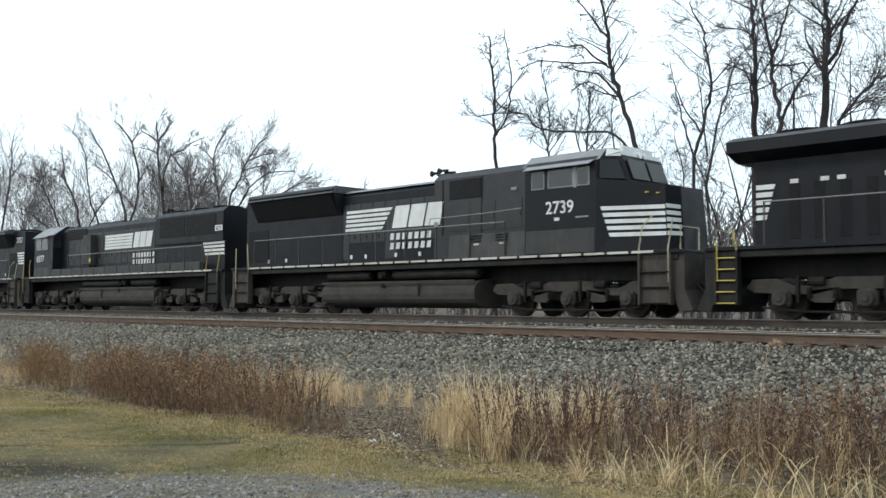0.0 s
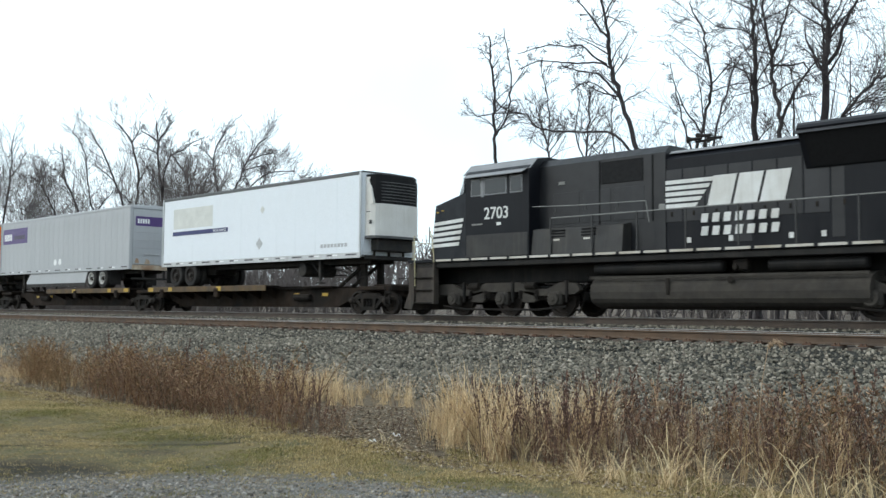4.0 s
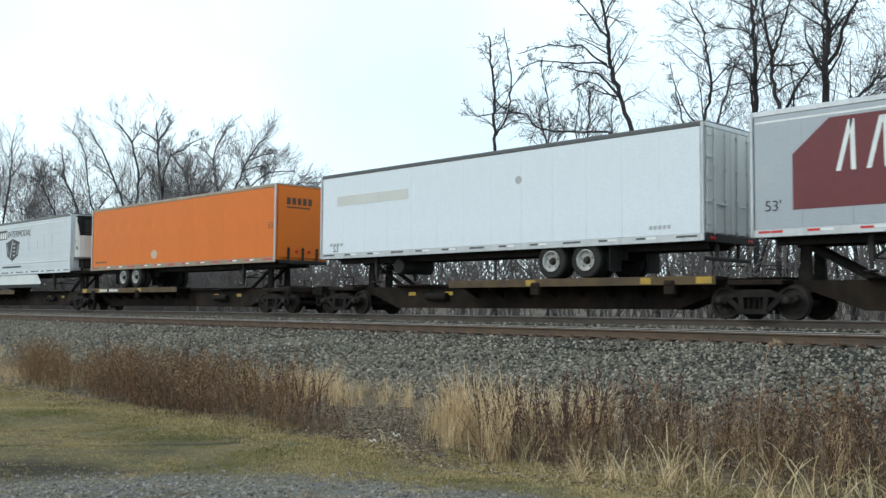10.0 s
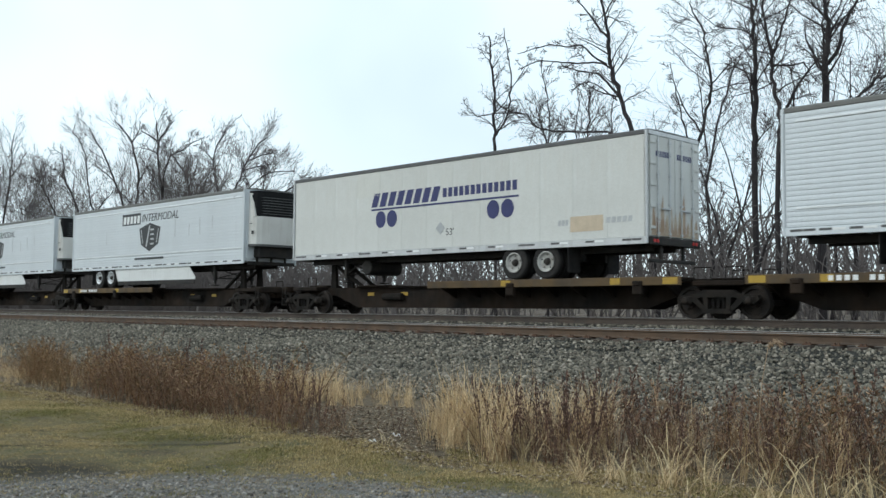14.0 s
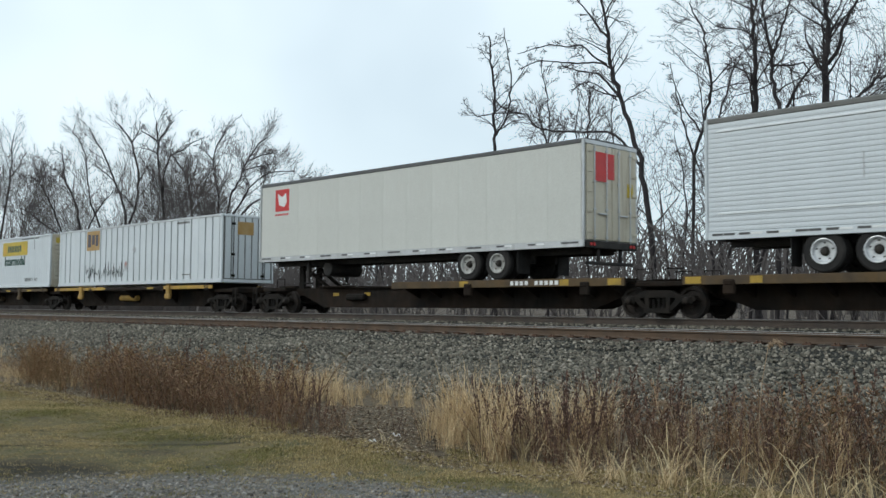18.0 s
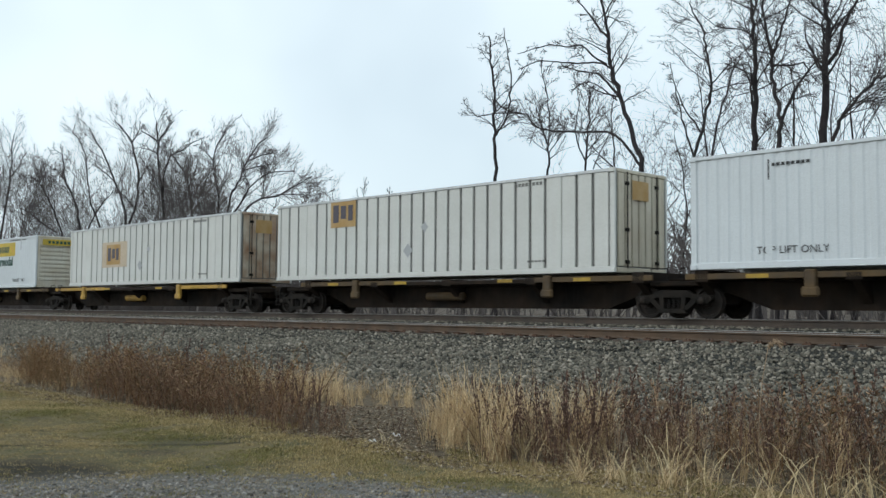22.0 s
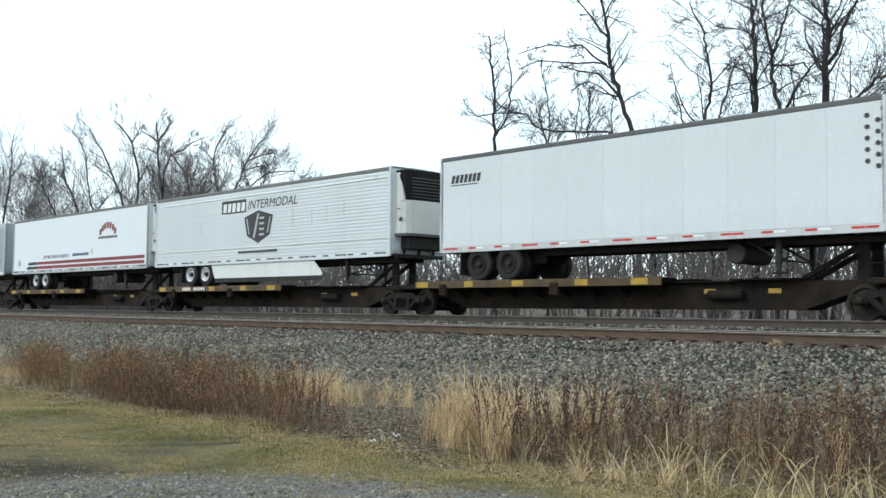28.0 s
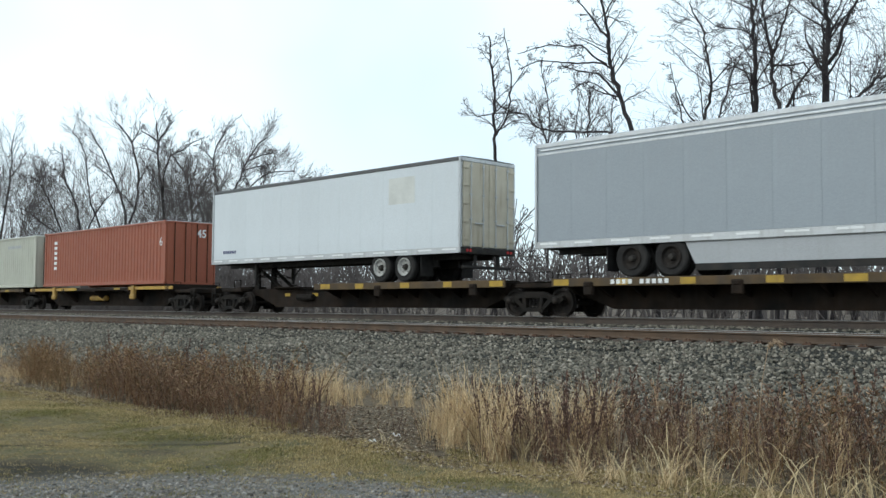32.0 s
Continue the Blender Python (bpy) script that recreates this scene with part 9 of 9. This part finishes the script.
    scatter("green_grass", pr, green, island_mat("dull_green_grass", ((0.115, 0.110, 0.036), (0.19, 0.172, 0.058), (0.27, 0.235, 0.088))), "short dull green lawn grass", "grass")
    scatter("straw_grass", pr, dry, island_mat("short_straw_grass", ((0.232, 0.180, 0.085), (0.386, 0.296, 0.140), (0.502, 0.389, 0.200), (0.270, 0.209, 0.105))), "short dry yellow lawn grass", "grass")


def litter(x, y, s, label):
    rng = random.Random(int(s * 1000))
    m = Mesh()
    t = thing("litter", label, "litter", "", (x, y, surf(x, y)))
    me = bpy.data.meshes.new("paper")
    vs, fs = [], []
    for j in range(5):
        for i in range(7):
            vs.append(((i / 6 - 0.5) * s * 2, (j / 4 - 0.5) * s + rng.gauss(0, s * 0.06), s * (0.35 + 0.30 * math.sin(i * 1.3 + j) + rng.gauss(0, 0.12))))
    for j in range(4):
        for i in range(6):
            fs.append((j * 7 + i, j * 7 + i + 1, j * 7 + i + 8, j * 7 + i + 7))
    me.from_pydata(vs, [], fs)
    me.materials.append(PAPER)
    ob = part("paper", me, None, t)
    mod = ob.modifiers.new("thickness", "SOLIDIFY")
    mod.thickness = 0.003


PAPER = mat("dirty_white_paper", (0.70, 0.70, 0.70), 0.7, col2=(0.5, 0.49, 0.47), scale=9, var=0.8)


build_weeds()
litter(-8.08, 6.95, 0.045, "crumpled white paper lying by the trodden gap")
litter(-8.23, 7.43, 0.055, "torn white wrapper lying on fallen leaves")


REED = mat("pale_dry_reed", (0.36, 0.26, 0.17), 0.85, col2=(0.27, 0.19, 0.12), scale=9, var=0.8)


def reed(x, y, h, droop, seed):
    """A tall dry reed with a drooping feathery plume."""
    rng = random.Random(seed)
    t = thing("reed", "tall pale dry reed with a drooping plume among weeds", "reed", "reeds in the weeds", (x, y, surf(x, y) - 0.02))
    arc = [Vector((droop * 0.10 * f ** 3, 0, h * f * (1 - 0.04 * f))) for f in (0, 0.25, 0.5, 0.75, 1.0)]
    part("stem", Mesh().tube([tuple(p) for p in arc], 0.0032, 5), REED, t)
    wood = Limbs()
    for k in range(120):
        f = rng.random()
        a = 0.4 + 2.0 * f
        c = arc[-1] + Vector((droop * 0.075 * (1 - math.cos(a)) - droop * 0.01, rng.gauss(0, 0.010), 0.075 * math.sin(a) - 0.03 + rng.gauss(0, 0.012)))
        e = c + Vector((droop * 0.025 * rng.random(), rng.gauss(0, 0.012), -0.012 - 0.02 * rng.random()))
        wood.add([c, c.lerp(e, 0.5) + Vector((0, 0, 0.006)), e], [0.002, 0.003, 0.0008], 3)
    part("plume", wood.mesh("plume", REED), None, t)


for k, (x, y, h, droop) in enumerate(((-3.97, 7.6, 1.235, 1), (-4.9, 7.9, 0.60, -1))):
    reed(x, y, h, droop, 300 + k)


# ---- the train runs ----
def motions():
    for ob, u in MOVERS:
        base = ob.matrix_basis.to_quaternion().to_matrix().to_4x4()
        walk(ob, [(t, Matrix.Translation((u + run, YT, 0)) @ base) for t, run in enumerate(RUN)])
    seconds = list(range(len(RUN)))
    for ob, u, r, x in WHEELS:
        span = [k for k in range(0, 961) if -66 < u + np.interp(k / FPS, seconds, RUN) < -3]
        if not span:
            continue
        turn = lambda t: Matrix.Translation((x, 0, r)) @ Matrix.Rotation(float(np.interp(t, seconds, RUN)) / r, 4, "Y")
        rows = [(k / FPS, turn(k / FPS)) for k in span]
        if span[0] > 0:
            rows.insert(0, (0.0, rows[0][1]))
        if span[-1] < 960:
            rows.append((32.0, rows[-1][1]))
        walk(ob, rows)


motions()
